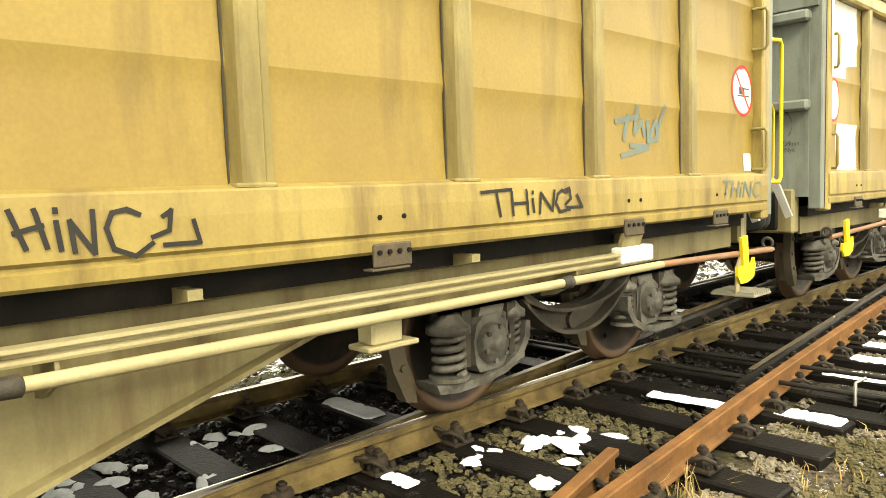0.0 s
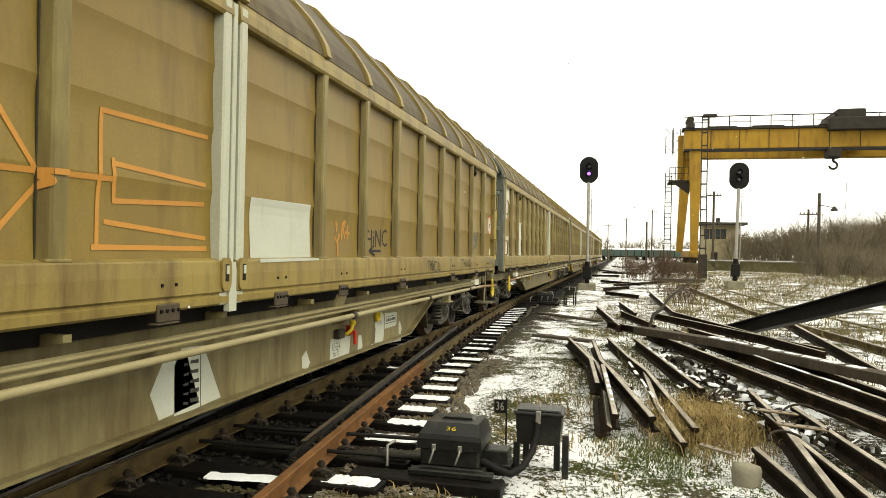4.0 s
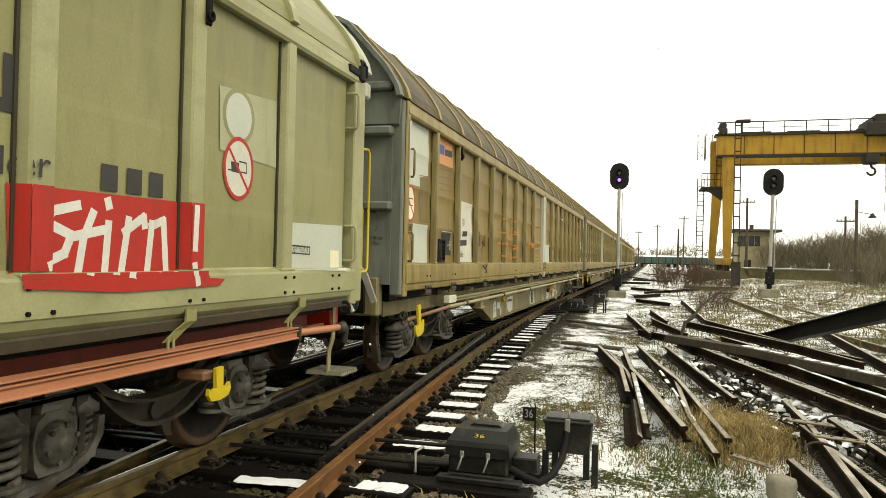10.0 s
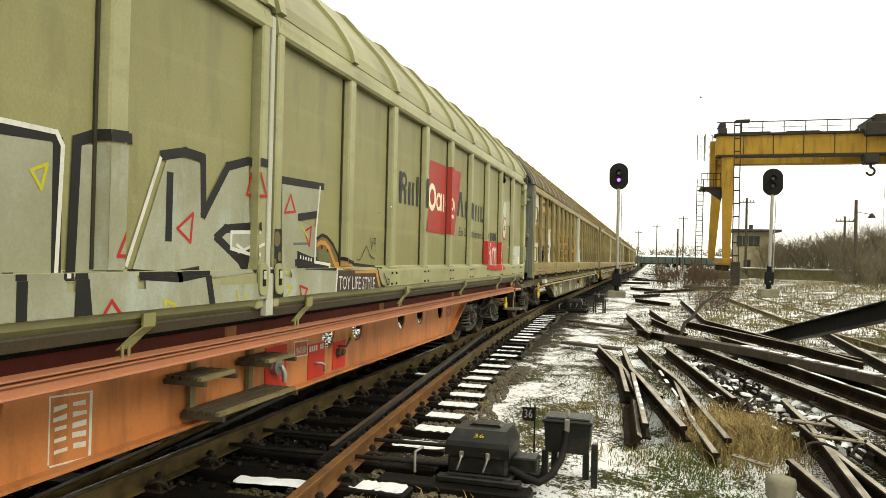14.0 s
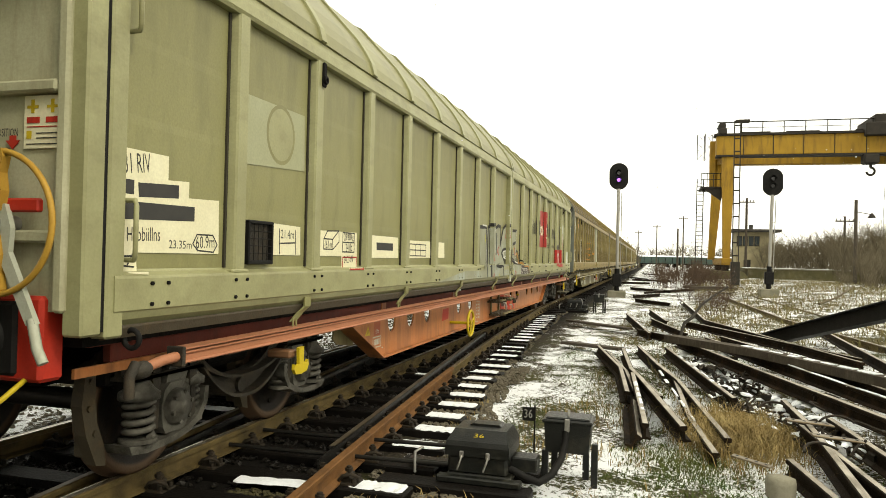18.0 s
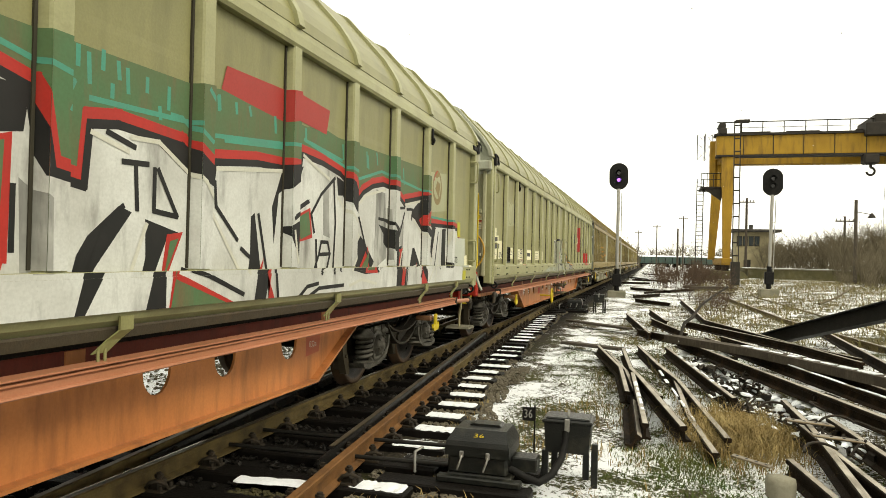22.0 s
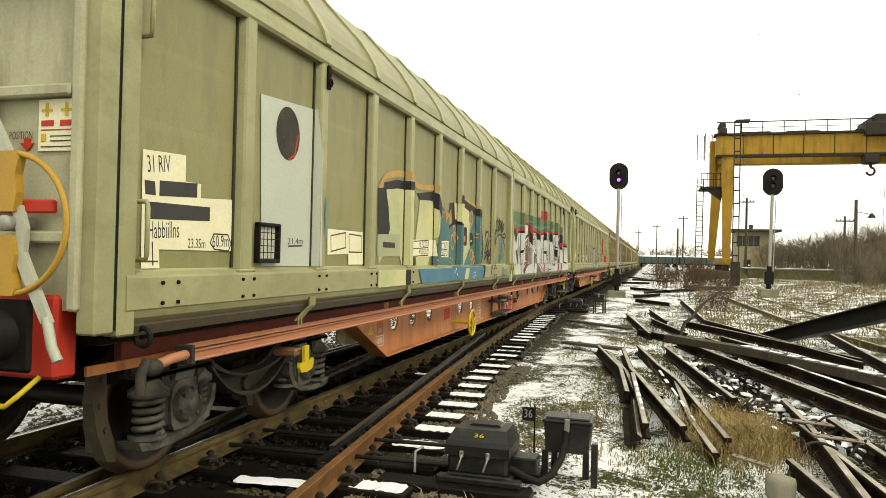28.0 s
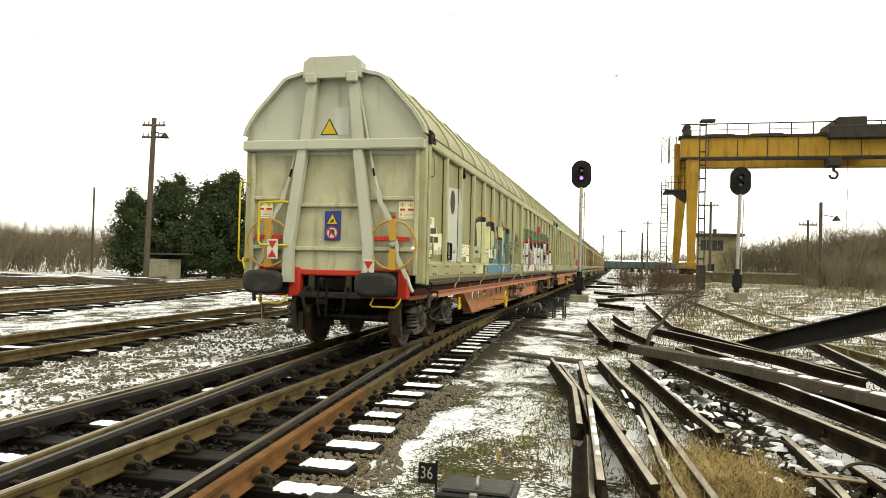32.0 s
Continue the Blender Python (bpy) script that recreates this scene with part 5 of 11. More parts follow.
def stroke(pts, width):
    """Quads along a painted line."""
    out = []
    for (a, b), (c, d) in zip(pts, pts[1:]):
        l = math.hypot(c - a, d - b) or 1e-6
        ex, ez = (c - a) / l * width * 0.35, (d - b) / l * width * 0.35
        nx, nz = -(d - b) / l * width / 2, (c - a) / l * width / 2
        out.append([(a - ex + nx, b - ez + nz), (a - ex - nx, b - ez - nz), (c + ex - nx, d + ez - nz), (c + ex + nx, d + ez + nz)])
    return out


def smooth(pts, n=5):
    """A rounded curve through the points of a sprayed line."""
    p = [pts[0]] + list(pts) + [pts[-1]]
    out = []
    for a, b, c, d in zip(p, p[1:], p[2:], p[3:]):
        for k in range(n):
            t = k / n
            out.append(tuple(0.5 * (2 * b[i] + (c[i] - a[i]) * t + (2 * a[i] - 5 * b[i] + 4 * c[i] - d[i]) * t * t + (3 * b[i] - a[i] - 3 * c[i] + d[i]) * t ** 3) for i in (0, 1)))
    return out + [pts[-1]]


def rect(y0, z0, y1, z1):
    return [(y0, z0), (y1, z0), (y1, z1), (y0, z1)]


def pairwise(pts):
    return list(zip(pts, pts[1:]))


def circle(y, z, r, n=20, rz=None):
    return [(y + r * math.cos(2 * math.pi * k / n), z + (rz or r) * math.sin(2 * math.pi * k / n)) for k in range(n)]


def text_polys(body, y, z, size, slant=0.0, squeeze=1.0, tilt=0.0):
    v, f = letters(body, size)
    c, s = math.cos(tilt), math.sin(tilt)
    pts = [((a + slant * b) * squeeze, b) for a, b in v]
    pts = [(y + a * c - b * s, z + a * s + b * c) for a, b in pts]
    return [[pts[i] for i in q] for q in f]


# ---------------------------------------------------------------- the yard: ground
def ground_height(x, y):
    z = -0.235 + 0.035 * noise.noise((x * 0.9, y * 0.9, 0)) + 0.015 * noise.noise((x * 4, y * 4, 3))
    if x > 6:
        z += 0.42 * min(1.0, (x - 6) / 7.0) * min(1.0, max(0.0, (y - 6) / 14.0))
    if -2.2 < x < -1.5 or 2.6 < x < 3.2:
        z += 0.01
    return z


def spread(lo, hi, fine_lo, fine_hi, step, growth):
    out, a = [], fine_lo
    while a <= fine_hi:
        out.append(a)
        a += step
    d, a = step, fine_hi
    while a < hi:
        d *= growth
        a += d
        out.append(min(a, hi))
    d, a, left = step, fine_lo, []
    while a > lo:
        d *= growth
        a -= d
        left.append(max(a, lo))
    return left[::-1] + out


def make_ground():
    xs, ys = spread(-900, 900, -7, 9, 0.16, 1.25), spread(-80, 2500, -3, 22, 0.2, 1.18)
    v = [(x, y, ground_height(x, y)) for y in ys for x in xs]
    n = len(xs)
    f = [(j * n + i, j * n + i + 1, (j + 1) * n + i + 1, (j + 1) * n + i) for j in range(len(ys) - 1) for i in range(n - 1)]
    s = Shape().add(v, f, True)
    ob = new("ground", s.mesh("ground", GROUND))
    tagged(ob, "gravel and frozen grass under patchy thin snow", "ground", kind="structure")


make_ground()

# ---------------------------------------------------------------- tracks
PROFILE = [(-0.0625, -0.15), (0.0625, -0.15), (0.0625, -0.138), (0.012, -0.12), (0.009, -0.048), (0.034, -0.036), (0.036, -0.006), (0.028, 0.0),
           (-0.028, 0.0), (-0.036, -0.006), (-0.034, -0.036), (-0.009, -0.048), (-0.012, -0.12), (-0.0625, -0.138)]


def sweep(pts, prof, roll=0.0):
    """A rail section along 3D points."""
    s, v, n = Shape(), [], len(prof)
    pts = [Vector(p) for p in pts]
    c, r = math.cos(roll), math.sin(roll)
    for i, p in enumerate(pts):
        d = (pts[min(i + 1, len(pts) - 1)] - pts[max(i - 1, 0)]).normalized()
        a = d.cross(Vector((0, 0, 1))).normalized()
        b = a.cross(d).normalized()
        for x, z in prof:
            v.append(p + a * (x * c - z * r) + b * (x * r + z * c))
    f = []
    for i in range(len(pts) - 1):
        for k in range(n):
            f.append((i * n + k, i * n + (k + 1) % n, (i + 1) * n + (k + 1) % n, (i + 1) * n + k))
    f += [tuple(range(n))[::-1], tuple(range((len(pts) - 1) * n, len(pts) * n))]
    return s.add(v, f)


TOPSTRIP = [(-0.022, 0.0005), (0.022, 0.0005), (0.022, 0.003), (-0.022, 0.003)]


def offset2(y):
    """How far the joining track's centre lies from the main track's."""
    return 1.27 * (max(0.0, 32.0 - y) / 28.0) ** 2.2


def rail_on(parent, fx, ys, mat, top, label="", strip=TOPSTRIP):
    pts = [(fx(y), y, 0.0) for y in ys]
    r = part("rail", sweep(pts, PROFILE), mat, parent, label)
    part("running_surface", sweep(pts, strip), top, r)
    return r


STEP = 0.615
main = thing("railway_track", "main railway track on tarred timber sleepers", "railway track", kind="structure")
near = [-12 + 1.0 * k for k in range(45)]
long_ys = [-40, -12, 10, 40, 80, 160, 320]
rail_on(main, lambda y: 0.75, long_ys, RAIL_SIDE, RAIL_TOP)
rail_on(main, lambda y: -0.75, long_ys, RAIL_SIDE, RAIL_TOP)
EDGE = [(-0.034, -0.001), (-0.022, 0.0005), (-0.022, 0.0038), (-0.034, 0.0028)]
part("polished_edge", sweep([(0.75, y, 0) for y in long_ys], EDGE), RAIL_SHINE, main, "bright polished rail edge")
part("polished_edge", sweep([(-0.75, y, 0) for y in long_ys], [(-x, z) for x, z in EDGE]), RAIL_SHINE, main)
turn = thing("railway_turnout", "rusty turnout track joining the main track", "railway turnout", kind="structure")
ty = [-14 + 1.0 * k for k in range(45)]
rail_on(turn, lambda y: offset2(y) + 0.75 + 0.004, [y for y in ty if y < 9.5] + [9.6], RAIL_RUST, RAIL_RUST, "orange-rusted unused stock rail")
rail_on(turn, lambda y: offset2(y) + 0.75 + 0.004, [9.608] + [y for y in ty if y > 9.7], RAIL_SIDE, RAIL_TOP, "dark brown rusty rail")
rail_on(turn, lambda y: offset2(y) - 0.75, [y for y in ty if y > -13], RAIL_SIDE, RAIL_TOP)
tongue = [(-0.03, -0.12), (0.03, -0.12), (0.034, -0.03), (0.022, 0.002), (-0.022, 0.002), (-0.034, -0.03)]


def blade(fx, y0, y1, name="switch_blade"):
    s, v, n = Shape(), [], len(tongue)
    for k in range(17):
        y = y0 + (y1 - y0) * k / 16
        fat = min(1.0, 0.30 + (y - y0) / 2.6)
        v += [(fx(y) + x * fat, y, -0.014 + z * (0.8 + 0.2 * fat) - 0.03 * (1 - fat)) for x, z in tongue]
    f = [(i * n + j, i * n + (j + 1) % n, i * n + n + (j + 1) % n, i * n + n + j) for i in range(16) for j in range(n)]
    f += [tuple(range(n))[::-1], tuple(range(16 * n, 17 * n))]
    return part(name, s.add(v, f), BLADE, turn, "dark greased tapering switch blade")


b1 = blade(lambda y: 1.75 - 0.093 * (y - 5.08), 4.98, 14.5)
part("running_surface", sweep([(1.742 - 0.093 * (y - 5.08), y, -0.0125) for y in (5.3, 7.0, 9.0, 11.0, 14.4)], TOPSTRIP), RAIL_TOP, b1, "dull bright worn blade top")
blade(lambda y: offset2(y) - 0.75 + 0.09 + 0.0 * y, 4.6, 14.0)
blade(lambda y: -0.75 + 0.10 + 0.0 * y, 5.2, 13.0)
part("check_rail", sweep([(offset2(y) + 0.75 - 0.16 - (0.09 if y < -1.6 or y > 2.6 else 0), y, -0.02) for y in (-2.4, -1.6, 0, 1.4, 2.6, 3.3)], PROFILE), RAIL_RUST, turn, "short rusty check rail")
for y in (5.35, 5.9):
    part("throw_rod", Shape().tube([(-0.7, y, -0.10), (1.2, y, -0.10), (2.75, y + 0.02, -0.08)], 0.018, 8), BLADE, turn)


def sleeper_mesh(w, lx):
    s = Shape().box(0, -w / 2, -0.15, lx, w / 2, 0.0, 0.012)
    me = s.mesh("sleeper", SLEEPER)
    return me


def snow_slab(x0, x1, w, rng):
    """A thin ragged cake of snow, thickest in the middle."""
    n, v = 16, []
    for k in range(n + 1):
        x = x0 + (x1 - x0) * k / n
        a, b = -w / 2 + max(0.0, rng.gauss(0.004, 0.012)), w / 2 - max(0.0, rng.gauss(0.004, 0.014))
        if k in (0, n):
            a, b = a * rng.uniform(0.5, 0.95), b * rng.uniform(0.5, 0.95)
        t = 0.007 + rng.uniform(0, 0.007)
        v += [(x, a, 0.0), (x, a + 0.010, t * 0.8), (x, (a + b) / 2, t * rng.uniform(0.9, 1.3)), (x, b - 0.010, t * 0.8), (x, b, 0.0)]
    f = []
    for k in range(n):
        for j in range(4):
            f.append((5 * k + j, 5 * k + 5 + j, 5 * k + 6 + j, 5 * k + 1 + j))
    f += [(0, 1, 2, 3, 4), (5 * n + 4, 5 * n + 3, 5 * n + 2, 5 * n + 1, 5 * n)]
    return Shape().add(v, f)


def chair_mesh():
    """A rail fastening: ribbed base plate, clamp, screws and a bent spring clip on either side of the rail foot."""
    s = Shape().box(-0.19, -0.085, -0.165, 0.19, 0.085, -0.140, 0.006)
    for g in (-1, 1):
        s.prism([(g * 0.05, -0.14), (g * 0.055, -0.115), (g * 0.10, -0.075), (g * 0.13, -0.09), (g * 0.14, -0.14)], -0.055, 0.055)
        s.tube([(g * 0.108, 0.0, -0.12), (g * 0.108, 0.0, -0.035)], 0.020, 6).tube([(g * 0.108, 0.0, -0.07), (g * 0.108, 0.0, -0.048)], 0.031, 6)
        s.tube([(g * 0.165, 0.055, -0.145), (g * 0.165, 0.055, -0.105)], 0.018, 6).tube([(g * 0.165, -0.055, -0.145), (g * 0.165, -0.055, -0.11)], 0.018, 6)
        s.tube([(g * 0.06, -0.075, -0.125), (g * 0.10, -0.095, -0.085), (g * 0.16, -0.085, -0.07), (g * 0.20, -0.045, -0.10), (g * 0.19, -0.01, -0.14)], 0.014, 5)
    return s.mesh("rail_chair", CHAIR_IRON)


CHAIR = chair_mesh()
fix_normals(CHAIR)
rng = random.Random(5)
lengths = {}
for k in range(-24, 90):
    y = 4.92 + STEP * k + rng.uniform(-0.02, 0.02)
    right = offset2(y) + 0.75 + 0.62 + rng.uniform(-0.07, 0.07) if y > 0 else offset2(y) + 1.5
    if y > 34:
        right = 1.3
    left = -1.32 + rng.uniform(-0.08, 0.08)
    w = 0.24 + rng.uniform(-0.02, 0.02)
    key = round((right - left) * 10)
    if key not in lengths:
        lengths[key] = sleeper_mesh(0.24, key / 10)
    part("sleeper", lengths[key], SLEEPER, main, at=pose(left, y, -0.165 + rng.uniform(-0.01, 0.01), 0, 0, rng.uniform(-0.6, 0.6)))
    if -3 < y < 30:
        d = offset2(y) + 0.75
        if rng.random() < 0.9 and 4.6 < y < 22 and not (5.0 < y < 6.1):
            a = part("snow_cover", snow_slab(d + rng.uniform(0.12, 0.2), right - rng.uniform(0.02, 0.08), 0.23, rng), SNOW, main, at=pose(0, y, -0.165))
        if rng.random() < 0.75:
            part("snow_cover", snow_slab(left + 0.03, -0.95, 0.22, rng), SNOW, main, at=pose(0, y, -0.165))
        b, c = offset2(y) - 0.75, 0.75
        if rng.random() < 0.4 and y > -1:
            part("snow_cover", snow_slab(-0.5, -0.5 + rng.uniform(0.3, 0.7), 0.2, rng), SNOW, main, at=pose(0, y, -0.165))
        if rng.random() < 0.55 and d - c > 0.5 and k % 4 == 0:
            end_ = 1.74 if k == 0 else c + 0.14 + rng.uniform(0.25, d - c - 0.2)
            part("snow_cover", snow_slab(1.06 if k == 0 else c + 0.14, end_, 0.17 if k == 0 else 0.12, rng), SNOW, main, at=pose(0, y, -0.163) if k else pose(0.17, 4.60, -0.163, 0, 0, 7))
        for x in (-0.75, 0.75, d, b):
            if abs(x - b) < 1e-6 and abs(b + 0.75) < 0.3 or x == d and d < 1.0:
                continue
            part("rail_chair", CHAIR, CHAIR_IRON, main, at=pose(x, y, 0))


def side_track(pts, label, count, snow=0.4):
    t = thing("railway_track", label, "railway track", group="yard tracks", kind="structure")
    d = Vector((pts[-1][0] - pts[0][0], pts[-1][1] - pts[0][1], 0)).normalized()
    nrm = Vector((d.y, -d.x, 0))
    for g in (-0.75, 0.75):
        p = [(x + nrm.x * g, y + nrm.y * g, 0.0) for x, y in pts]
        r = part("rail", sweep(p, PROFILE), RAIL_SIDE, t)
        part("running_surface", sweep(p, TOPSTRIP), RAIL_TOP, r)
        part("polished_edge", sweep(p, EDGE), RAIL_SHINE, r)
    me = sleeper_mesh(0.25, 2.6)
    ang = math.degrees(math.atan2(nrm.y, nrm.x))
    length = (Vector((*pts[-1], 0)) - Vector((*pts[0], 0))).length
    for k in range(min(count, int(length / 0.65))):
        c = Vector((*pts[0], 0)) + d * (k * 0.65)
        a = c - nrm * 1.3
        part("sleeper", me, SLEEPER, t, at=pose(a.x, a.y, -0.165, 0, 0, ang))
        if rng.random() < snow:
            part("snow_cover", snow_slab(1.3 + 0.85, 2.58, 0.22, rng), SNOW, t, at=pose(a.x, a.y, -0.165, 0, 0, ang))
        if rng.random() < snow:
            part("snow_cover", snow_slab(0.75, 0.75 + rng.uniform(0.3, 1.0), 0.22, rng), SNOW, t, at=pose(a.x, a.y, -0.165, 0, 0, ang))
    return t


side_track([(-3.9, -6), (-4.75, 8.0), (-5.75, 24.0), (-8.5, 60), (-16, 150)], "neighbouring yard track with oily dark sleepers", 46)
side_track([(-8.5, -2), (-12.4, 19.0), (-15.2, 37.0), (-26, 100)], "third yard track beyond the neighbouring one", 60)
side_track([(-11.5, 6), (-15.3, 22.5), (-20.3, 48.0), (-34, 110)], "far yard track among snowy ballast", 50)
side_track([(-20, 14), (-24.5, 34.0), (-33, 74.0), (-42, 115)], "outermost yard track by the shrubs", 40)
side_track([(9.6, 12.0), (8.55, 22.0), (8.15, 36.0), (9.3, 50.0)], "overgrown disused track in dry grass", 40, 0.7)


# ---------------------------------------------------------------- loose stones and snow crumbs
LUMP = [(math.cos(a) * c, math.sin(a) * c, z) for z, c, k0 in ((0.75, 0.55, 0.0), (0.05, 1.0, 0.6), (-0.6, 0.7, 0.1)) for a in [k0 + 2 * math.pi * k / 5 for k in range(5)]]
LUMP_FACES = [(0, 1, 2, 3, 4)] + [(5 * r + i, 5 * r + 5 + i, 5 * r + 5 + (i + 1) % 5, 5 * r + (i + 1) % 5) for r in (0, 1) for i in range(5)]


def stone(s, x, y, z, r, rg, flat=0.75):
    """A broken lump with uneven corners."""
    a = rg.uniform(0, 6.28)
    ca, sa, ex = math.cos(a), math.sin(a), rg.uniform(0.7, 1.25)
    pts = []
    for dx, dy, dz in LUMP:
        k = r * rg.uniform(0.72, 1.2)
        px, py = dx * k * ex, dy * k
        pts.append((x + px * ca - py * sa, y + px * sa + py * ca, z + dz * k * flat))
    s.add(pts, LUMP_FACES)


def scatter(name, label, mat, count, area, size, seed, keep=None, lift=0.0):
    rg, s = random.Random(seed), Shape()
    while count > 0:
        x, y = rg.uniform(area[0], area[2]), rg.uniform(area[1], area[3])
        if keep and not keep(x, y, rg):
            count -= 0.2
            continue
        stone(s, x, y, ground_height(x, y) + lift, rg.uniform(*size), rg)
        count -= 1
    ob = new(name, s.mesh(name, mat))
    return tagged(ob, label, "gravel", kind="stuff")


def beside(x, y, rg):
    d = offset2(y) + 0.75
    return d + 0.15 < x < d + 0.95 and noise.noise((x * 1.3, y * 0.7, 9)) > -0.15


scatter("ballast_stones", "grey-brown loose ballast stones beside the rusty rail", STONES, 5200, (1.0, 1.6, 4.0, 11.5), (0.013, 0.034), 11, beside, 0.02)
scatter("ballast_stones", "dark oily ballast between the sleepers", STONES_DARK, 9000, (-1.5, -3.5, 2.4, 14), (0.016, 0.036), 12, lambda x, y, rg: x < offset2(y) + 0.8, 0.02)
scatter("ballast_stones", "mossy brown ballast between the diverging rails", STONES_MOSS, 2600, (0.86, 1.2, 2.3, 4.7), (0.013, 0.032), 18, lambda x, y, rg: x < offset2(y) + 0.62 and noise.noise((x * 1.6, y * 1.1, 6)) > -0.12, 0.025)
scatter("ballast_stones", "mossy brown stones among dead leaves by the point machine", STONES_MOSS, 3600, (1.9, 2.4, 4.6, 4.9), (0.014, 0.036), 22, lambda x, y, rg: x > offset2(y) + 0.95 and noise.noise((x * 1.4, y * 1.2, 12)) > -0.12, 0.016)
scatter("ballast_stones", "ballast stones between the yard tracks", STONES, 4200, (-4.6, 2, -1.3, 20), (0.014, 0.034), 13, None, 0.015)
scatter("snow_crumbs", "crumbled old snow lying on gravel", SNOW, 700, (-3.6, 3, -1.5, 18), (0.006, 0.014), 14, lambda x, y, rg: noise.noise((x * 0.9, y * 0.5, 2)) > 0.05, 0.016)
scatter("ballast_stones", "grey-brown ballast shoulder along the turnout", STONES, 3200, (1.2, 11, 3.0, 30), (0.016, 0.034), 16, lambda x, y, rg: offset2(y) + 0.75 < x < offset2(y) + 1.45, 0.02)


# ---------------------------------------------------------------- point machine, junction box, number post
def point_machine(x, y, z, detail=True):
    m = thing("point_machine", "dark cast-iron point machine bolted to long sleepers", "point machine", pose(x, y, z), "point machines")
    part("base_frame", Shape().box(-0.30, -0.27, 0.0, 0.34, -0.17, 0.05, 0.01).box(-0.30, 0.17, 0.0, 0.34, 0.27, 0.05, 0.01).box(-0.24, -0.2, 0.02, 0.26, 0.2, 0.06, 0.01), MACHINE, m)
    part("case", Shape().box(-0.235, -0.18, 0.05, 0.225, 0.22, 0.20, 0.02), MACHINE, m)
    lid = Shape()
    ring_lo = [(-0.25, -0.20), (0.24, -0.20), (0.24, 0.235), (-0.25, 0.235)]
    ring_hi = [(-0.20, -0.10), (0.20, -0.10), (0.20, 0.19), (-0.20, 0.19)]
    v = [(a, b, 0.19) for a, b in ring_lo] + [(a, b, 0.265) for a, b in ring_lo] + [(a * 0.96, b * 0.94, 0.30) for a, b in ring_lo] + [(a, b, 0.375) for a, b in ring_hi]
    f = [(0, 1, 2, 3)[::-1], (12, 13, 14, 15)] + [(4 * r + i, 4 * r + (i + 1) % 4, 4 * r + 4 + (i + 1) % 4, 4 * r + 4 + i) for r in range(3) for i in range(4)]
    lid.add(v, f)
    lid_ob = part("lid", lid, MACHINE, m, "domed cast lid with a painted number")
    part("lid_rib", Shape().prism([(-0.12, 0.374), (-0.09, 0.392), (0.12, 0.392), (0.14, 0.374)], 0.02, 0.16), MACHINE, lid_ob)
    tv, tf = letters("36", 0.035)
    s = Shape().add([(a * 1.7, -0.155 + b * 0.8, 0.34 + b * 0.62) for a, b in tv], tf)
    part("painted_number", s.mesh("painted_number", YELLOW), YELLOW, lid_ob, "yellow painted number 36")
    for dx in (-0.12, 0.08):
        part("latch", Shape().tube([(dx, -0.205, 0.20), (dx, -0.235, 0.17), (dx - 0.03, -0.22, 0.09)], 0.008, 6).box(dx - 0.015, -0.215, 0.18, dx + 0.015, -0.185, 0.23, 0.004), STEEL, m)
    part("rod_cover", Shape().box(0.22, -0.02, 0.06, 0.42, 0.16, 0.17, 0.01), MACHINE, m)
    part("drive_rod", Shape().box(-0.62, 0.02, 0.02, -0.22, 0.12, 0.07, 0.008), MACHINE, m)
    part("mounting_timber", Shape().box(-0.75, -0.38, -0.12, 0.42, -0.16, 0.0, 0.012), SLEEPER, m)
    part("mounting_timber", Shape().box(-0.75, 0.15, -0.12, 0.42, 0.37, 0.0, 0.012), SLEEPER, m)
    part("bracket", Shape().tube([(-0.52, -0.10, 0.0), (-0.52, -0.10, 0.16), (-0.47, -0.05, 0.19)], 0.012, 6), STEEL, m)
    return m


def junction_box(x, y, z, h):
    b = thing("junction_box", "dark grey cable junction box on short posts", "junction box", pose(x, y, z), "junction boxes")
    part("housing", Shape().prism([(-0.165, 0.0), (0.165, 0.0), (0.18, 0.23), (-0.18, 0.23)], -0.13, 0.13), MACHINE, b)
    lid = part("lid", Shape().box(-0.195, -0.15, 0.225, 0.195, 0.15, 0.255, 0.01).box(-0.17, -0.12, 0.25, 0.17, 0.12, 0.27, 0.01), MACHINE, b)
    part("hasp", Shape().box(-0.02, -0.165, 0.17, 0.02, -0.14, 0.27, 0.006), STEEL, lid)
    part("lifting_ring", Shape().ring((0.0, -0.02, 0.28), (1, 0, 0), 0.03, 0.009, 12, 6), STEEL, lid)
    for dx, dy in ((-0.17, -0.10), (-0.12, 0.1), (0.13, 0.1), (0.21, -0.08)):
        part("leg", Shape().box(dx - 0.025, dy - 0.025, -h, dx + 0.025, dy + 0.025, 0.08 if dx == 0.21 else 0.01, 0.006), MACHINE, b)
    return b


point_machine(2.93, 5.45, -0.16)
junction_box(3.55, 5.78, 0.02, 0.27)
cable = thing("armoured_cable", "thick black cable from point machine to junction box", "cable",
              shape=Shape().tube([(3.16, 5.36, -0.06), (3.28, 5.33, -0.10), (3.38, 5.36, -0.14), (3.46, 5.44, -0.10), (3.52, 5.56, 0.0), (3.54, 5.63, 0.12), (3.54, 5.64, 0.2)], 0.028, 10), mat=BLACK)
np_ = thing("number_post", "thin rod with a small black number plate", "number post", pose(3.19, 6.35, -0.23))
part("rod", Shape().tube([(0, 0, 0), (0.0, 0, 0.46)], 0.008, 6), BLACK, np_)
pl = part("plate", Shape().box(-0.11, -0.006, 0.32, -0.005, 0.006, 0.44, 0.003), BLACK, np_)
tv, tf = letters("36", 0.075)
part("plate_number", Shape().add([(-0.058 + a * 0.75, -0.0085, 0.38 + b) for a, b in tv], tf).mesh("plate_number", MAST), MAST, pl, "white number 36")
point_machine(1.72, 24.6, -0.16)
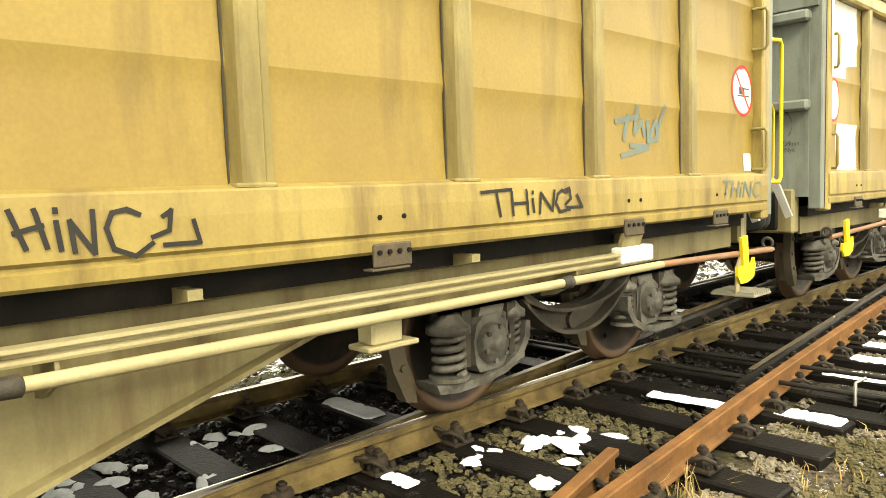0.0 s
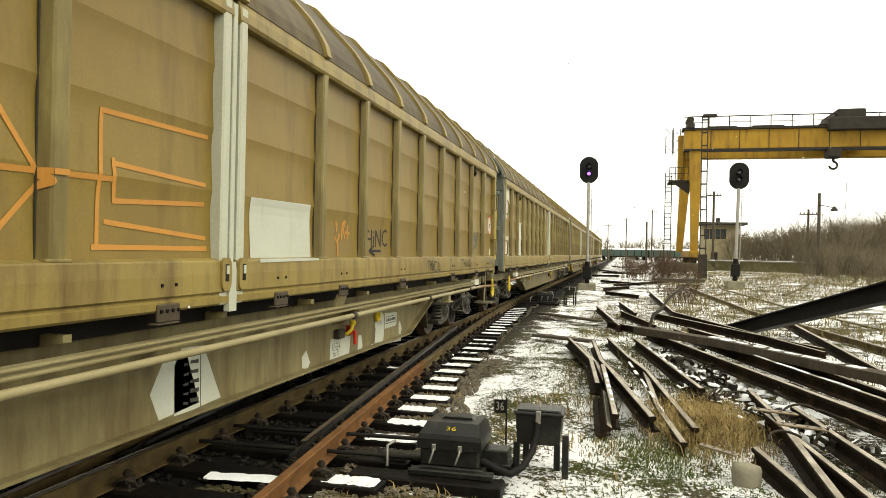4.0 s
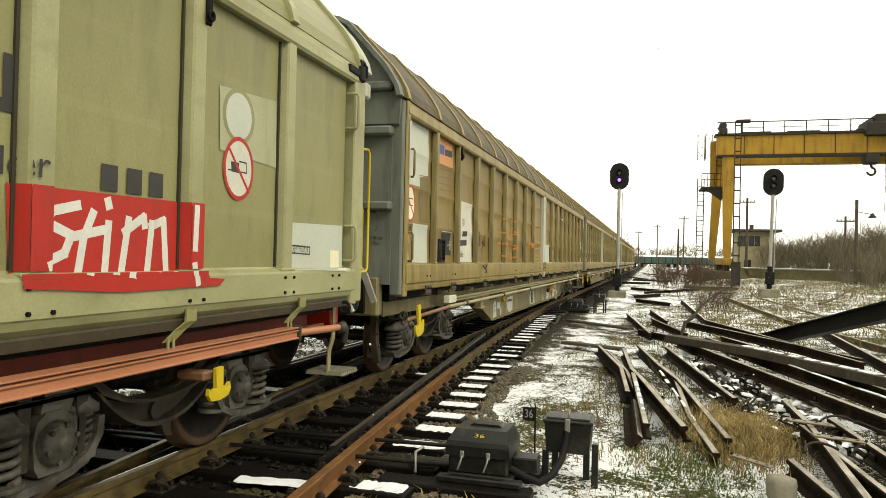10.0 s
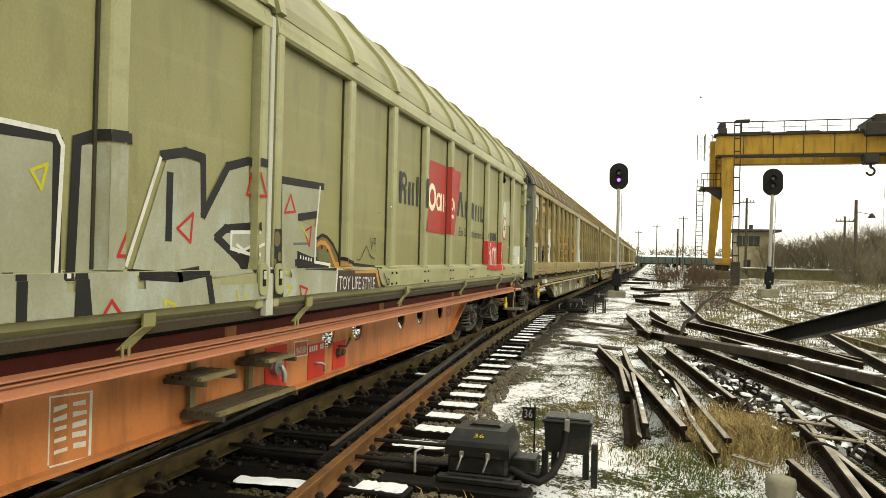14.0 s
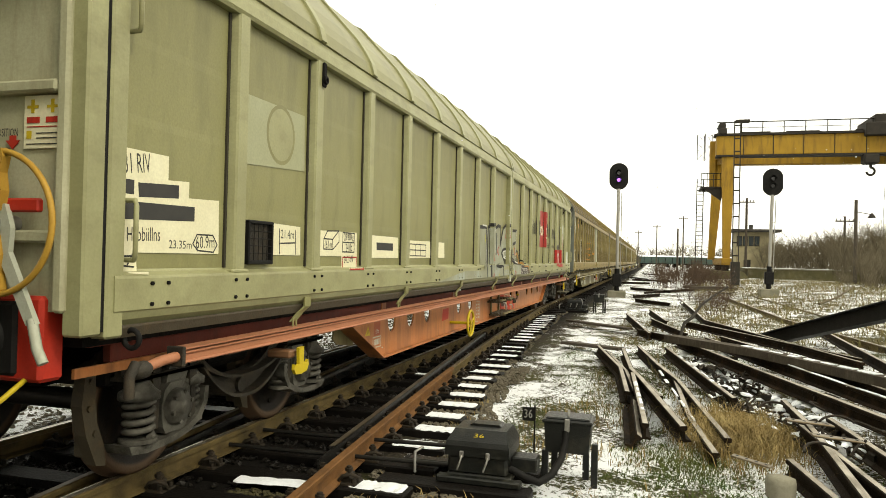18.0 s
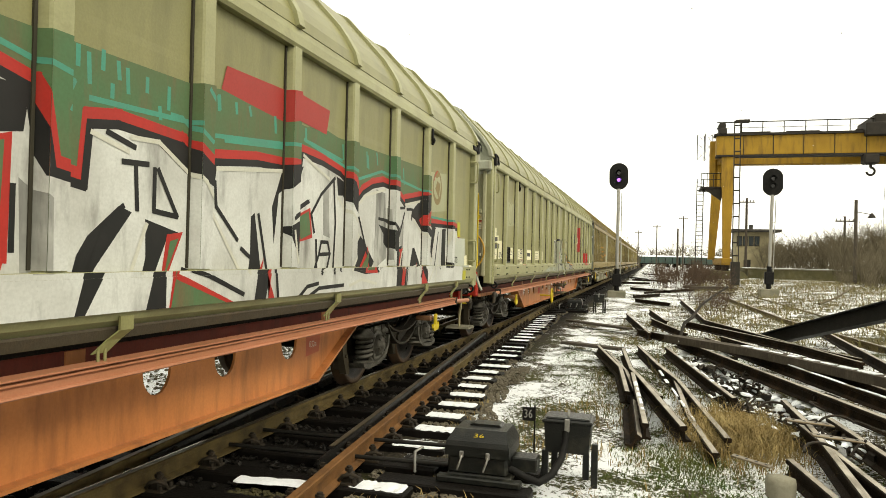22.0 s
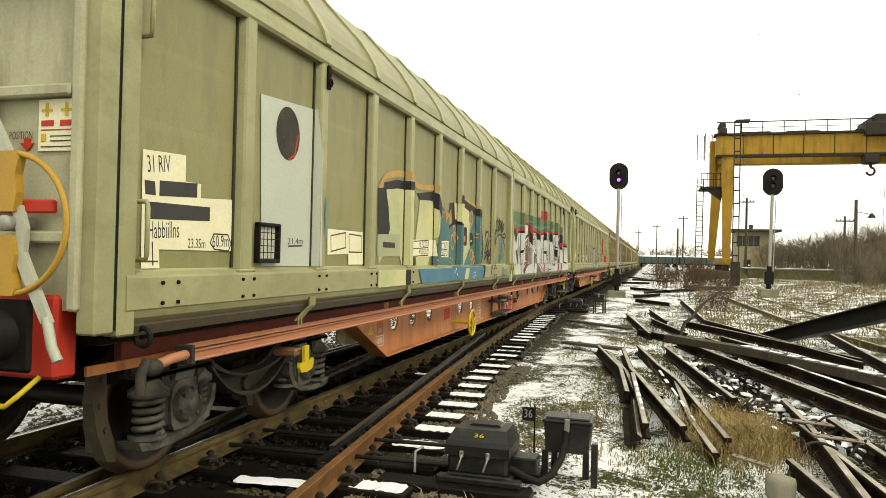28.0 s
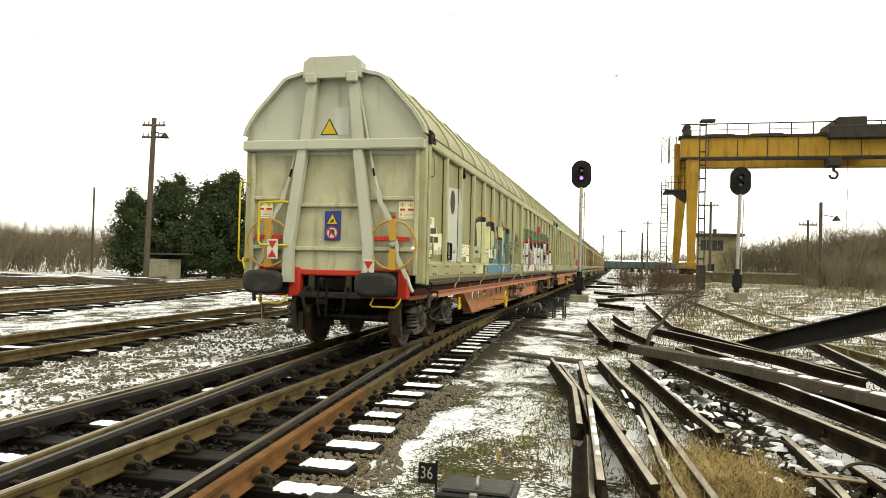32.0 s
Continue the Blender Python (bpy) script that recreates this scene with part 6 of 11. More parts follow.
junction_box(2.5, 24.7, 0.12, 0.37)


# ---------------------------------------------------------------- signals
def oval(cx, cz, rx, rz, n=28):
    """A round-ended upright plate."""
    pts = []
    for k in range(n):
        a = 2 * math.pi * k / n
        pts.append((cx + rx * math.cos(a), cz + (rz - rx) * (1 if math.sin(a) > 0 else -1) + rx * math.sin(a)))
    return pts


def light_signal(x, y, z, head, lit, lean=0.0):
    s = thing("light_signal", "shunting light signal with black oval board on pale mast", "railway signal", pose(x, y, z, 0, lean, 0), "light signals")
    part("foundation", Shape().box(-0.42, -0.4, -0.3, 0.42, 0.4, 0.28, 0.04), CONCRETE, s)
    part("mast_foot", Shape().tube([(0, 0, 0.2), (0, 0, 1.35)], 0.12, 12).box(-0.2, -0.16, 0.5, 0.2, 0.16, 1.1, 0.03), BLACK, s, "black lower mast with cable box")
    part("mast", Shape().tube([(0, 0, 1.3), (0, 0, head - 0.6)], 0.075, 12), MAST, s)
    part("ladder_pole", Shape().tube([(0.16, -0.05, 1.0), (0.16, -0.05, head - 0.8)], 0.022, 6), MAST, s)
    for k in range(7):
        zz = 1.6 + k * (head - 2.6) / 6
        part("ladder_rung", Shape().tube([(0.0, -0.05, zz), (0.17, -0.05, zz)], 0.012, 5), MAST, s)
    bd = part("background_board", Shape().prism(oval(0, head, 0.45, 0.65), -0.03, 0.03), BLACK, s)
    for k, dz in enumerate((0.17, -0.17)):
        part("lamp_hood", Shape().tube([(0, -0.03, head + dz), (0, -0.28, head + dz + 0.01)], 0.125, 16, caps=False), BLACK, bd)
        part("lens", Shape().disc((0, -0.035, head + dz), (0, -0.05, head + dz), 0.085, 16), LENS_PALE if not (lit and k == 1) else LAMP_VIOLET, bd, "glowing violet lamp" if lit and k == 1 else "unlit pale lens")
    part("rim", Shape().box(-0.06, 0.02, head - 0.75, 0.06, 0.14, head + 0.3, 0.02), BLACK, s)
    return s


light_signal(2.58, 35.8, -0.2, 5.83, True)
light_signal(9.53, 37.0, 0.08, 5.35, False, 1.2)


# ---------------------------------------------------------------- gantry crane on its bank
def lattice(s, p, q, w, n, r=0.03):
    """A square lattice of angle bars between two points, width w."""
    p, q = Vector(p), Vector(q)
    d = (q - p).normalized()
    a = d.orthogonal().normalized()
    b = d.cross(a)
    cs = [(a * i + b * j) * (w / 2) for i, j in ((1, 1), (1, -1), (-1, -1), (-1, 1))]
    for c in cs:
        s.tube([p + c, q + c], r, 4)
    for k in range(n):
        u, t = p + (q - p) * (k / n), p + (q - p) * ((k + 1) / n)
        for i in range(4):
            s.tube([u + cs[i], t + cs[(i + 1) % 4]], r * 0.6, 3)
    return s


def gantry_crane():
    c = thing("gantry_crane", "tall yellow gantry crane with railed walkway and hook", "gantry crane")
    part("main_girder", Shape().box(10.0, 73.4, 11.9, 44.0, 74.6, 13.75, 0.05), CRANE_YELLOW, c)
    part("rear_girder", Shape().box(10.2, 80.6, 11.9, 44.0, 81.8, 13.75, 0.05), CRANE_YELLOW, c)
    part("girder_flange", Shape().box(9.8, 73.2, 13.75, 44.1, 74.8, 13.95).box(10.0, 73.3, 11.75, 44.0, 74.7, 11.9), CRANE_DARK, c)
    for k in range(12):
        part("girder_stiffener", Shape().box(12.4 + 2.6 * k, 73.36, 11.92, 12.46 + 2.6 * k, 73.41, 13.73), CRANE_DARK, c)
    part("end_beam", Shape().box(10.1, 74.5, 11.9, 11.6, 80.8, 13.4, 0.05), CRANE_YELLOW, c)
    for x0 in (10.5, 40.0):
        for yt, yb in ((74.0, 74.0), (81.4, 82.2)):
            dx = 0.0 if yb < 80 else -0.75
            top, bot = (x0 + 0.05 + dx * 0.3, x0 + 1.2 + dx * 0.3), (x0 + 0.28 + dx, x0 + 0.92 + dx)
            v = []
            for z, (a, b), yy, hw in ((1.9, bot, yb, 0.35), (12.0, top, yt, 0.5)):
                v += [(a, yy - hw, z), (b, yy - hw, z), (b, yy + hw, z), (a, yy + hw, z)]
            s = Shape().add(v, [(0, 1, 2, 3), (4, 5, 6, 7), (0, 1, 5, 4), (1, 2, 6, 5), (2, 3, 7, 6), (3, 0, 4, 7)])
            part("leg", s, CRANE_YELLOW, c)
        tr = part("travel_beam", Shape().box(x0 + 0.1, 73.0, 1.35, x0 + 1.0, 83.2, 2.0, 0.05), CRANE_YELLOW, c)
        for yy in (73.6, 75.2, 81.2, 82.6):
            part("travel_wheel", Shape().tube([(x0 + 0.3, yy, 1.15), (x0 + 0.8, yy, 1.15)], 0.36, 16), CRANE_DARK, tr)
    part("cable_chute", Shape().box(9.6, 75.5, 9.0, 10.1, 76.5, 13.6, 0.04).box(10.15, 76.8, 8.7, 10.4, 78.0, 13.2, 0.04), CRANE_YELLOW, c)
    rail = Shape()
    x = 10.4
    while x < 43.5:
        rail.tube([(x, 73.5, 13.9), (x, 73.5, 15.05)], 0.05, 5)
        x += 1.85
    rail.tube([(10.0, 73.5, 15.05), (43.9, 73.5, 15.05)], 0.055, 5).tube([(10.0, 73.5, 14.5), (43.9, 73.5, 14.5)], 0.025, 4)
    part("walkway_railing", rail, CRANE_DARK, c)
    for xa, xb in ((12.2, 14.8), (16.2, 19.0), (22.0, 43.5)):
        part("rail_head", Shape().box(xa, 73.6, 13.95, xb, 74.4, 14.12), CRANE_DARK, c)
    part("platform", Shape().box(8.7, 74.5, 8.8, 10.9, 78.0, 9.0, 0.02).prism([(9.0, 8.8), (10.6, 7.6), (10.8, 8.8)], 74.6, 74.8), CRANE_DARK, c)
    guard = Shape()
    for xx in (8.75, 9.3, 9.9, 10.5):
        guard.tube([(xx, 74.6, 9.0), (xx, 74.6, 10.3)], 0.035, 4)
    guard.tube([(8.75, 74.6, 10.3), (10.6, 74.6, 10.3)], 0.035, 4).tube([(8.75, 74.6, 9.7), (10.6, 74.6, 9.7)], 0.03, 4)
    part("platform_guard", guard, CRANE_DARK, c)
    lad = Shape()
    for xx in (8.35, 8.95):
        lad.tube([(xx, 75.0, 0.6), (xx + 0.05, 75.0, 9.8)], 0.045, 4)
    for k in range(24):
        lad.tube([(8.35, 75.0, 0.9 + 0.37 * k), (8.97, 75.0, 0.9 + 0.37 * k)], 0.03, 4)
    part("ladder", lad, CRANE_DARK, c)
    cage = lattice(Shape(), (9.2, 77.5, 12.0), (9.2, 77.5, 14.6), 1.0, 3, 0.04)
    part("cable_cage", cage, CRANE_DARK, c)
    part("end_drum", Shape().box(10.2, 73.0, 13.9, 10.9, 75.2, 14.4, 0.05).tube([(10.5, 73.2, 14.7), (10.5, 74.8, 14.7)], 0.35, 12), CRANE_DARK, c)
    tr = part("trolley", Shape().box(22.6, 72.6, 13.4, 28.5, 82.0, 14.6, 0.08).box(23.4, 73.0, 14.5, 25.8, 79.0, 15.4, 0.1), CRANE_DARK, c)
    hk = part("hook_block", Shape().box(22.6, 73.2, 10.9, 23.9, 74.4, 11.8, 0.15).tube([(23.3, 73.8, 11.0), (23.3, 73.8, 10.6)], 0.12, 8), CRANE_DARK, tr)
    part("hook", Shape().tube([(23.3 + 0.34 * math.cos(a), 73.8, 10.25 + 0.34 * math.sin(a)) for a in [math.pi / 2 - k * 0.42 for k in range(12)]], 0.1, 8), CRANE_DARK, hk)
    part("trailing_cable", Shape().tube([(24.3, 73.3, 11.8), (24.35, 73.3, 9.0), (24.25, 73.3, 6.0), (24.3, 73.3, 4.0)], 0.02, 4), CRANE_DARK, tr)
    return c


gantry_crane()
bank = Shape().prism([(8.0, -0.4), (9.3, 0.8), (12.3, 0.8), (13.2, -0.4)], 70.5, 96)
thing("crane_bank", "low earth bank under the crane track", "earth bank", kind="structure", shape=bank, mat=MOSSWALL)
mast = thing("lattice_mast", "slim dark steel lattice lighting mast", "lattice mast", pose(9.62, 52, -0.25))
for dx in (-0.22, 0.16):
    part("mast_leg", Shape().prism([(dx, -0.07), (dx + 0.06, -0.07), (dx + 0.06, 0.07), (dx, 0.07)], 0.0, 11.4, "z"), CRANE_DARK, mast)
for k in range(13):
    part("batten", Shape().box(-0.2, -0.082, 0.5 + 0.88 * k, 0.2, -0.07, 0.60 + 0.88 * k), CRANE_DARK, mast)
part("mast_head", Shape().box(-0.15, -0.25, 11.3, 0.75, 0.25, 11.48, 0.03), CRANE_DARK, mast)
part("mast_sleeve", Shape().box(-0.28, -0.28, 0.0, 0.28, 0.28, 1.9, 0.03), CRANE_DARK, mast)

# loading platform behind the dry slope
plat = thing("loading_platform", "mossy concrete loading platform with snowy top", "loading platform", kind="structure")
edge = [(12.9, 72.3), (22.9, 67.0), (60.0, 48.0), (66.0, 60.0), (30.0, 84.0), (14.0, 90.0)]
part("retaining_wall", Shape().prism(edge, -0.4, 1.06, "z"), MOSSWALL, plat)
part("coping", Shape().prism([(12.85, 72.2), (60.0, 47.9), (60.5, 49.0), (13.2, 73.4)], 1.06, 1.17, "z"), CONCRETE, plat)
part("snowy_top", Shape().prism([(13.3, 73.4), (60.5, 49.0), (65.5, 60.0), (30.0, 83.5), (14.3, 89.5)], 1.06, 1.12, "z"), SNOW, plat)

# signal hut
hut = thing("signal_hut", "yellowed plaster lookout hut with flat overhanging roof", "signal hut", pose(18.0, 110, 0))
part("wall", Shape().box(-2.4, -2, -0.3, 2.4, 3, 6.0), PLASTER, hut)
part("roof", Shape().box(-3.3, -2.9, 6.0, 3.3, 3.8, 6.35, 0.05), ROOFING, hut)
part("chimney", Shape().box(-0.5, 0, 6.3, 0.0, 0.5, 7.1, 0.03), ROOFING, hut)
for k in range(4):
    wdw = part("window", Shape().box(-2.3 + 0.75 * k, -2.06, 4.0, -1.65 + 0.75 * k, -1.98, 5.4, 0.02), CRANE_DARK, hut)
    part("pane", Shape().box(-2.22 + 0.75 * k, -2.075, 4.1, -1.73 + 0.75 * k, -2.062, 5.3), GLASS_DARK, wdw)
part("door", Shape().box(-1.4, -2.05, 0.0, -0.5, -1.99, 2.1, 0.02), CRANE_DARK, hut)


# ---------------------------------------------------------------- poles
def pole(x, y, z, h, r, arms, label="weathered wooden line pole with short crossarms", lamp=False, lean=0.0):
    p = thing("utility_pole", label, "utility pole", pose(x, y, z, 0, lean, 0), "line poles")
    part("post", Shape().tube([(0, 0, -0.3), (0, 0, h)], r, 8, r * 0.75), TIMBER, p)
    for k in range(arms):
        a = part("crossarm", Shape().box(-0.85, -0.06, h - 0.55 - 0.8 * k, 0.85, 0.06, h - 0.42 - 0.8 * k, 0.01), TIMBER, p)
        for dx in (-0.75, -0.4, 0.4, 0.75):
            part("insulator", Shape().tube([(dx, 0, h - 0.42 - 0.8 * k), (dx, 0, h - 0.22 - 0.8 * k)], 0.05, 6), MAST, a)
    if lamp:
        part("lamp", Shape().tube([(0, -0.1, h - 0.9), (0.9, -0.2, h - 1.1)], 0.03, 5).lathe([(-0.35, 0.3), (-0.1, 0.12), (0, 0.05)], (1.0, -0.2, h - 1.0), "z", 12), CRANE_DARK, p)
    return p


pole(14.75, 90, 0.6, 8.6, 0.16, 1)
pole(9.82, 140, 0, 10.1, 0.14, 1)
pole(5.28, 160, 0, 9.5, 0.14, 1)
pole(1.12, 180, 0, 9.0, 0.14, 1)
pole(18.8, 60, 0.3, 6.2, 0.15, 0, "thick dark timber post with a small lamp", True)
pole(7.52, 100, 0, 6.0, 0.14, 0, "plain dark timber post by the bank")
pole(22.7, 80, 0.5, 6.0, 0.14, 1)
pole(-26.2, 44, -0.2, 10.8, 0.2, 2, "tall twin-armed timber pole beside conifers", True, 1.5)
pole(-42, 58, 0, 7.5, 0.1, 0, "slender dark post beyond the tracks")


# ---------------------------------------------------------------- far wagons standing on the line
def far_wagon(x, y, k):
    w = thing("far_wagon", "distant green bogie wagon with snow on its roof", "freight wagon", pose(x, y, 0, 0, 0, -82), "distant wagons")
    part("body", Shape().box(-1.4, -7, 1.1, 1.4, 7, 2.9, 0.05), WAGON_FAR, w)
    part("roof", Shape().prism([(-1.45, 2.9), (1.45, 2.9), (0.9, 3.3), (-0.9, 3.3)], -7.1, 7.1), SNOW, w)
    for j in range(8):
        part("rib", Shape().box(1.38, -6.6 + j * 1.85, 1.1, 1.46, -6.45 + j * 1.85, 2.9), DARK, w)
    part("underframe", Shape().box(-1.2, -6.8, 0.85, 1.2, 6.8, 1.12), DARK, w)
    for yy in (-5.4, -3.6, 3.6, 5.4):
        part("wheel", Shape().tube([(-0.8, yy, 0.46), (0.8, yy, 0.46)], 0.46, 14), DARK, w)
    return w


far_wagon(5.0, 205, 0)
far_wagon(19.0, 203, 1)

# ---------------------------------------------------------------- scrap rails, boards and iron
scrap_n = [0]


def scrap(pts, roll=0.0, label="rusty discarded rail lying in the grass", snow=False, mat=None, prof=PROFILE, name="scrap_rail", cat="scrap rail"):
    r = thing(name, label, cat, group="scrap rails", shape=sweep(pts, prof, roll), mat=mat or OLDRAIL)
    if prof is PROFILE:
        part("running_surface", sweep(pts, [(-0.026, 0.0015), (0.026, 0.0015), (0.022, 0.004), (-0.022, 0.004)], roll), WORN_HEAD, r)
    scrap_n[0] += 1
    if snow:
        p, q = Vector(pts[0]), Vector(pts[-1])
        a, b = p.lerp(q, 0.25), p.lerp(q, 0.8)
        u, rs = 0.0, random.Random(scrap_n[0])
        while u < 1.0:
            e = min(1.0, u + rs.uniform(0.05, 0.22))
            part("snow_cover", sweep([a.lerp(b, u) + Vector((0, 0, 0.004)), a.lerp(b, (u + e) / 2) + Vector((0, 0, 0.009)), a.lerp(b, e) + Vector((0, 0, 0.004))], [(-0.026, 0.0), (rs.uniform(0.005, 0.028), 0.0), (0.006, 0.010), (-0.018, 0.010)]), SNOW, r)
            u = e + rs.uniform(0.02, 0.14)
    return r


flat_board = [(-0.11, -0.05), (0.11, -0.05), (0.11, 0.0), (-0.11, 0.0)]
scrap([(2.51, 14.46, -0.1), (3.65, 13.86, -0.1)], 0, "dark weathered timber baulk on the snow", False, TIMBER, flat_board, "timber_baulk", "timber")
scrap([(2.06, 19.52, -0.08), (3.7, 17.89, -0.08)], 0, "long dark timber baulk in dry grass", False, TIMBER, flat_board, "timber_baulk", "timber")
scrap([(3.28, 13.16, 0.0), (3.76, 10.65, 0.0), (3.91, 8.81, -0.02)], 0.1, "bent rusty rail on the scrap heap")
scrap([(3.71, 13.1, -0.02), (3.91, 10.6, 0.0), (4.28, 8.71, -0.03)], -0.1, "bent rusty rail on the scrap heap")
scrap([(3.45, 12.9, -0.05), (3.84, 10.7, -0.05), (4.0, 9.1, -0.06)], 0.3, "thin bent rail under the heap")
scrap([(3.94, 10.18, 0.0), (4.13, 7.05, 0.0)], 0.04, "straight rail end resting on the snowy heap", True)
scrap([(4.06, 9.74, 0.0), (4.47, 7.06, 0.0)], -0.1, "straight rail with worn bright head on the heap")
scrap([(4.0, 8.6, -0.08), (4.08, 6.95, -0.1)], 0.6, "short rail offcut leaning under the heap")
scrap([(3.955, 14.2, -0.08), (4.295, 11.75, -0.08), (4.54, 10.35, -0.08), (4.735, 8.35, -0.08), (4.86, 7.08, -0.08)], 0, "long curved rail sunk in the grass")
scrap([(4.16, 12.75, -0.1), (4.50, 10.85, -0.11), (4.58, 8.1, -0.12), (4.72, 6.65, -0.12)], 0, "discarded rail sunk in dry grass", True)
scrap([(4.45, 13.47, 0.0), (5.09, 8.76, 0.0)], 0, "discarded rail with snow along its head", True)
scrap([(4.66, 14.08, 0.1), (5.5, 10.8, 0.1), (6.31, 7.7, 0.1), (6.95, 5.2, 0.1)], 0, "long stacked rail with worn head")
scrap([(4.75, 14.1, 0.06), (5.62, 10.8, 0.06), (6.45, 7.7, 0.06), (7.1, 5.2, 0.06)], 0, "long stacked rail with worn head")
scrap([(5.2, 14.6, 0.1), (5.68, 12.81, 0.1), (6.63, 8.86, 0.1), (7.3, 6.1, 0.1)], 0, "long stacked rail with worn head", True)
scrap([(5.5, 15.0, 0.1), (6.41, 11.75, 0.1), (6.8, 9.47, 0.1), (7.5, 6.2, 0.1)], 0, "long stacked rail with worn head")
scrap([(5.0, 18.4, 0.1), (5.18, 17.97, 0.1), (6.41, 14.79, 0.1), (7.3, 12.5, 0.1)], 0, "stacked rail behind the flat beam")
scrap([(5.5, 19.02, 0.1), (6.43, 15.22, 0.1), (7.2, 12.0, 0.1)], 0, "stacked rail behind the flat beam")
scrap([(5.37, 31.25, 0.0), (5.6, 19.44, 0.0)], 0, "far discarded rail among brambles", True)
scrap([(3.91, 16.75, 0.0), (4.81, 15.13, 0.0)], 0.2, "short rail crossing the heap")
scrap([(4.22, 19.92, 0.0), (4.92, 16.37, 0.0)], 0.2, "short rail crossing the heap")
scrap([(3.51, 21.64, 0.0), (4.16, 15.95, 0.0)], 0, "thin rail length in brown grass", True)
scrap([(4.15, 23.86, 0.0), (4.57, 19.56, 0.0)], 0, "thin rail length in brown grass", True)
scrap([(5.60, 8.74, 0.02), (5.62, 7.64, 0.02), (5.60, 6.6, 0.0), (5.52, 4.6, 0.0)], 0, "rail with fishplates in the near heap")
scrap([(5.56, 7.55, 0.0), (5.62, 6.73, 0.0), (5.72, 5.48, 0.0), (5.8, 4.2, 0.0)], 0.1, "rail with bright worn head in the near heap")
scrap([(5.30, 6.6, -0.1), (5.43, 5.62, -0.1), (5.5, 4.6, -0.1)], 0, "rail half buried in the near heap")
scrap([(5.9, 8.0, 0.0), (6.05, 6.2, 0.0), (6.2, 4.6, 0.0)], 0, "rail in the near heap")
scrap([(7.8, 17.4, 0.12), (7.49, 11.95, 0.12), (7.4, 9.5, 0.1)], 0, "single rail on the far side of the heap")
for k, (a, b, w) in enumerate((((2.03, 56.3), (4.1, 55.7), 0.1), ((3.84, 39.1), (7.45, 48.0), 0.1), ((3.56, 31.4), (4.86, 28.6), 0.1), ((3.07, 100), (5.5, 92), 0.15), ((1.9, 77.4), (5.4, 60.2), 0.12), ((3.0, 45.0), (5.2, 41.0), 0.1), ((2.6, 66.0), (5.9, 64.0), 0.12), ((3.4, 34.5), (4.6, 36.8), 0.08))):
    scrap([(a[0], a[1], -0.05), (b[0], b[1], -0.02)], 0, "far scrap rail dusted with snow", True)
fb = thing("flat_steel_beam", "long grey flat beam lying across the scrap rails", "steel beam", shape=sweep([(4.5, 13.55, 0.22), (4.64, 13.39, 0.22), (5.77, 12.0, 0.22), (6.9, 9.7, 0.22), (7.7, 8.0, 0.24)], [(-0.13, -0.12), (0.13, -0.12), (0.13, 0.0), (-0.13, 0.0)]), mat=TIMBER)
rs = random.Random(8)
for k in range(9):
    y = 12.3 - 0.33 * k
    part("snow_cover", snow_slab(-0.17, rs.uniform(0.0, 0.14), rs.uniform(0.06, 0.16), rs), SNOW, fb, at=pose(6.9 - (y - 9.7) * 0.492, y, 0.222, 0, 0, 116))
bb = thing("leaning_girder", "black girder rising from the scrap heap", "steel girder", shape=sweep([(6.44, 16.4, -0.08), (7.36, 11.5, 0.90), (8.1, 7.6, 1.68)], [(-0.10, -0.13), (0.10, -0.13), (0.10, -0.11), (0.012, -0.11), (0.012, 0.11), (0.10, 0.11), (0.10, 0.13), (-0.10, 0.13), (-0.10, 0.11), (-0.012, 0.11), (-0.012, -0.11), (-0.10, -0.11)]), mat=BLACK)


def fishplate(x, y, z, yaw, n=4, k=0.82):
    f = thing("fishplate", "steel fishplate with bolt holes on the scrap", "fishplate", pose(x, y, z, 4, 6, yaw) @ Matrix.Diagonal((k, k, k, 1.0)), "loose fishplates")
    part("bar", Shape().box(-0.26, -0.05, 0, 0.26, 0.05, 0.022, 0.006), RAIL_TOP, f)
    for k in range(n):
        part("bolt_hole", Shape().tube([(-0.19 + 0.127 * k, 0, 0.0215), (-0.19 + 0.127 * k, 0, 0.0245)], 0.019, 8), BLACK, f)
    return f


def loose_chair(rg):
    """A short ribbed base plate with two broken jaws and a screw."""
    h = rg.uniform(0.04, 0.075)
    s = Shape().box(-0.11, -0.055, 0, 0.11, 0.055, 0.018, 0.005)
    s.prism([(-0.065, 0.018), (-0.05, h), (-0.03, h + 0.008), (-0.022, 0.018)], -0.035, 0.04)
    s.prism([(0.065, 0.018), (0.048, h * 0.9), (0.03, h), (0.022, 0.018)], -0.04, 0.03)
    return s.tube([(0.085, 0.02, 0.01), (0.09, 0.025, 0.06)], 0.012, 6)


def snow_heap(r, rg):
    """A low crusted heap of snow with a ragged rim."""
    n, v = 11, [(0, 0, r * 0.26)]
    for q, z in ((0.5, 0.22), (0.85, 0.10), (1.0, -0.08)):
        v += [(math.cos(a) * r * q * k, math.sin(a) * r * q * k * 0.6, r * z * rg.uniform(0.8, 1.2)) for a, k in [(2 * math.pi * j / n, rg.uniform(0.7, 1.25)) for j in range(n)]]
    f = [(0, 1 + j, 1 + (j + 1) % n) for j in range(n)]
    for o in (1, 1 + n):
        f += [(o + j, o + n + j, o + n + (j + 1) % n, o + (j + 1) % n) for j in range(n)]
    return Shape().add(v, f, True)


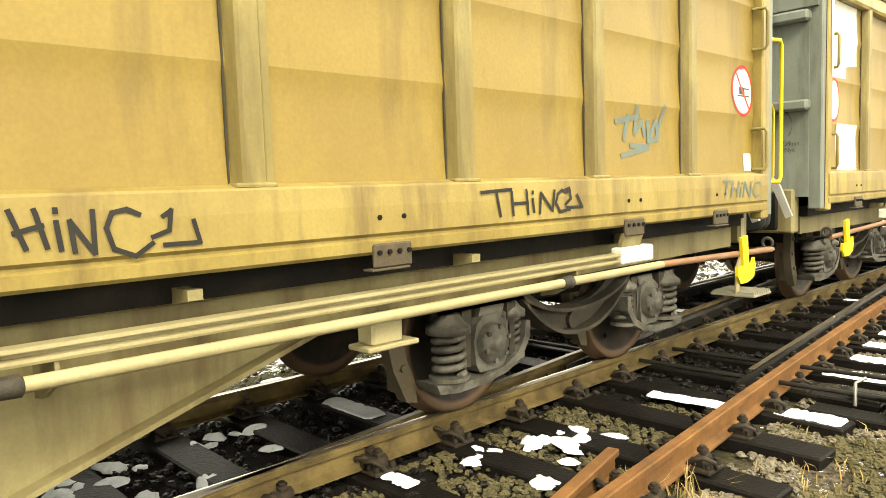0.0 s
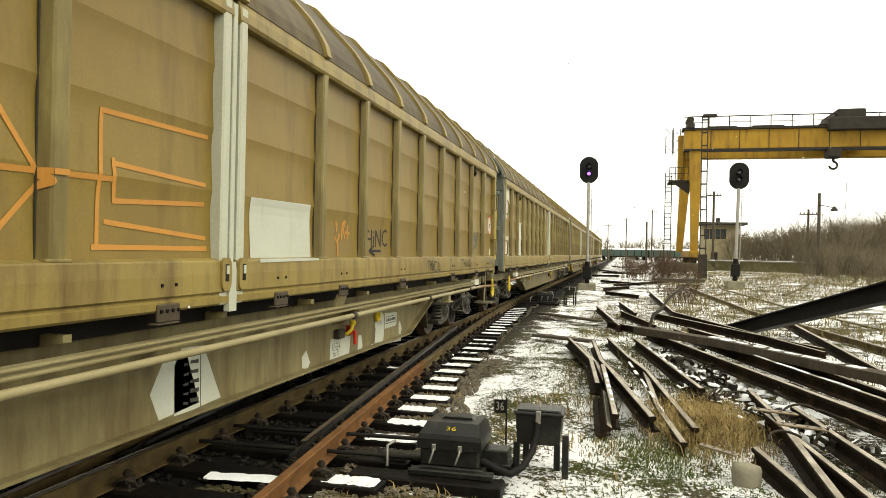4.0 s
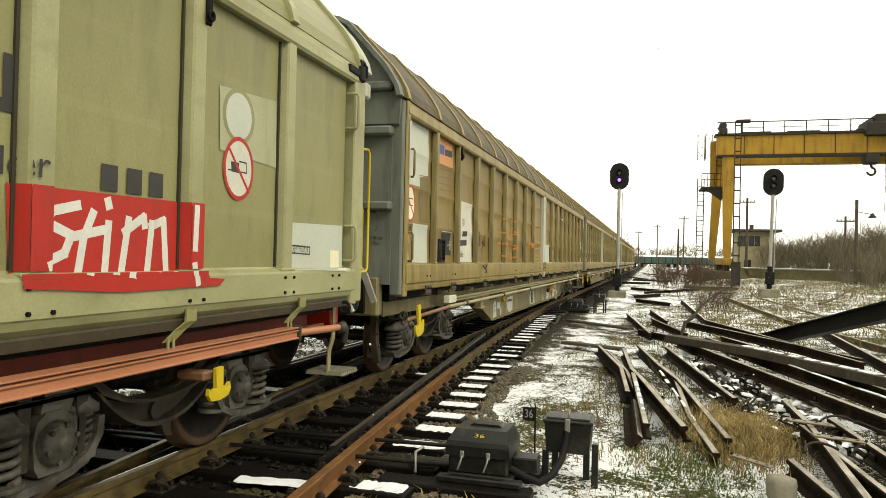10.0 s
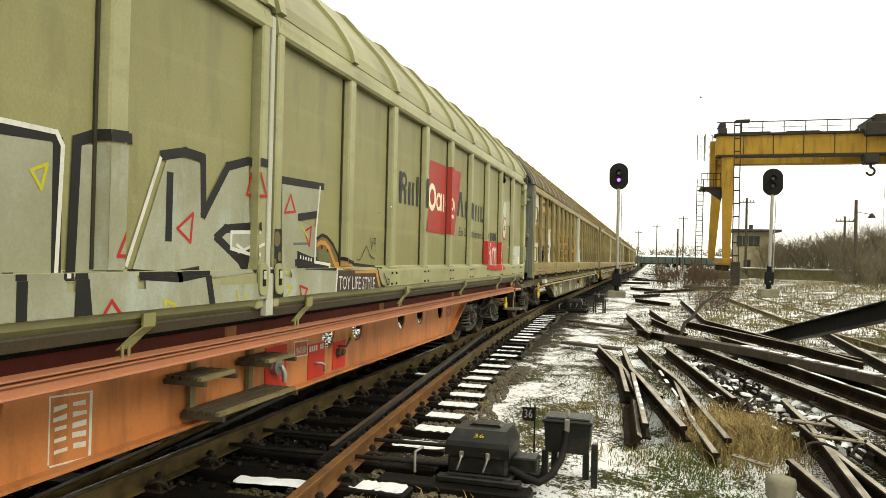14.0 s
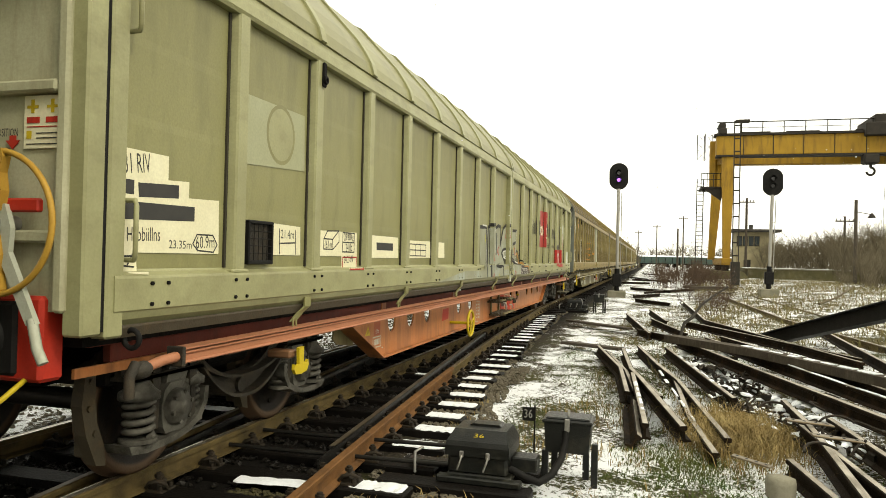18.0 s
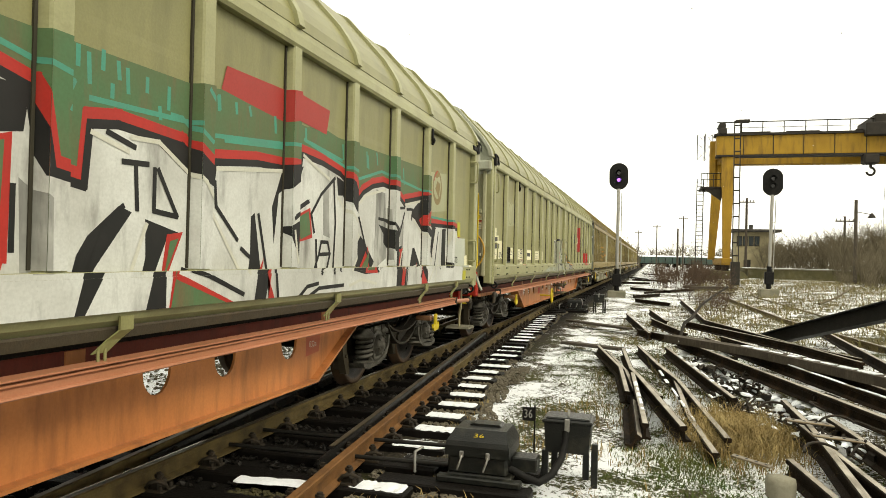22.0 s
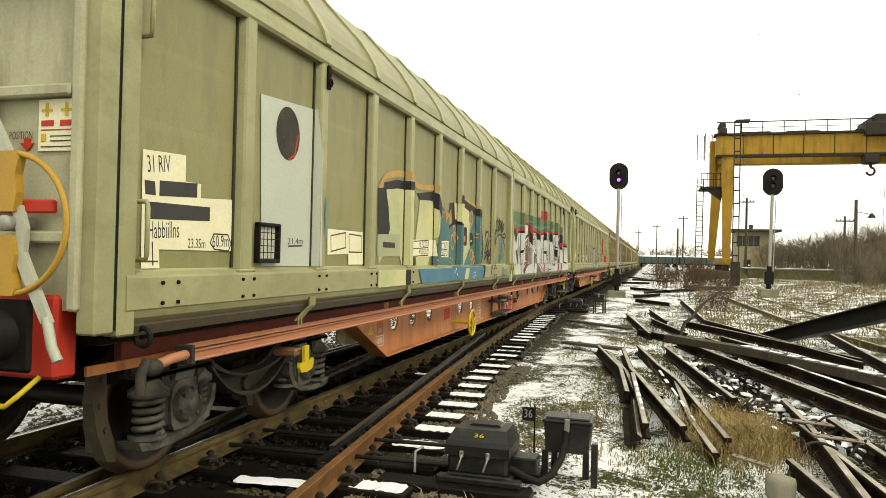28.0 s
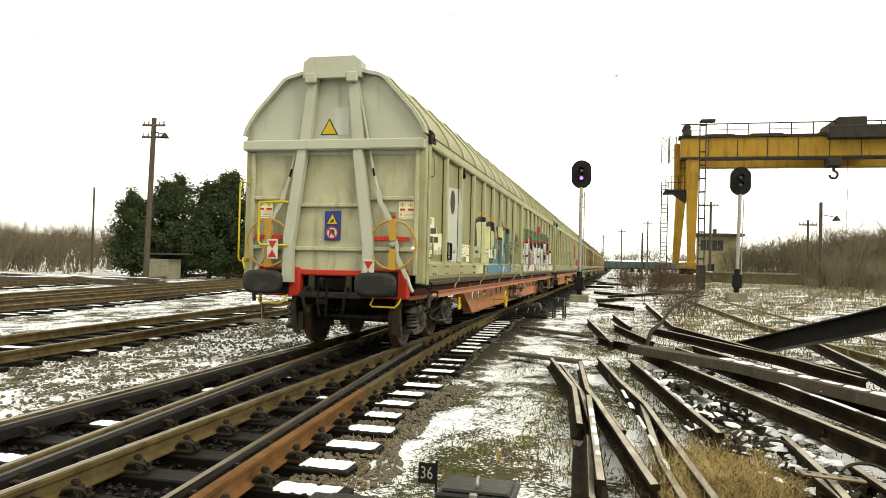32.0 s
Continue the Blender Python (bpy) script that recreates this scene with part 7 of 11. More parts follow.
fishplate(5.60, 7.40, 0.05, 14)
fishplate(5.70, 6.82, 0.05, 10)
fishplate(4.95, 6.20, -0.05, -28, 4, 0.6)
rg = random.Random(21)
for k in range(64):
    y = rg.uniform(6.6, 13.2)
    x = rg.uniform(4.85, 5.5) + max(0.0, 9.2 - y) * 0.36
    c = thing("rail_chair_scrap", "black cast rail chair tipped on the heap", "rail chair", pose(x, y, -0.14 + rg.uniform(0, 0.07), rg.uniform(-40, 40), rg.uniform(-40, 40), rg.uniform(0, 180)), "loose rail chairs",
              shape=loose_chair(rg), mat=CHAIR_IRON)
    if k % 3:
        part("snow_cover", snow_slab(-0.09, rg.uniform(0.0, 0.09), rg.uniform(0.05, 0.10), rg), SNOW, c, at=pose(0, 0, 0.019))
for k in range(190):
    y = rg.uniform(7.2, 15.0)
    x = rg.uniform(4.7, 5.75) + max(0.0, 11.5 - y) * 0.17
    thing("snow_patch", "lump of old snow between scrap rails", "snow", pose(x, y, -0.13 + rg.uniform(0, 0.06), rg.uniform(-12, 12), rg.uniform(-12, 12), rg.uniform(0, 180)), "snow lumps", shape=snow_heap(rg.uniform(0.03, 0.11), rg), mat=SNOW)
for k in range(7):
    x, y = rg.uniform(5.3, 6.4), rg.uniform(6.2, 9.4)
    a = rg.uniform(0, 3.1)
    arc = [(x + 0.16 * math.cos(a + u), y + 0.16 * math.sin(a + u), 0.03 + 0.035 * math.sin(u * 1.5)) for u in [j * 0.3 for j in range(9)]]
    thing("iron_hook", "curved rusty iron clip on the scrap heap", "iron clip", None, "loose iron clips", shape=Shape().tube(arc, 0.011, 6), mat=CHAIR_IRON)
blk = Shape().lathe([(-0.26, 0.110), (-0.10, 0.118), (-0.055, 0.108), (-0.04, 0.06), (-0.038, 0.0)], (5.12, 5.95, -0.03), "z", 5)
thing("stone_block", "pale worn stone block half sunk in grass", "stone block", shape=blk, mat=CONCRETE)

for k in range(34):
    x, y = (rg.uniform(1.0, 1.62), rg.uniform(2.95, 3.85)) if k % 2 else (rg.uniform(-0.6, 0.35), rg.uniform(1.1, 2.4))
    thing("snow_patch", "crust of snow caught on the ballast", "snow", pose(x, y, -0.185, rg.uniform(-6, 6), rg.uniform(-6, 6), rg.uniform(0, 180)), "snow lumps", shape=snow_heap(rg.uniform(0.05, 0.13), rg), mat=SNOW)
branch = thing("dead_branch", "dark dead branch sticking up from the heap", "branch")
part("limb", Shape().tube([(4.7, 14.63, 0.0), (4.80, 14.8, 0.34), (4.95, 15.1, 0.42), (5.15, 15.5, 0.66), (5.45, 16.2, 0.84), (5.75, 16.6, 1.02)], 0.038, 6, 0.018), CRANE_DARK, branch)
part("twig", Shape().tube([(5.45, 16.2, 0.9), (5.7, 16.3, 0.88), (5.9, 16.2, 0.93)], 0.014, 5, 0.006), BARK, branch)
part("twig", Shape().tube([(5.15, 15.5, 0.62), (5.1, 15.6, 0.85)], 0.012, 5, 0.006), BARK, branch)
b2 = thing("dead_branch", "pale fallen branch on the grassy slope", "branch")
part("limb", Shape().tube([(10.0, 28.6, 0.15), (10.9, 30.0, 0.35), (11.8, 31.4, 0.75)], 0.05, 6, 0.025), BARK_PALE, b2)
part("twig", Shape().tube([(10.9, 30.0, 0.35), (11.0, 30.5, 0.8)], 0.03, 5, 0.01), BARK_PALE, b2)
# rough deck and iron by the disused track
dk = thing("wooden_deck", "small weathered plank deck on the ground", "plank deck", pose(7.6, 46, -0.1))
for k in range(5):
    part("plank", Shape().box(-1.5, -0.75 + 0.3 * k, 0.0, 1.5, -0.48 + 0.3 * k, 0.22, 0.015), TIMBER, dk)


# ---------------------------------------------------------------- dry grass
def grass(name, label, mat, count, area, height, seed, keep=None, lean=0.6, width=0.004):
    rg, s = random.Random(seed), Shape()
    v, f = [], []
    while count > 0:
        x, y = rg.uniform(area[0], area[2]), rg.uniform(area[1], area[3])
        count -= 0.15
        if keep and not keep(x, y, rg):
            continue
        count -= 0.85
        z, h, a, w = ground_height(x, y) - 0.01, rg.uniform(*height), rg.uniform(0, 6.28), rg.uniform(0.7, 1.4) * width
        k = rg.uniform(0.1, lean) * h
        dx, dy, px, py = math.cos(a) * k, math.sin(a) * k, -math.sin(a) * w, math.cos(a) * w
        n = len(v)
        v += [(x - px, y - py, z), (x + px, y + py, z), (x + dx * 0.35 + px * 0.8, y + dy * 0.35 + py * 0.8, z + h * 0.6), (x + dx * 0.35 - px * 0.8, y + dy * 0.35 - py * 0.8, z + h * 0.6), (x + dx * 1.2, y + dy * 1.2, z + h * rg.uniform(0.75, 1.0))]
        f += [(n, n + 1, n + 2, n + 3), (n + 3, n + 2, n + 4)]
    s.add(v, f)
    return tagged(new(name, s.mesh(name, mat)), label, "grass", kind="stuff")


def clump(cx, cy, r):
    return lambda x, y, rg: rg.random() < math.exp(-((x - cx) ** 2 + (y - cy) ** 2 * 0.35) / (r * r))


grass("dry_grass", "tall straw-coloured dry grass tussock by scrap rails", STRAW, 15000, (4.3, 5.6, 6.0, 10.6), (0.05, 0.24), 31, clump(5.03, 7.7, 0.40), 1.4, 0.0034)
grass("dry_grass", "tufts of dry grass along the scrap heap", WEED, 9000, (3.4, 8, 9.5, 30), (0.05, 0.2), 32, lambda x, y, rg: noise.noise((x * 1.2, y * 0.6, 1)) > 0.0, 1.3, 0.005)
grass("dry_grass", "pale dry weeds on the far slope", WEED, 34000, (5.5, 16, 32, 66), (0.06, 0.30), 33, lambda x, y, rg: noise.noise((x * 0.5, y * 0.3, 5)) > -0.25 and x > 4 + y * 0.06, 2.2, 0.010)
grass("green_grass", "short winter-green grass among snow", MOSS, 22000, (2.6, 4.6, 6.2, 17), (0.012, 0.05), 34, lambda x, y, rg: noise.noise((x * 1.3, y * 0.9, 7)) > 0.02 and x > offset2(y) + 1.6, 1.8, 0.0045)
grass("dry_grass", "sparse dry grass between rails and ballast", STRAW, 1500, (1.9, 2.8, 4.2, 9), (0.03, 0.12), 35, lambda x, y, rg: x > offset2(y) + 0.95 and noise.noise((x * 1.7, y * 1.3, 8)) > 0.1, 0.9)
grass("green_grass", "fresh green tuft at the foot of the scrap rails", MOSS, 6000, (3.6, 5.4, 5.4, 7.8), (0.015, 0.06), 37, clump(4.50, 6.65, 0.36), 1.4, 0.004)
grass("dry_grass", "thin dry grass tuft at the rusty rail", STRAW, 260, (2.0, 2.7, 2.5, 3.6), (0.06, 0.2), 36, clump(2.22, 3.15, 0.2), 0.9)


# ---------------------------------------------------------------- shrubs and trees
def twigs(s, p, d, length, r, depth, rg, spread_=0.6):
    q = p + d * length
    bow = p.lerp(q, 0.5) + Vector((rg.uniform(-1, 1), rg.uniform(-1, 1), 0)) * length * 0.06
    s.tube([p, bow, q] if depth > 1 else [p, q], r, 3, r * 0.6, False, False)
    if depth == 0:
        return
    for k in range(rg.choice((2, 3, 3))):
        e = (d + Vector((rg.uniform(-1, 1), rg.uniform(-1, 1), rg.uniform(-0.2, 0.7))) * spread_).normalized()
        twigs(s, p.lerp(q, rg.uniform(0.45, 1.0)), e, length * rg.uniform(0.55, 0.8), r * 0.6, depth - 1, rg, spread_)


def bare_shape(h, stems, depth, r, seed, spread_=0.6):
    rg, s = random.Random(seed), Shape()
    for k in range(stems):
        a = rg.uniform(0, 6.28)
        d = Vector((math.cos(a) * 0.3, math.sin(a) * 0.3, 1)).normalized()
        twigs(s, Vector((rg.uniform(-0.25, 0.25) * min(stems, 4) * 0.5, rg.uniform(-0.2, 0.2), -0.1)), d, h * rg.uniform(0.3, 0.42), r, depth, rg, spread_)
    return s


def bush_kind(mat, h, stems, depth, r, seed, spread_=0.6):
    return bare_shape(h, stems, depth, r, seed, spread_).mesh("bare_shrub", mat)


BUSHES = [bush_kind(BARK_PALE, 4.5, 13, 3, 0.03, s, 0.7) for s in (1, 2, 3)]
BUSHES_DARK = [bush_kind(BARK, 4.5, 8, 3, 0.035, s, 0.7) for s in (4, 5, 6)]
BRAMBLE = [bush_kind(BARK_RED, 2.2, 12, 3, 0.014, s, 0.8) for s in (7, 8)]
rg = random.Random(77)


def put_bush(me, x, y, z, k, label, kind_="bare shrub"):
    ob = new("bare_shrub", me)
    ob.matrix_basis = pose(x, y, z, 0, 0, rg.uniform(0, 360)) @ Matrix.Diagonal((k, k, k * rg.uniform(0.85, 1.15), 1))
    tagged(ob, label, kind_, "bare shrubs")


def thicket(name, label, mat, spots):
    """Far brush that nobody could count, joined into one sheet of stems."""
    v, f = [], []
    for me, x, y, z, k in spots:
        m = pose(x, y, z, 0, 0, rg.uniform(0, 360)) @ Matrix.Diagonal((k * 1.3, k * 1.3, k * rg.uniform(1.1, 1.55), 1))
        n = len(v)
        v += [tuple(m @ p.co) for p in me.vertices]
        f += [tuple(i + n for i in p.vertices) for p in me.polygons]
    tagged(new(name, Shape().add(v, f).mesh(name, mat)), label, "brush", kind="stuff")


spots = []
for k in range(330):
    u = rg.random()
    y = rg.uniform(56, 88)
    x = 16.5 + u * 32 + (y - 58) * 0.1
    if x < 22.5 and y > 70 or x < 18.5 and y < 68:
        continue
    spots.append((rg.choice(BUSHES), x, y, 1.0 if y > 66 else 0.2, rg.uniform(0.5, 1.2) * (0.75 + 0.55 * u)))
spots += [(rg.choice(BUSHES), rg.uniform(19, 48), rg.uniform(92, 125), 0.3, rg.uniform(0.8, 1.4)) for k in range(80)]
thicket("brush_thicket", "dense leafless brush behind the loading platform", BARK_PALE, spots)
thicket("brush_thicket", "low leafless brush on the grassy slope", BARK_PALE, [(rg.choice(BUSHES), rg.uniform(16, 36), rg.uniform(38, 58), 0.1, rg.uniform(0.25, 0.55)) for k in range(70)])
# pale bark on the dark bush shapes here stands in for distance haze
thicket("brush_thicket", "leafless trees along the horizon", BARK_PALE, [(rg.choice(BUSHES_DARK), rg.uniform(-8, 75), rg.uniform(190, 320), 0, rg.uniform(0.9, 1.9)) for k in range(70)])
for k in range(34):
    put_bush(rg.choice(BRAMBLE), rg.uniform(4.6, 8.6), rg.uniform(44, 70), -0.2, rg.uniform(0.7, 1.3), "reddish bramble thicket beside the track")
for k in range(5):
    put_bush(rg.choice(BRAMBLE), rg.uniform(5.6, 6.8), rg.uniform(24, 37), -0.2, rg.uniform(0.3, 0.8), "thin reddish sapling by the scrap")
for k in range(24):
    put_bush(rg.choice(BUSHES_DARK), 24 + rg.random() * 22, rg.uniform(58, 70), 0.3, rg.uniform(1.0, 1.7), "tall leafless sapling behind the platform", "bare tree")
spots = []
for k in range(170):
    y = rg.uniform(50, 85)
    x = -14 - rg.uniform(0.45, 1.25) * y
    if abs(x + 25) < 8 and y < 60:
        continue
    spots.append((rg.choice(BUSHES), x, y, -0.1, rg.uniform(0.4, 1.0)))
spots += [(rg.choice(BUSHES + BUSHES_DARK), -20 - rg.uniform(0.35, 1.3) * y, y, -0.1, rg.uniform(0.8, 1.7)) for y in [rg.uniform(80, 130) for k in range(150)]]
thicket("brush_thicket", "dense leafless brush beyond the yard tracks", BARK_PALE, spots)
for k in range(26):
    y = rg.uniform(48, 66)
    put_bush(rg.choice(BUSHES_DARK), -16 - rg.uniform(0.5, 1.1) * y, y, -0.1, rg.uniform(0.9, 1.5), "leafless trackside tree beyond the yard", "bare tree")
for k in range(22):
    put_bush(rg.choice(BUSHES_DARK), rg.uniform(-130, -30), rg.uniform(95, 150), -0.1, rg.uniform(1.0, 1.9), "distant leafless tree beyond the yard", "bare tree")


def conifer(x, y, h, r, seed):
    """A dense dark evergreen: trunk, limbs and a ragged crown of small leaf clumps."""
    rg2 = random.Random(seed)
    t = thing("evergreen_tree", "dark dense evergreen tree with ragged crown", "evergreen tree", pose(x, y, -0.2), "evergreens")
    tr = Shape().tube([(0, 0, 0), (0.05, 0.0, h * 0.5), (0.0, 0.05, h * 0.95)], 0.18, 8, 0.03)
    part("trunk", tr, BARK, t)
    lb = Shape()
    v, f = [], []
    for k in range(70):
        z = h * rg2.uniform(0.05, 0.94)
        reach = r * (1.0 - (z / h) ** 2.2) * rg2.uniform(0.6, 1.12) + 0.12
        a = rg2.uniform(0, 6.28)
        tip = Vector((math.cos(a) * reach, math.sin(a) * reach, z + reach * 0.35))
        lb.tube([(0, 0, z), tip], 0.03, 4, 0.008)
        for j in range(190):
            c = Vector((0, 0, z)).lerp(tip, rg2.uniform(0.2, 1.05)) + Vector((rg2.gauss(0, 0.2), rg2.gauss(0, 0.2), rg2.gauss(0, 0.25)))
            u = Vector((rg2.uniform(-1, 1), rg2.uniform(-1, 1), rg2.uniform(-0.2, 1))).normalized() * rg2.uniform(0.12, 0.26)
            w = u.orthogonal().normalized() * rg2.uniform(0.04, 0.09)
            n = len(v)
            v += [c - w * 0.4, c + u * 0.5 + w, c + u, c + u * 0.5 - w]
            f += [(n, n + 1, n + 2, n + 3)]
    part("branchwork", lb, BARK, t)
    part("crown", Shape().add(v, f).mesh("crown", NEEDLE), NEEDLE, t)


for k, (x, y, h, r) in enumerate(((-31.0, 49, 6.5, 1.8), (-29.2, 50, 7.4, 2.0), (-27.6, 50, 7.7, 2.1), (-25.8, 51, 7.3, 2.2), (-24.2, 51, 8.2, 2.1), (-22.6, 52, 7.2, 2.3), (-21.2, 51, 8.8, 1.9), (-19.4, 53, 7.2, 2.3))):
    conifer(x, y, h, r, 50 + k)
lw = thing("low_building", "low pale building with white columns behind evergreens", "building", pose(-18.6, 56, -0.2))
part("wall", Shape().box(-9.5, 0, 0, 1.0, 5, 2.6), PLASTER, lw)
for k in range(6):
    part("column", Shape().box(-4.0 + 0.8 * k, -1.3, 0, -3.7 + 0.8 * k, -1.0, 2.3, 0.02), WHITE, lw)
part("roof", Shape().prism([(-9.8, 2.6), (1.3, 2.6), (1.3, 2.8), (-9.8, 2.8)], -1.5, 5.3), ROOFING, lw)
for k in range(3):
    part("window", Shape().box(-3.4 + 1.5 * k, -0.05, 0.9, -2.6 + 1.5 * k, 0.02, 2.0, 0.02), GLASS_DARK, lw)
pw = thing("concrete_shed", "small pale concrete shed by the pole", "shed", pose(-27.2, 46.5, -0.2))
part("wall", Shape().box(-0.9, 0, 0, 0.9, 1.6, 1.4, 0.03), CONCRETE, pw)
part("roof", Shape().box(-1.35, -0.15, 1.7, 1.55, 2.15, 1.82, 0.02), ROOFING, pw)
for k in range(24):
    x, y = rg.uniform(-39, -22), rg.uniform(35, 41)
    st = thing("sleeper_stack", "dark old sleepers piled with snow", "sleeper stack", pose(x, y, -0.2, 0, 0, rg.uniform(-25, 25)), "sleeper stacks")
    for j in range(4):
        part("sleeper", Shape().box(-1.3 + rg.uniform(-0.1, 0.1), -0.5 + 0.26 * (j % 3), 0.15 * (j // 3), 1.3, -0.28 + 0.26 * (j % 3), 0.15 * (j // 3) + 0.14, 0.01), TIMBER, st)
    part("snow_cover", snow_slab(-1.2, 1.0, 0.4, rg), SNOW, st, at=pose(0, -0.1, 0.3))


# ---------------------------------------------------------------- light snowfall
rf, fl = random.Random(404), Shape()
for k in range(1500):
    x, y, z = rf.uniform(-5, 12), rf.uniform(3.2, 26), rf.uniform(-0.3, 37)
    r = rf.uniform(0.004, 0.0095)
    fl.add([(x + r, y, z), (x - r, y, z), (x, y + r, z), (x, y - r, z), (x, y, z + r), (x, y, z - r)], [(0, 2, 4), (2, 1, 4), (1, 3, 4), (3, 0, 4), (2, 0, 5), (1, 2, 5), (3, 1, 5), (0, 3, 5)])
flakes = tagged(new("snowflakes", fl.mesh("snowflakes", SNOW)), "sparse small snowflakes drifting down over the yard", "snowflakes", kind="stuff")


# ---------------------------------------------------------------- the train
SPEED, PITCH = 2.344, 23.35
olive = make_wagon("olive")
brown = make_wagon("brown")
olive2, brown2 = copy_thing(olive, Matrix()), copy_thing(brown, Matrix())
train = [(olive, 0), (olive2, 1), (brown, 2), (brown2, 3)]
for k in range(4, 7):
    train.append((copy_thing(brown, Matrix()), k))
BROWNS = [brown, brown2]
LABELS = ["last olive-green sliding-wall wagon with silver and blue graffiti", "olive-green sliding-wall wagon with red logo panel and graffiti",
          "weathered brown sliding-wall wagon with orange arrow graffiti", "weathered brown sliding-wall wagon with white primer patches"]
for w, k in train:
    tagged(w, LABELS[k] if k < 4 else "weathered brown sliding-wall freight wagon far ahead", "freight wagon", "wagons of the train")


def girder_paint(w, name, polys, mat, lift=0.0, label=""):
    """Paint on the side girder under the channel."""
    s = Shape()
    for q in polys:
        s.add([(1.1905 + lift, a, b) for a, b in q], [tuple(range(len(q)))])
    return part(name, s.mesh(name, mat), mat, w, label)


def lamp_grille(w, y0, z0, y1, z1, back):
    """A wire-guarded label holder."""
    g = part("label_holder", Shape().box(1.40, y0, z0, 1.415, y1, z1, 0.004), back, w, "wire-guarded label holder")
    fr = Shape().box(1.405, y0 - 0.02, z0 - 0.02, 1.45, y0, z1 + 0.02, 0.006).box(1.405, y1, z0 - 0.02, 1.45, y1 + 0.02, z1 + 0.02, 0.006).box(1.405, y0 - 0.02, z0 - 0.03, 1.45, y1 + 0.02, z0, 0.006).box(1.405, y0 - 0.02, z1, 1.45, y1 + 0.02, z1 + 0.025, 0.006)
    part("frame", fr, BLACK, g)
    wires = Shape()
    for k in range(1, 5):
        y = y0 + (y1 - y0) * k / 5
        wires.tube([(1.44, y, z0), (1.44, y, z1)], 0.0032, 4)
    for k in range(1, 5):
        z = z0 + (z1 - z0) * k / 5
        wires.tube([(1.44, y0, z), (1.44, y1, z)], 0.0032, 4)
    part("wire_grid", wires, BLACK, g)


lamp_grille(brown, -9.55, 1.48, -9.27, 1.74, BOGIE)
lamp_grille(olive2, -9.60, 1.47, -9.30, 1.73, BOGIE)
lamp_grille(olive, -9.55, 1.48, -9.28, 1.72, WHITE)

# markings and tags on the brown wagon
painted(brown, "spray_tag", [q for l in ([(5.27, 1.37), (5.37, 1.385)], [(5.31, 1.375), (5.34, 1.27)], [(5.40, 1.38), (5.44, 1.26)], [(5.47, 1.38), (5.50, 1.26)], [(5.41, 1.31), (5.49, 1.33)], [(5.53, 1.34), (5.54, 1.25)], [(5.53, 1.38), (5.53, 1.37)], [(5.58, 1.24), (5.57, 1.34), (5.64, 1.23), (5.64, 1.37)], [(5.79, 1.35), (5.75, 1.37), (5.70, 1.36), (5.68, 1.31), (5.70, 1.24), (5.77, 1.21), (5.83, 1.25)], [(5.83, 1.27), (5.89, 1.29), (5.90, 1.36), (5.87, 1.34)], [(5.87, 1.24), (6.00, 1.24), (5.98, 1.32)],) for q in stroke(l, 0.017)], SPRAY_BLACK, 0.002, "black hand-sprayed tag THiNC")
painted(brown, "spray_tag", [q for l in ([(7.48, 1.375), (7.71, 1.385)], [(7.59, 1.38), (7.62, 1.25)], [(7.71, 1.37), (7.72, 1.25)], [(7.83, 1.38), (7.84, 1.25)], [(7.72, 1.31), (7.84, 1.31)], [(7.88, 1.33), (7.89, 1.26)], [(7.88, 1.37), (7.88, 1.36)], [(7.94, 1.25), (7.95, 1.36), (8.05, 1.26), (8.07, 1.37)], [(8.19, 1.36), (8.14, 1.37), (8.10, 1.35), (8.08, 1.30), (8.12, 1.25), (8.21, 1.26)], [(8.17, 1.37), (8.21, 1.38), (8.22, 1.32), (8.17, 1.29)], [(8.18, 1.27), (8.33, 1.27), (8.28, 1.34)],) for q in stroke(l, 0.018)], SPRAY_BLACK, 0.002)
painted(brown, "prohibition_sign", [circle(10.66, 2.10, 0.19, 28, 0.205)], SPRAY_RED, 0.001, "round prohibition sign with red rim")
painted(brown, "prohibition_sign", [circle(10.66, 2.10, 0.165, 28, 0.18)], WHITE, 0.0016)
painted(brown, "prohibition_sign", [q for l in ([(10.56, 2.23), (10.76, 1.97)],) for q in stroke(l, 0.022)], SPRAY_RED, 0.003)
painted(brown, "prohibition_sign", [[(10.60, 2.13), (10.70, 2.13), (10.70, 2.07), (10.60, 2.07)]], INK, 0.0023)
painted(brown, "prohibition_sign", [q for l in ([(10.70, 2.12), (10.78, 2.12)], [(10.57, 2.06), (10.78, 2.06)],) for q in stroke(l, 0.012)], INK, 0.0023)
painted(brown, "instruction_label", [rect(10.68, 1.46, 10.81, 1.60)], CREAM, 0.001)
painted(brown, "spray_tag", text_polys("THiNC", 10.45, 1.31, 0.130, 0.2, 1.20, -0.036), SPRAY_BLUEGREY, 0.002)
painted(brown, "spray_tag", [q for l in ([(8.84, 1.79), (9.11, 1.83)], [(8.98, 1.83), (8.93, 1.68)], [(9.08, 1.89), (9.06, 1.72), (9.15, 1.8), (9.18, 1.71)], [(9.22, 1.8), (9.23, 1.69), (9.33, 1.81), (9.35, 1.68)], [(9.43, 1.91), (9.33, 1.69), (9.22, 1.67)], [(8.9, 1.57), (9.22, 1.63), (9.01, 1.64)],) for q in stroke(l, 0.035)], SPRAY_BLUEGREY, 0.002, "blue-grey looping spray tag")
painted(brown, "spray_tag", text_polys("THiNC", 3.24, 1.64, 0.210, 0.1, 1.03, 0.038), SPRAY_BLACK, 0.002, "dark spray tag with arrow")
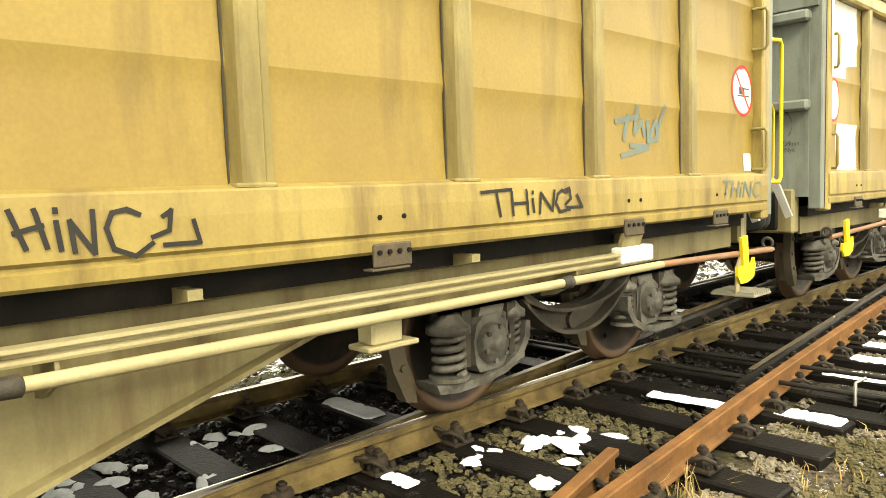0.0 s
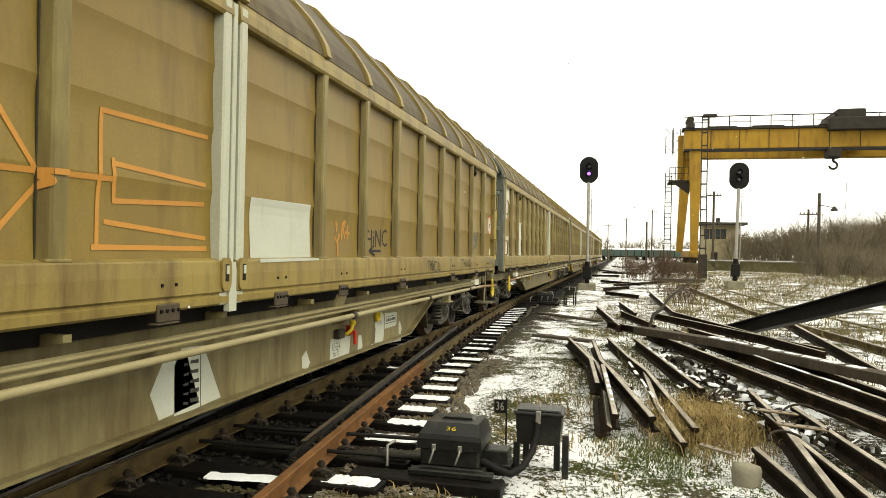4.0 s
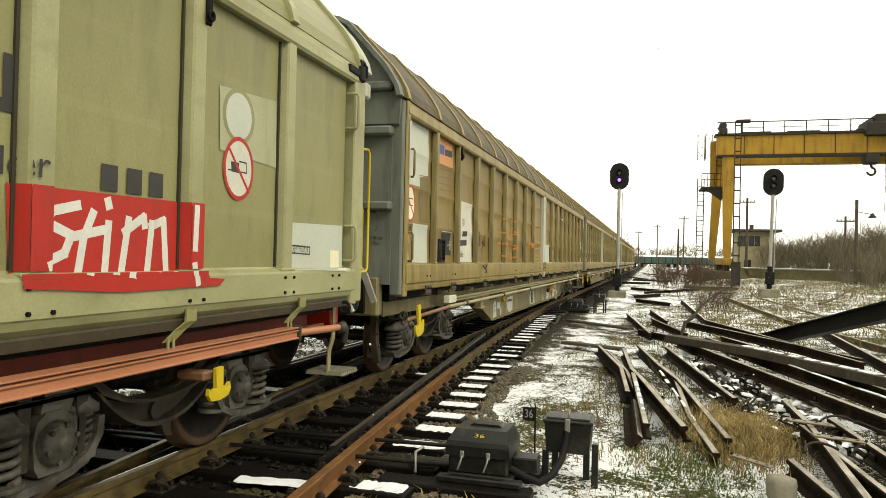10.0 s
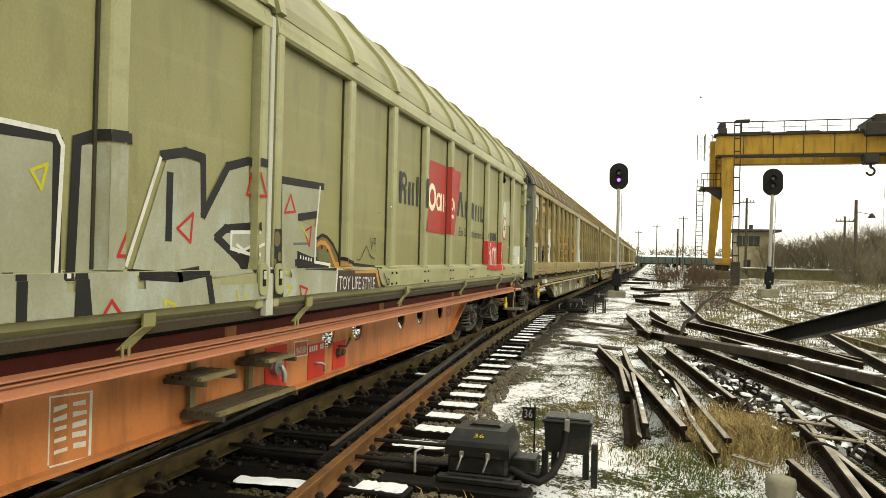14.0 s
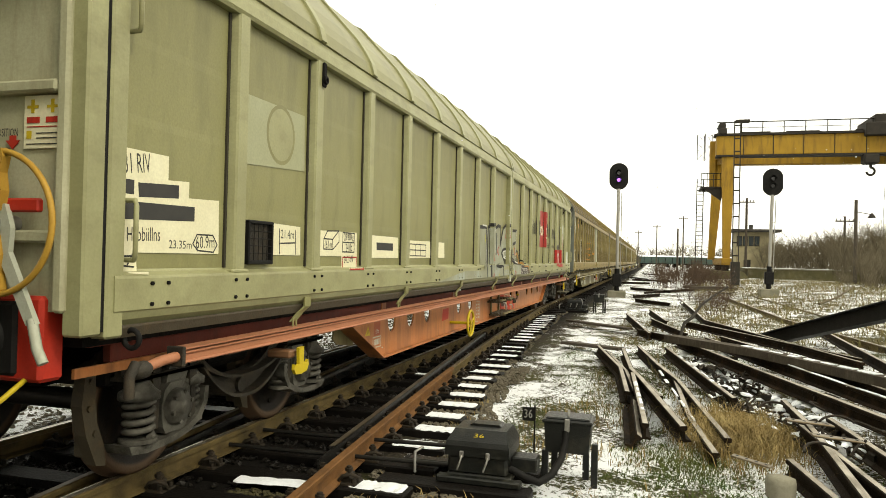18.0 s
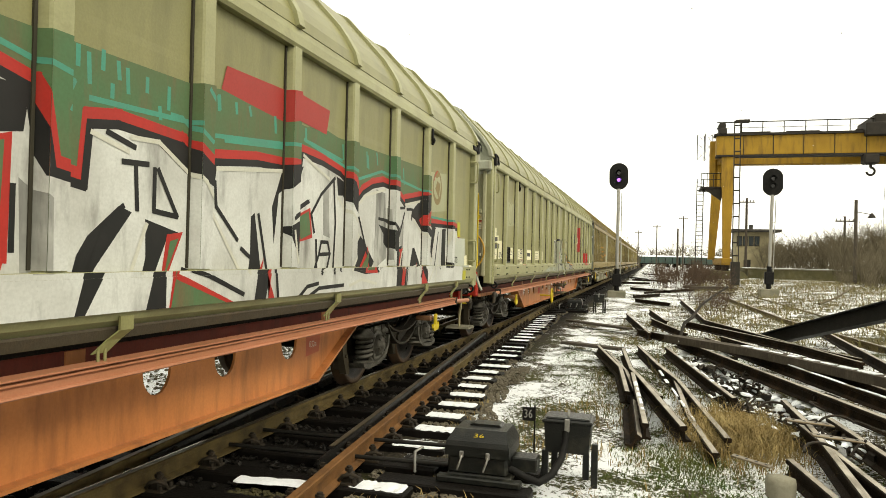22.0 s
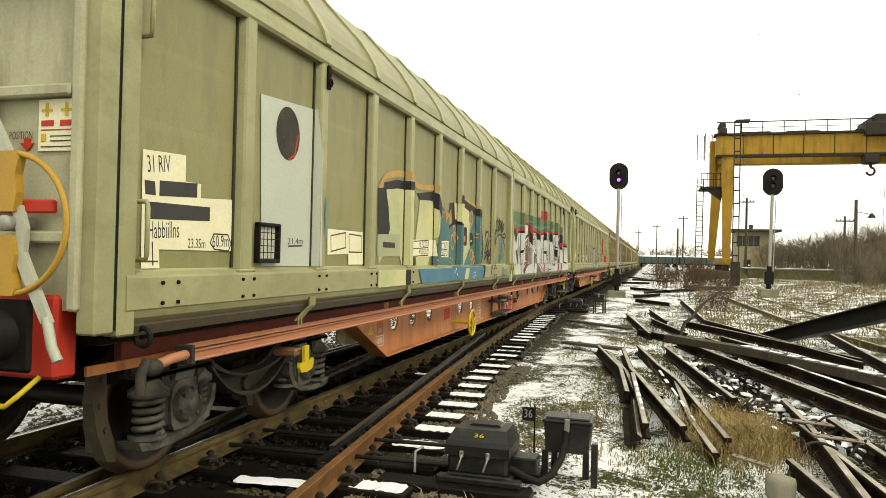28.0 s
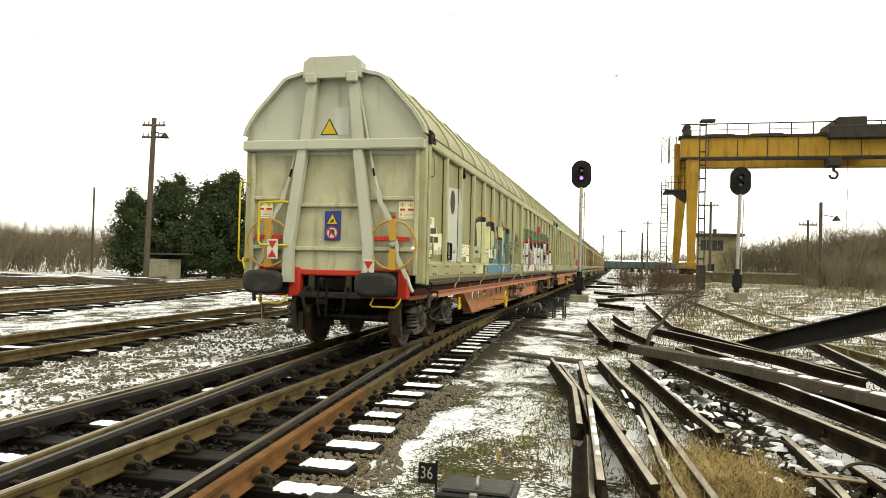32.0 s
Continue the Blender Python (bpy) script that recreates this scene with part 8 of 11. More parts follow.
painted(brown, "spray_tag", [q for l in ([(3.45, 1.51), (3.06, 1.51), (3.17, 1.55)], [(3.06, 1.51), (3.23, 1.46)],) for q in stroke(l, 0.03)], SPRAY_BLACK, 0.002)
painted(brown, "spray_tag", [q for l in ([(2.23, 1.63), (2.26, 1.78), (2.34, 1.81), (2.28, 1.72), (2.33, 1.64)], [(2.35, 1.7), (2.45, 1.69)], [(2.4, 1.76), (2.4, 1.63)], [(2.09, 1.79), (2.11, 1.71)], [(2.06, 1.64), (2.12, 1.59), (2.18, 1.67)], [(2.12, 1.59), (2.13, 1.47)],) for q in stroke(l, 0.03)], SPRAY_ORANGE, 0.002, "orange chalk-like tag")
painted(brown, "primer_patch", [[(0.37, 1.91), (1.46, 1.92), (1.48, 1.42), (0.38, 1.41)]], PATCH, 0.001, "pale primer patch")
painted(brown, "arrow_graffiti", [q for l in ([(-5.54, 2.12), (-5.19, 2.28), (-4.69, 2.28), (-4.69, 1.99)], [(-4.7, 2.28), (-4.89, 2.06)], [(-5.54, 2.02), (-4.69, 2.01)], [(-5.53, 1.81), (-4.68, 1.8)], [(-5.53, 1.73), (-5.07, 1.53), (-4.66, 1.54), (-4.68, 1.8)], [(-4.67, 1.54), (-4.88, 1.75)], [(-4.25, 2.3), (-4.25, 2.01)], [(-4.25, 2.3), (-3.79, 2.28), (-3.33, 2.03), (-4.25, 2.02)], [(-4.25, 2.29), (-3.98, 2.05)], [(-4.24, 1.79), (-3.28, 1.79), (-3.76, 1.57), (-4.25, 1.53), (-4.24, 1.79)], [(-4.25, 1.53), (-3.94, 1.78)], [(-4.59, 1.9), (-4.33, 1.9)], [(-4.47, 2.02), (-4.46, 1.79)], [(-2.02, 2.28), (-2, 1.5), (-1.67, 1.83), (-2.02, 2.28)], [(-2.02, 1.87), (-1.15, 1.89)], [(-1.25, 2.26), (-1.28, 1.51)], [(-1.25, 2.26), (-0.23, 2.27)], [(-1.31, 1.51), (-0.23, 1.51)], [(-1.16, 1.98), (-0.26, 1.94)], [(-1.14, 1.77), (-0.26, 1.81)], [(-1.16, 2), (-1.14, 1.77)], [(-1.21, 1.65), (-0.24, 1.58)], [(-2.12, 1.86), (-2, 1.94), (-1.92, 1.87), (-2.02, 1.77), (-2.12, 1.86)],) for q in stroke(l, 0.03)], SPRAY_ORANGE, 0.002, "orange outlined arrow graffiti")
painted(brown, "graffiti_ring", [circle(-4.68, 1.88, 0.09, 24, 0.1)], SPRAY_ORANGE, 0.0015)
painted(brown, "graffiti_ring", [circle(-4.68, 1.88, 0.06, 24, 0.07)], BROWN, 0.0022)
painted(brown, "graffiti_ring", [circle(-4.68, 1.88, 0.02, 24, 0.03)], SPRAY_ORANGE, 0.0028)
painted(brown, "graffiti_ring", [circle(-4.24, 1.89, 0.09, 24, 0.11)], SPRAY_ORANGE, 0.0015)
painted(brown, "graffiti_ring", [circle(-4.24, 1.89, 0.07, 24, 0.08)], BROWN, 0.0022)
painted(brown, "graffiti_ring", [circle(-4.24, 1.89, 0.03, 24, 0.03)], SPRAY_ORANGE, 0.0028)
painted(brown, "faded_marking", [[(-2.6, 2.26), (-2.24, 2.25), (-2.42, 1.99), (-2.22, 1.55), (-2.71, 1.54), (-2.48, 1.98)], [(-3.15, 1.88), (-2.95, 2.3), (-2.86, 1.54), (-3.18, 1.54)]], FADED_BROWN, 0.001, "faded dark marking")
painted(brown, "number_panel", [[(-8.49, 2.37), (-7.6, 2.36), (-7.56, 1.45), (-8.46, 1.46)]], WHITE, 0.001, "pale marking panel with class lettering")
painted(brown, "lettering", text_polys("31", -8.41, 2.05, 0.110, 0, 0.76, 0.165), INK, 0.0025)
painted(brown, "lettering", text_polys("RIV", -8.10, 2.05, 0.110, 0, 0.59, 0.142), INK, 0.0025)
painted(brown, "lettering", text_polys("55", -8.40, 1.90, 0.090, 0, 0.93, 0.165), INK, 0.0025)
painted(brown, "lettering_bar", [[(-8.17, 1.92), (-7.89, 1.93), (-7.88, 1.85), (-8.16, 1.84)], [(-8.46, 1.77), (-7.87, 1.8), (-7.87, 1.71), (-8.46, 1.69)]], INK, 0.0025)
painted(brown, "lettering", text_polys("Habbillnss", -8.24, 1.57, 0.110, 0, 0.53, 0.024), INK, 0.0025)
painted(brown, "spray_tag", [q for l in ([(-7.16, 1.66), (-7.21, 1.89), (-7.06, 1.95), (-6.97, 1.75), (-7.13, 1.7)], [(-6.85, 1.63), (-6.65, 1.9), (-6.6, 1.73), (-6.82, 1.8)], [(-7.11, 1.4), (-6.96, 1.34), (-6.8, 1.42)], [(-6.92, 1.42), (-6.87, 1.29)],) for q in stroke(l, 0.03)], SPRAY_BLACK, 0.002, "smeared dark tag")
painted(brown, "primer_patch", [[(-10.94, 3.06), (-9.97, 3.47), (-9.93, 2.54), (-10.28, 2.5), (-10.28, 2.38), (-10.91, 2.37)]], PATCH, 0.001, "large pale primer patch")
painted(brown, "primer_patch", [[(-10.54, 1.92), (-9.93, 1.92), (-9.91, 1.44), (-10.52, 1.45)]], PATCH, 0.001)
painted(brown, "overpaint_patch", [[(-10.28, 2.50), (-9.94, 2.53), (-9.92, 1.95), (-10.27, 1.95)]], FADED_BROWN, 0.0008, "darker overpainted patch")
painted(brown, "instruction_label", [[(-10.83, 1.76), (-10.61, 1.78), (-10.61, 1.68), (-10.82, 1.67)]], SPRAY_ORANGE, 0.001)
painted(brown, "instruction_label", [[(-10.79, 1.63), (-10.66, 1.63), (-10.65, 1.47), (-10.79, 1.47)]], CREAM, 0.001)
painted(brown, "prohibition_sign", [circle(-10.63, 2.15, 0.2, 24, 0.22)], SPRAY_RED, 0.001, "round prohibition sign with red rim")
painted(brown, "prohibition_sign", [circle(-10.63, 2.15, 0.17, 24, 0.19)], CREAM, 0.0016)
painted(brown, "prohibition_sign", [q for l in ([(-10.74, 2.27), (-10.48, 2.01)],) for q in stroke(l, 0.025)], SPRAY_RED, 0.003)
painted(brown, "prohibition_sign", [[(-10.73, 2.21), (-10.64, 2.21), (-10.64, 2.13), (-10.73, 2.13)]], INK, 0.0023)
painted(brown, "prohibition_sign", [q for l in ([(-10.64, 2.21), (-10.51, 2.21), (-10.51, 2.13), (-10.76, 2.13)],) for q in stroke(l, 0.012)], INK, 0.0023)
painted(brown, "logo_panel", [[(-9.68, 3.2), (-8.81, 3.27), (-8.79, 2.79), (-9.66, 2.77)]], BRAND_ORANGE, 0.001, "orange logo panel with plain shapes")
painted(brown, "logo_bar", [[(-9.65, 3), (-9.52, 3.01), (-9.51, 2.94), (-9.64, 2.93)], [(-9.19, 3.01), (-8.83, 3.03), (-8.83, 2.94), (-9.18, 2.92)]], INK, 0.0018)
painted(brown, "logo_bar", [[(-9.48, 3.04), (-9.21, 3.05), (-9.22, 2.92), (-9.49, 2.91)]], SIGN_BLUE, 0.0018)
painted(brown, "marking_grid", [q for l in ([(-9.5, 2.71), (-8.88, 2.74)], [(-9.61, 2.6), (-8.88, 2.63)], [(-9.6, 2.52), (-8.87, 2.53)], [(-9.6, 2.43), (-8.87, 2.45)], [(-9.61, 2.62), (-9.6, 2.43)], [(-8.88, 2.74), (-8.87, 2.45)], [(-10.28, 2.52), (-9.94, 2.54), (-9.93, 2.42), (-10.28, 2.4), (-10.28, 2.52)], [(-10.28, 2.32), (-10.27, 2.2)], [(-10.05, 2.34), (-10.05, 2.22)], [(-10.26, 2.28), (-10.05, 2.28)], [(-10.25, 2.05), (-10, 2.05), (-9.99, 1.97), (-10.25, 1.96), (-10.25, 2.05)], [(-10.79, 1.89), (-10.53, 1.9), (-10.52, 1.8), (-10.79, 1.79), (-10.79, 1.89)],) for q in stroke(l, 0.012)], FADED_BROWN, 0.0015)
painted(brown, "lettering", text_polys("29 300kg", -10.66, 1.84, 0.070, 0, 0.60, 0.083), INK, 0.002)
painted(brown, "chalk_board", [[(-9.27, 1.88), (-8.78, 1.9), (-8.76, 1.55), (-9.25, 1.55)]], SPRAY_BLACK, 0.001, "black chalk board with white border")
painted(brown, "chalk_board", [q for l in ([(-9.25, 1.87), (-8.8, 1.88), (-8.78, 1.56)], [(-8.86, 1.76), (-8.85, 1.63)], [(-8.98, 1.69), (-8.78, 1.7)],) for q in stroke(l, 0.012)], WHITE, 0.002)

# markings and graffiti on the middle olive wagon
painted(olive2, "logo_panel", [[(4.11, 2.77), (5.68, 2.79), (5.34, 1.84), (3.79, 1.84)]], BRAND_RED, 0.001, "red slanted logo panel with plain bars")
for y, r in ((4.22, 0.17), (4.52, 0.115), (4.94, 0.085), (5.235, 0.105)):
    painted(olive2, "logo_ring", [circle(y, 2.26 if r < 0.15 else 2.30, r, 26, r * 1.05)], CREAM, 0.002)
    painted(olive2, "logo_ring", [circle(y, 2.26 if r < 0.15 else 2.30, r * 0.58, 22, r * 0.62)], BRAND_RED, 0.003)
painted(olive2, "logo_bar", [rect(4.60, 2.145, 4.66, 2.38)], CREAM, 0.0026)
painted(olive2, "logo_bar", [rect(4.72, 2.145, 4.78, 2.38)], CREAM, 0.0026)
painted(olive2, "logo_bar", [[(4.87, 2.08), (5.02, 2.06), (5.02, 2.11), (4.88, 2.13)]], CREAM, 0.0026)
painted(olive2, "logo_wedge", [[(5.47, 2.13), (5.62, 2.50), (5.72, 2.50), (5.86, 2.13), (5.76, 2.13), (5.67, 2.40), (5.57, 2.13)]], INK, 0.002, "dark plain mark beside the red panel")
for y in (5.94, 6.10, 6.44, 6.62, 6.80, 6.98, 7.16):
    painted(olive2, "logo_bar", [rect(y, 2.12, y + 0.07, 2.38)], INK, 0.002)
for y in (6.02, 6.34, 7.08):
    painted(olive2, "logo_bar", [rect(y, 2.12, y + 0.10, 2.18)], INK, 0.0022)
painted(olive2, "lettering", text_polys("Ein Unternehmen der", 6.48, 1.90, 0.130, 0, 1.08), INK, 0.002, "thin dark lettering line")
for y in (7.76, 7.95, 8.13):
    painted(olive2, "logo_bar", [rect(y, 1.83, y + 0.12, 1.97)], INK, 0.002)
for y0, y1, z1 in ((2.96, 3.04, 2.49), (3.13, 3.20, 2.30), (3.28, 3.35, 2.40), (3.41, 3.48, 2.40), (3.57, 3.65, 2.49), (3.73, 3.85, 2.49)):
    painted(olive2, "logo_bar", [rect(y0, 2.13, y1, z1)], INK, 0.002)
painted(olive2, "logo_ring", [circle(3.10, 2.39, 0.11, 22, 0.10)], INK, 0.0016)
painted(olive2, "logo_ring", [circle(3.10, 2.39, 0.05, 18, 0.045)], GREEN, 0.0024)
painted(olive2, "red_graffiti", [[(7.19, 1.81), (8.31, 1.82), (8.58, 1.82), (8.61, 1.36), (8.78, 1.35), (8.72, 1.31), (7.86, 1.3), (7.22, 1.34)]], SPRAY_RED, 0.0028, "red sprayed block with white letters")
painted(olive2, "white_letters", [q for l in ([(7.61, 1.74), (7.44, 1.7), (7.43, 1.64), (7.57, 1.59), (7.53, 1.5), (7.38, 1.44)], [(7.71, 1.71), (7.65, 1.58), (7.62, 1.41)], [(7.56, 1.58), (7.81, 1.63)], [(7.82, 1.66), (7.8, 1.41)], [(7.81, 1.78), (7.82, 1.75)], [(7.97, 1.69), (7.92, 1.39)], [(7.94, 1.62), (8.09, 1.71), (8.1, 1.66)], [(8.16, 1.68), (8.13, 1.42)], [(8.15, 1.66), (8.26, 1.7), (8.29, 1.42)], [(8.48, 1.79), (8.47, 1.54)], [(8.47, 1.44), (8.49, 1.33)],) for q in stroke(l, 0.05)], SPRAY_WHITE, 0.0036, "white hand-sprayed word Stirn!")
painted(olive2, "primer_patch", [[(8.79, 2.62), (9.53, 2.67), (9.55, 2.17), (8.81, 2.2)]], PATCH_FAINT, 0.001, "faint overpainted patch")
painted(olive2, "primer_patch", [[(9.77, 1.77), (10.78, 1.79), (10.8, 1.37), (9.79, 1.4)]], PATCH, 0.001, "pale primer patch")
painted(olive2, "sticker_ring", [circle(9.03, 2.46, 0.2, 24, 0.19)], GREEN, 0.0016)
painted(olive2, "sticker_ring", [circle(9.03, 2.46, 0.16, 24, 0.16)], PATCH, 0.0022)
painted(olive2, "prohibition_sign", [circle(9.04, 2.1, 0.19, 24, 0.22)], SPRAY_RED, 0.0026, "round prohibition sign with red rim")
painted(olive2, "prohibition_sign", [circle(9.04, 2.1, 0.16, 24, 0.19)], WHITE, 0.0032)
painted(olive2, "prohibition_sign", [q for l in ([(8.91, 2.23), (9.17, 1.95)],) for q in stroke(l, 0.022)], SPRAY_RED, 0.0045)
painted(olive2, "prohibition_sign", [[(8.94, 2.14), (9.04, 2.14), (9.04, 2.07), (8.95, 2.07)]], INK, 0.0038)
painted(olive2, "prohibition_sign", [q for l in ([(9.04, 2.15), (9.13, 2.15), (9.14, 2.08), (8.91, 2.08)],) for q in stroke(l, 0.01)], INK, 0.0038)
painted(olive2, "instruction_label", [[(10.54, 1.56), (10.72, 1.56), (10.73, 1.38), (10.55, 1.39)]], CREAM, 0.001)
painted(olive2, "revision_frame", [q for l in ([(9.79, 1.59), (10.14, 1.58), (10.14, 1.52), (9.79, 1.53), (9.79, 1.59)],) for q in stroke(l, 0.012)], INK, 0.002)
painted(olive2, "lettering", text_polys("6 REV Tr 05.09.18", 9.96, 1.56, 0.060, 0, 0.45, 0.000), INK, 0.002)
painted(olive2, "graffiti_fill", [[(-2.38, 2.02), (-1.93, 2.03), (-1.91, 1.39), (-1.9, 1.2), (-2.36, 1.2)], [(-1.79, 2.04), (-1.41, 2.09), (-1.42, 1.38), (-1.41, 1.16), (-1.76, 1.13)], [(-1.36, 1.41), (-1.08, 2.09), (-0.77, 2.08), (-0.72, 1.78), (-0.49, 2.08), (-0.21, 2.17), (-0.14, 1.39), (-0.77, 1.36), (-0.76, 1.08), (-1.33, 1.1)], [(0.28, 2.11), (1, 2.11), (0.85, 1.84), (0.55, 1.79), (0.88, 1.75), (0.85, 1.45), (1.26, 1.37), (1.19, 1.17), (0.32, 1.17)], [(-0.14, 1.39), (0.31, 1.34), (0.32, 1.17), (-0.13, 1.13)]], SPRAY_PEWTER, 0.001, "pale filled graffiti letters")
painted(olive2, "graffiti_outline", [q for l in ([(-2.38, 2.04), (-1.93, 2.06), (-1.9, 2.04), (-1.89, 1.39)], [(-1.76, 1.13), (-1.8, 1.41), (-1.78, 2.06), (-1.66, 2.11), (-1.41, 2.13)], [(-1.05, 1.37), (-1.38, 1.39)], [(-1.13, 2.08), (-0.92, 2.13), (-0.74, 2.12), (-0.72, 1.76), (-0.46, 2.1), (-0.21, 2.17), (-0.06, 2.17)], [(-1.06, 1.97), (-1.06, 1.6)], [(-0.15, 1.71), (-0.47, 1.68), (-0.57, 1.62), (-0.25, 1.45)], [(0.28, 2.09), (1, 2.11)], [(0.57, 1.82), (0.87, 1.86)], [(0.54, 1.45), (0.9, 1.47)], [(-1.82, 1.39), (-1.83, 1.14)], [(-0.77, 1.36), (-0.7, 1.11)], [(-1.05, 1.37), (-0.77, 1.4)], [(-2.16, 1.39), (-2.16, 1.14)],) for q in stroke(l, 0.06)], SPRAY_BLACK, 0.002, "thick black graffiti outline")
painted(olive2, "graffiti_highlight", [q for l in ([(-2.22, 2.08), (-1.91, 2.08), (-1.87, 2.02), (-1.89, 1.39)], [(-1.15, 2.06), (-1.41, 1.44)], [(0.94, 2.1), (0.883, 1.743), (0.871, 1.457), (1.17, 1.432), (1.147, 1.358), (1.128, 1.196)], [(-0.15, 1.67), (-0.4, 1.66), (-0.4, 1.55), (-0.14, 1.51)],) for q in stroke(l, 0.025)], SPRAY_WHITE, 0.003)
painted(olive2, "graffiti_triangle", [q for l in ([(-1.5, 1.61), (-1.56, 1.49), (-1.44, 1.49), (-1.5, 1.61)], [(-0.83, 1.76), (-0.98, 1.66), (-0.85, 1.58), (-0.83, 1.76)], [(-0.16, 2.09), (-0.22, 1.93), (-0.07, 1.93), (-0.16, 2.09)], [(0.42, 1.99), (0.33, 1.84), (0.5, 1.86), (0.42, 1.99)], [(-1.61, 1.26), (-1.71, 1.13), (-1.5, 1.14), (-1.61, 1.26)], [(0.45, 1.27), (0.49, 1.14), (0.58, 1.24), (0.45, 1.27)], [(0.67, 1.71), (0.76, 1.59), (0.79, 1.75), (0.67, 1.71)],) for q in stroke(l, 0.02)], SPRAY_RED, 0.003)
painted(olive2, "graffiti_triangle", [q for l in ([(-2.05, 1.88), (-1.99, 1.8), (-1.96, 1.92), (-2.05, 1.88)], [(-1.19, 1.24), (-1.18, 1.14), (-1.09, 1.21), (-1.19, 1.24)], [(-0.45, 1.26), (-0.41, 1.15), (-0.31, 1.24)], [(0.62, 1.75), (0.73, 1.66)],) for q in stroke(l, 0.018)], SPRAY_YELLOW, 0.003)
painted(olive2, "graffiti_background", [[(0.0, 1.70), (0.18, 1.71), (0.19, 1.13), (0.0, 1.13)]], SPRAY_BLACK, 0.0012, "black sprayed door edge")
for y, z, r in ((0.095, 1.63, 0.05), (0.14, 1.50, 0.03), (0.07, 1.46, 0.022), (0.15, 1.24, 0.025)):
    painted(olive2, "graffiti_spot", [circle(y, z, r, 14, r * 1.15)], FADED_BROWN, 0.002)
painted(olive2, "graffiti_wedge", [[(-0.347, 1.50), (-0.166, 1.556), (-0.163, 1.483), (-0.196, 1.375), (-0.283, 1.418)]], SPRAY_BLACK, 0.0024)
painted(olive2, "graffiti_highlight", stroke([(-0.33, 1.575), (-0.24, 1.541), (-0.09, 1.588)], 0.022), SPRAY_WHITE, 0.0036)
painted(olive2, "graffiti_bar", [[(0.556, 1.545), (0.832, 1.496), (1.176, 1.423), (1.15, 1.381), (0.551, 1.398)]], SPRAY_BLACK, 0.0022)
for y in (0.61, 0.66, 0.705, 0.755, 0.80):
    painted(olive2, "graffiti_spot", [circle(y, 1.497 - (y - 0.61) * 0.12, 0.012, 10, 0.016)], SPRAY_WHITE, 0.0036)
painted(olive2, "graffiti_mound", [[(0.90, 1.648), (1.028, 1.678), (1.165, 1.655), (1.27, 1.58), (1.347, 1.509), (1.352, 1.395), (0.934, 1.449)]], FADED_BROWN, 0.0012, "brown sprayed mound")
for y, z, r in ((0.97, 1.52, 0.03), (1.08, 1.50, 0.045), (1.0, 1.585, 0.018), (1.12, 1.56, 0.018)):
    painted(olive2, "graffiti_spot", [circle(y, z, r, 12, r)], SPRAY_BLACK if r < 0.02 else SPRAY_GREEN, 0.002)
painted(olive2, "graffiti_outline", stroke([(0.905, 1.60), (0.97, 1.625), (1.06, 1.625), (1.15, 1.575), (1.22, 1.50), (1.27, 1.44)], 0.036), SPRAY_ORANGE, 0.0026)
painted(olive2, "graffiti_outline", [[(1.274, 1.462), (1.509, 1.433), (1.511, 1.385), (1.276, 1.400)]], SPRAY_ORANGE, 0.0027)
painted(olive2, "graffiti_outline", stroke([(0.90, 1.655), (1.0, 1.69), (1.10, 1.675), (1.22, 1.615), (1.347, 1.509), (1.45, 1.465), (1.605, 1.44), (2.247, 1.404)], 0.03), SPRAY_BLACK, 0.003)
painted(olive2, "graffiti_fill", [[(1.135, 1.385), (2.10, 1.372), (2.24, 1.149), (1.14, 1.14)]], SPRAY_UMBER, 0.0012, "dark brown sprayed word panel")
painted(olive2, "graffiti_outline", [[(1.547, 1.374), (2.11, 1.374), (2.21, 1.20), (2.17, 1.20), (2.07, 1.345), (1.55, 1.352)]], SPRAY_ORANGE, 0.0022)
painted(olive2, "graffiti_outline", stroke([(2.13, 1.385), (2.17, 1.30), (2.25, 1.22), (2.34, 1.196)], 0.028), SPRAY_BLACK, 0.0026)
painted(olive2, "graffiti_outline", stroke([(2.30, 1.34), (2.36, 1.29), (2.41, 1.22), (2.46, 1.22), (2.47, 1.27), (2.42, 1.285)], 0.016), SPRAY_BLACK, 0.0026)
painted(olive2, "graffiti_scribble", stroke([(1.776, 1.49), (1.82, 1.472), (1.868, 1.482), (2.013, 1.615), (2.06, 1.58), (2.116, 1.527), (2.18, 1.505), (2.243, 1.49)], 0.009), SPRAY_BLACK, 0.002)
painted(olive2, "graffiti_scribble", stroke([(2.12, 1.70), (2.16, 1.58), (2.19, 1.68)], 0.009), SPRAY_BLACK, 0.002)
painted(olive2, "graffiti_scribble", stroke([(2.26, 1.64), (2.22, 1.65), (2.225, 1.70), (2.26, 1.70), (2.25, 1.56)], 0.009), SPRAY_BLACK, 0.002)
painted(olive2, "graffiti_scribble", stroke([(0.24, 1.28), (0.31, 1.26), (0.26, 1.22), (0.25, 1.20)], 0.02), SPRAY_YELLOW, 0.002)
painted(olive2, "graffiti_scribble", stroke([(0.49, 1.602), (0.732, 1.61)], 0.02), SPRAY_BLUEGREY, 0.002)
painted(olive2, "sprayed_words", text_polys("TOY LIFE STYLE", 1.62, 1.252, 0.122, 0, 0.72, -0.032), SPRAY_WHITE, 0.003, "white hand-sprayed words")
painted(olive2, "number_panel", [[(-10.86, 2.08), (-10.45, 2.08), (-10.45, 1.94), (-10.25, 1.95), (-10.25, 1.85), (-9.93, 1.86), (-9.92, 1.51), (-10.71, 1.51), (-10.7, 1.39), (-10.86, 1.4)]], CREAM, 0.001, "cream stepped marking panel")
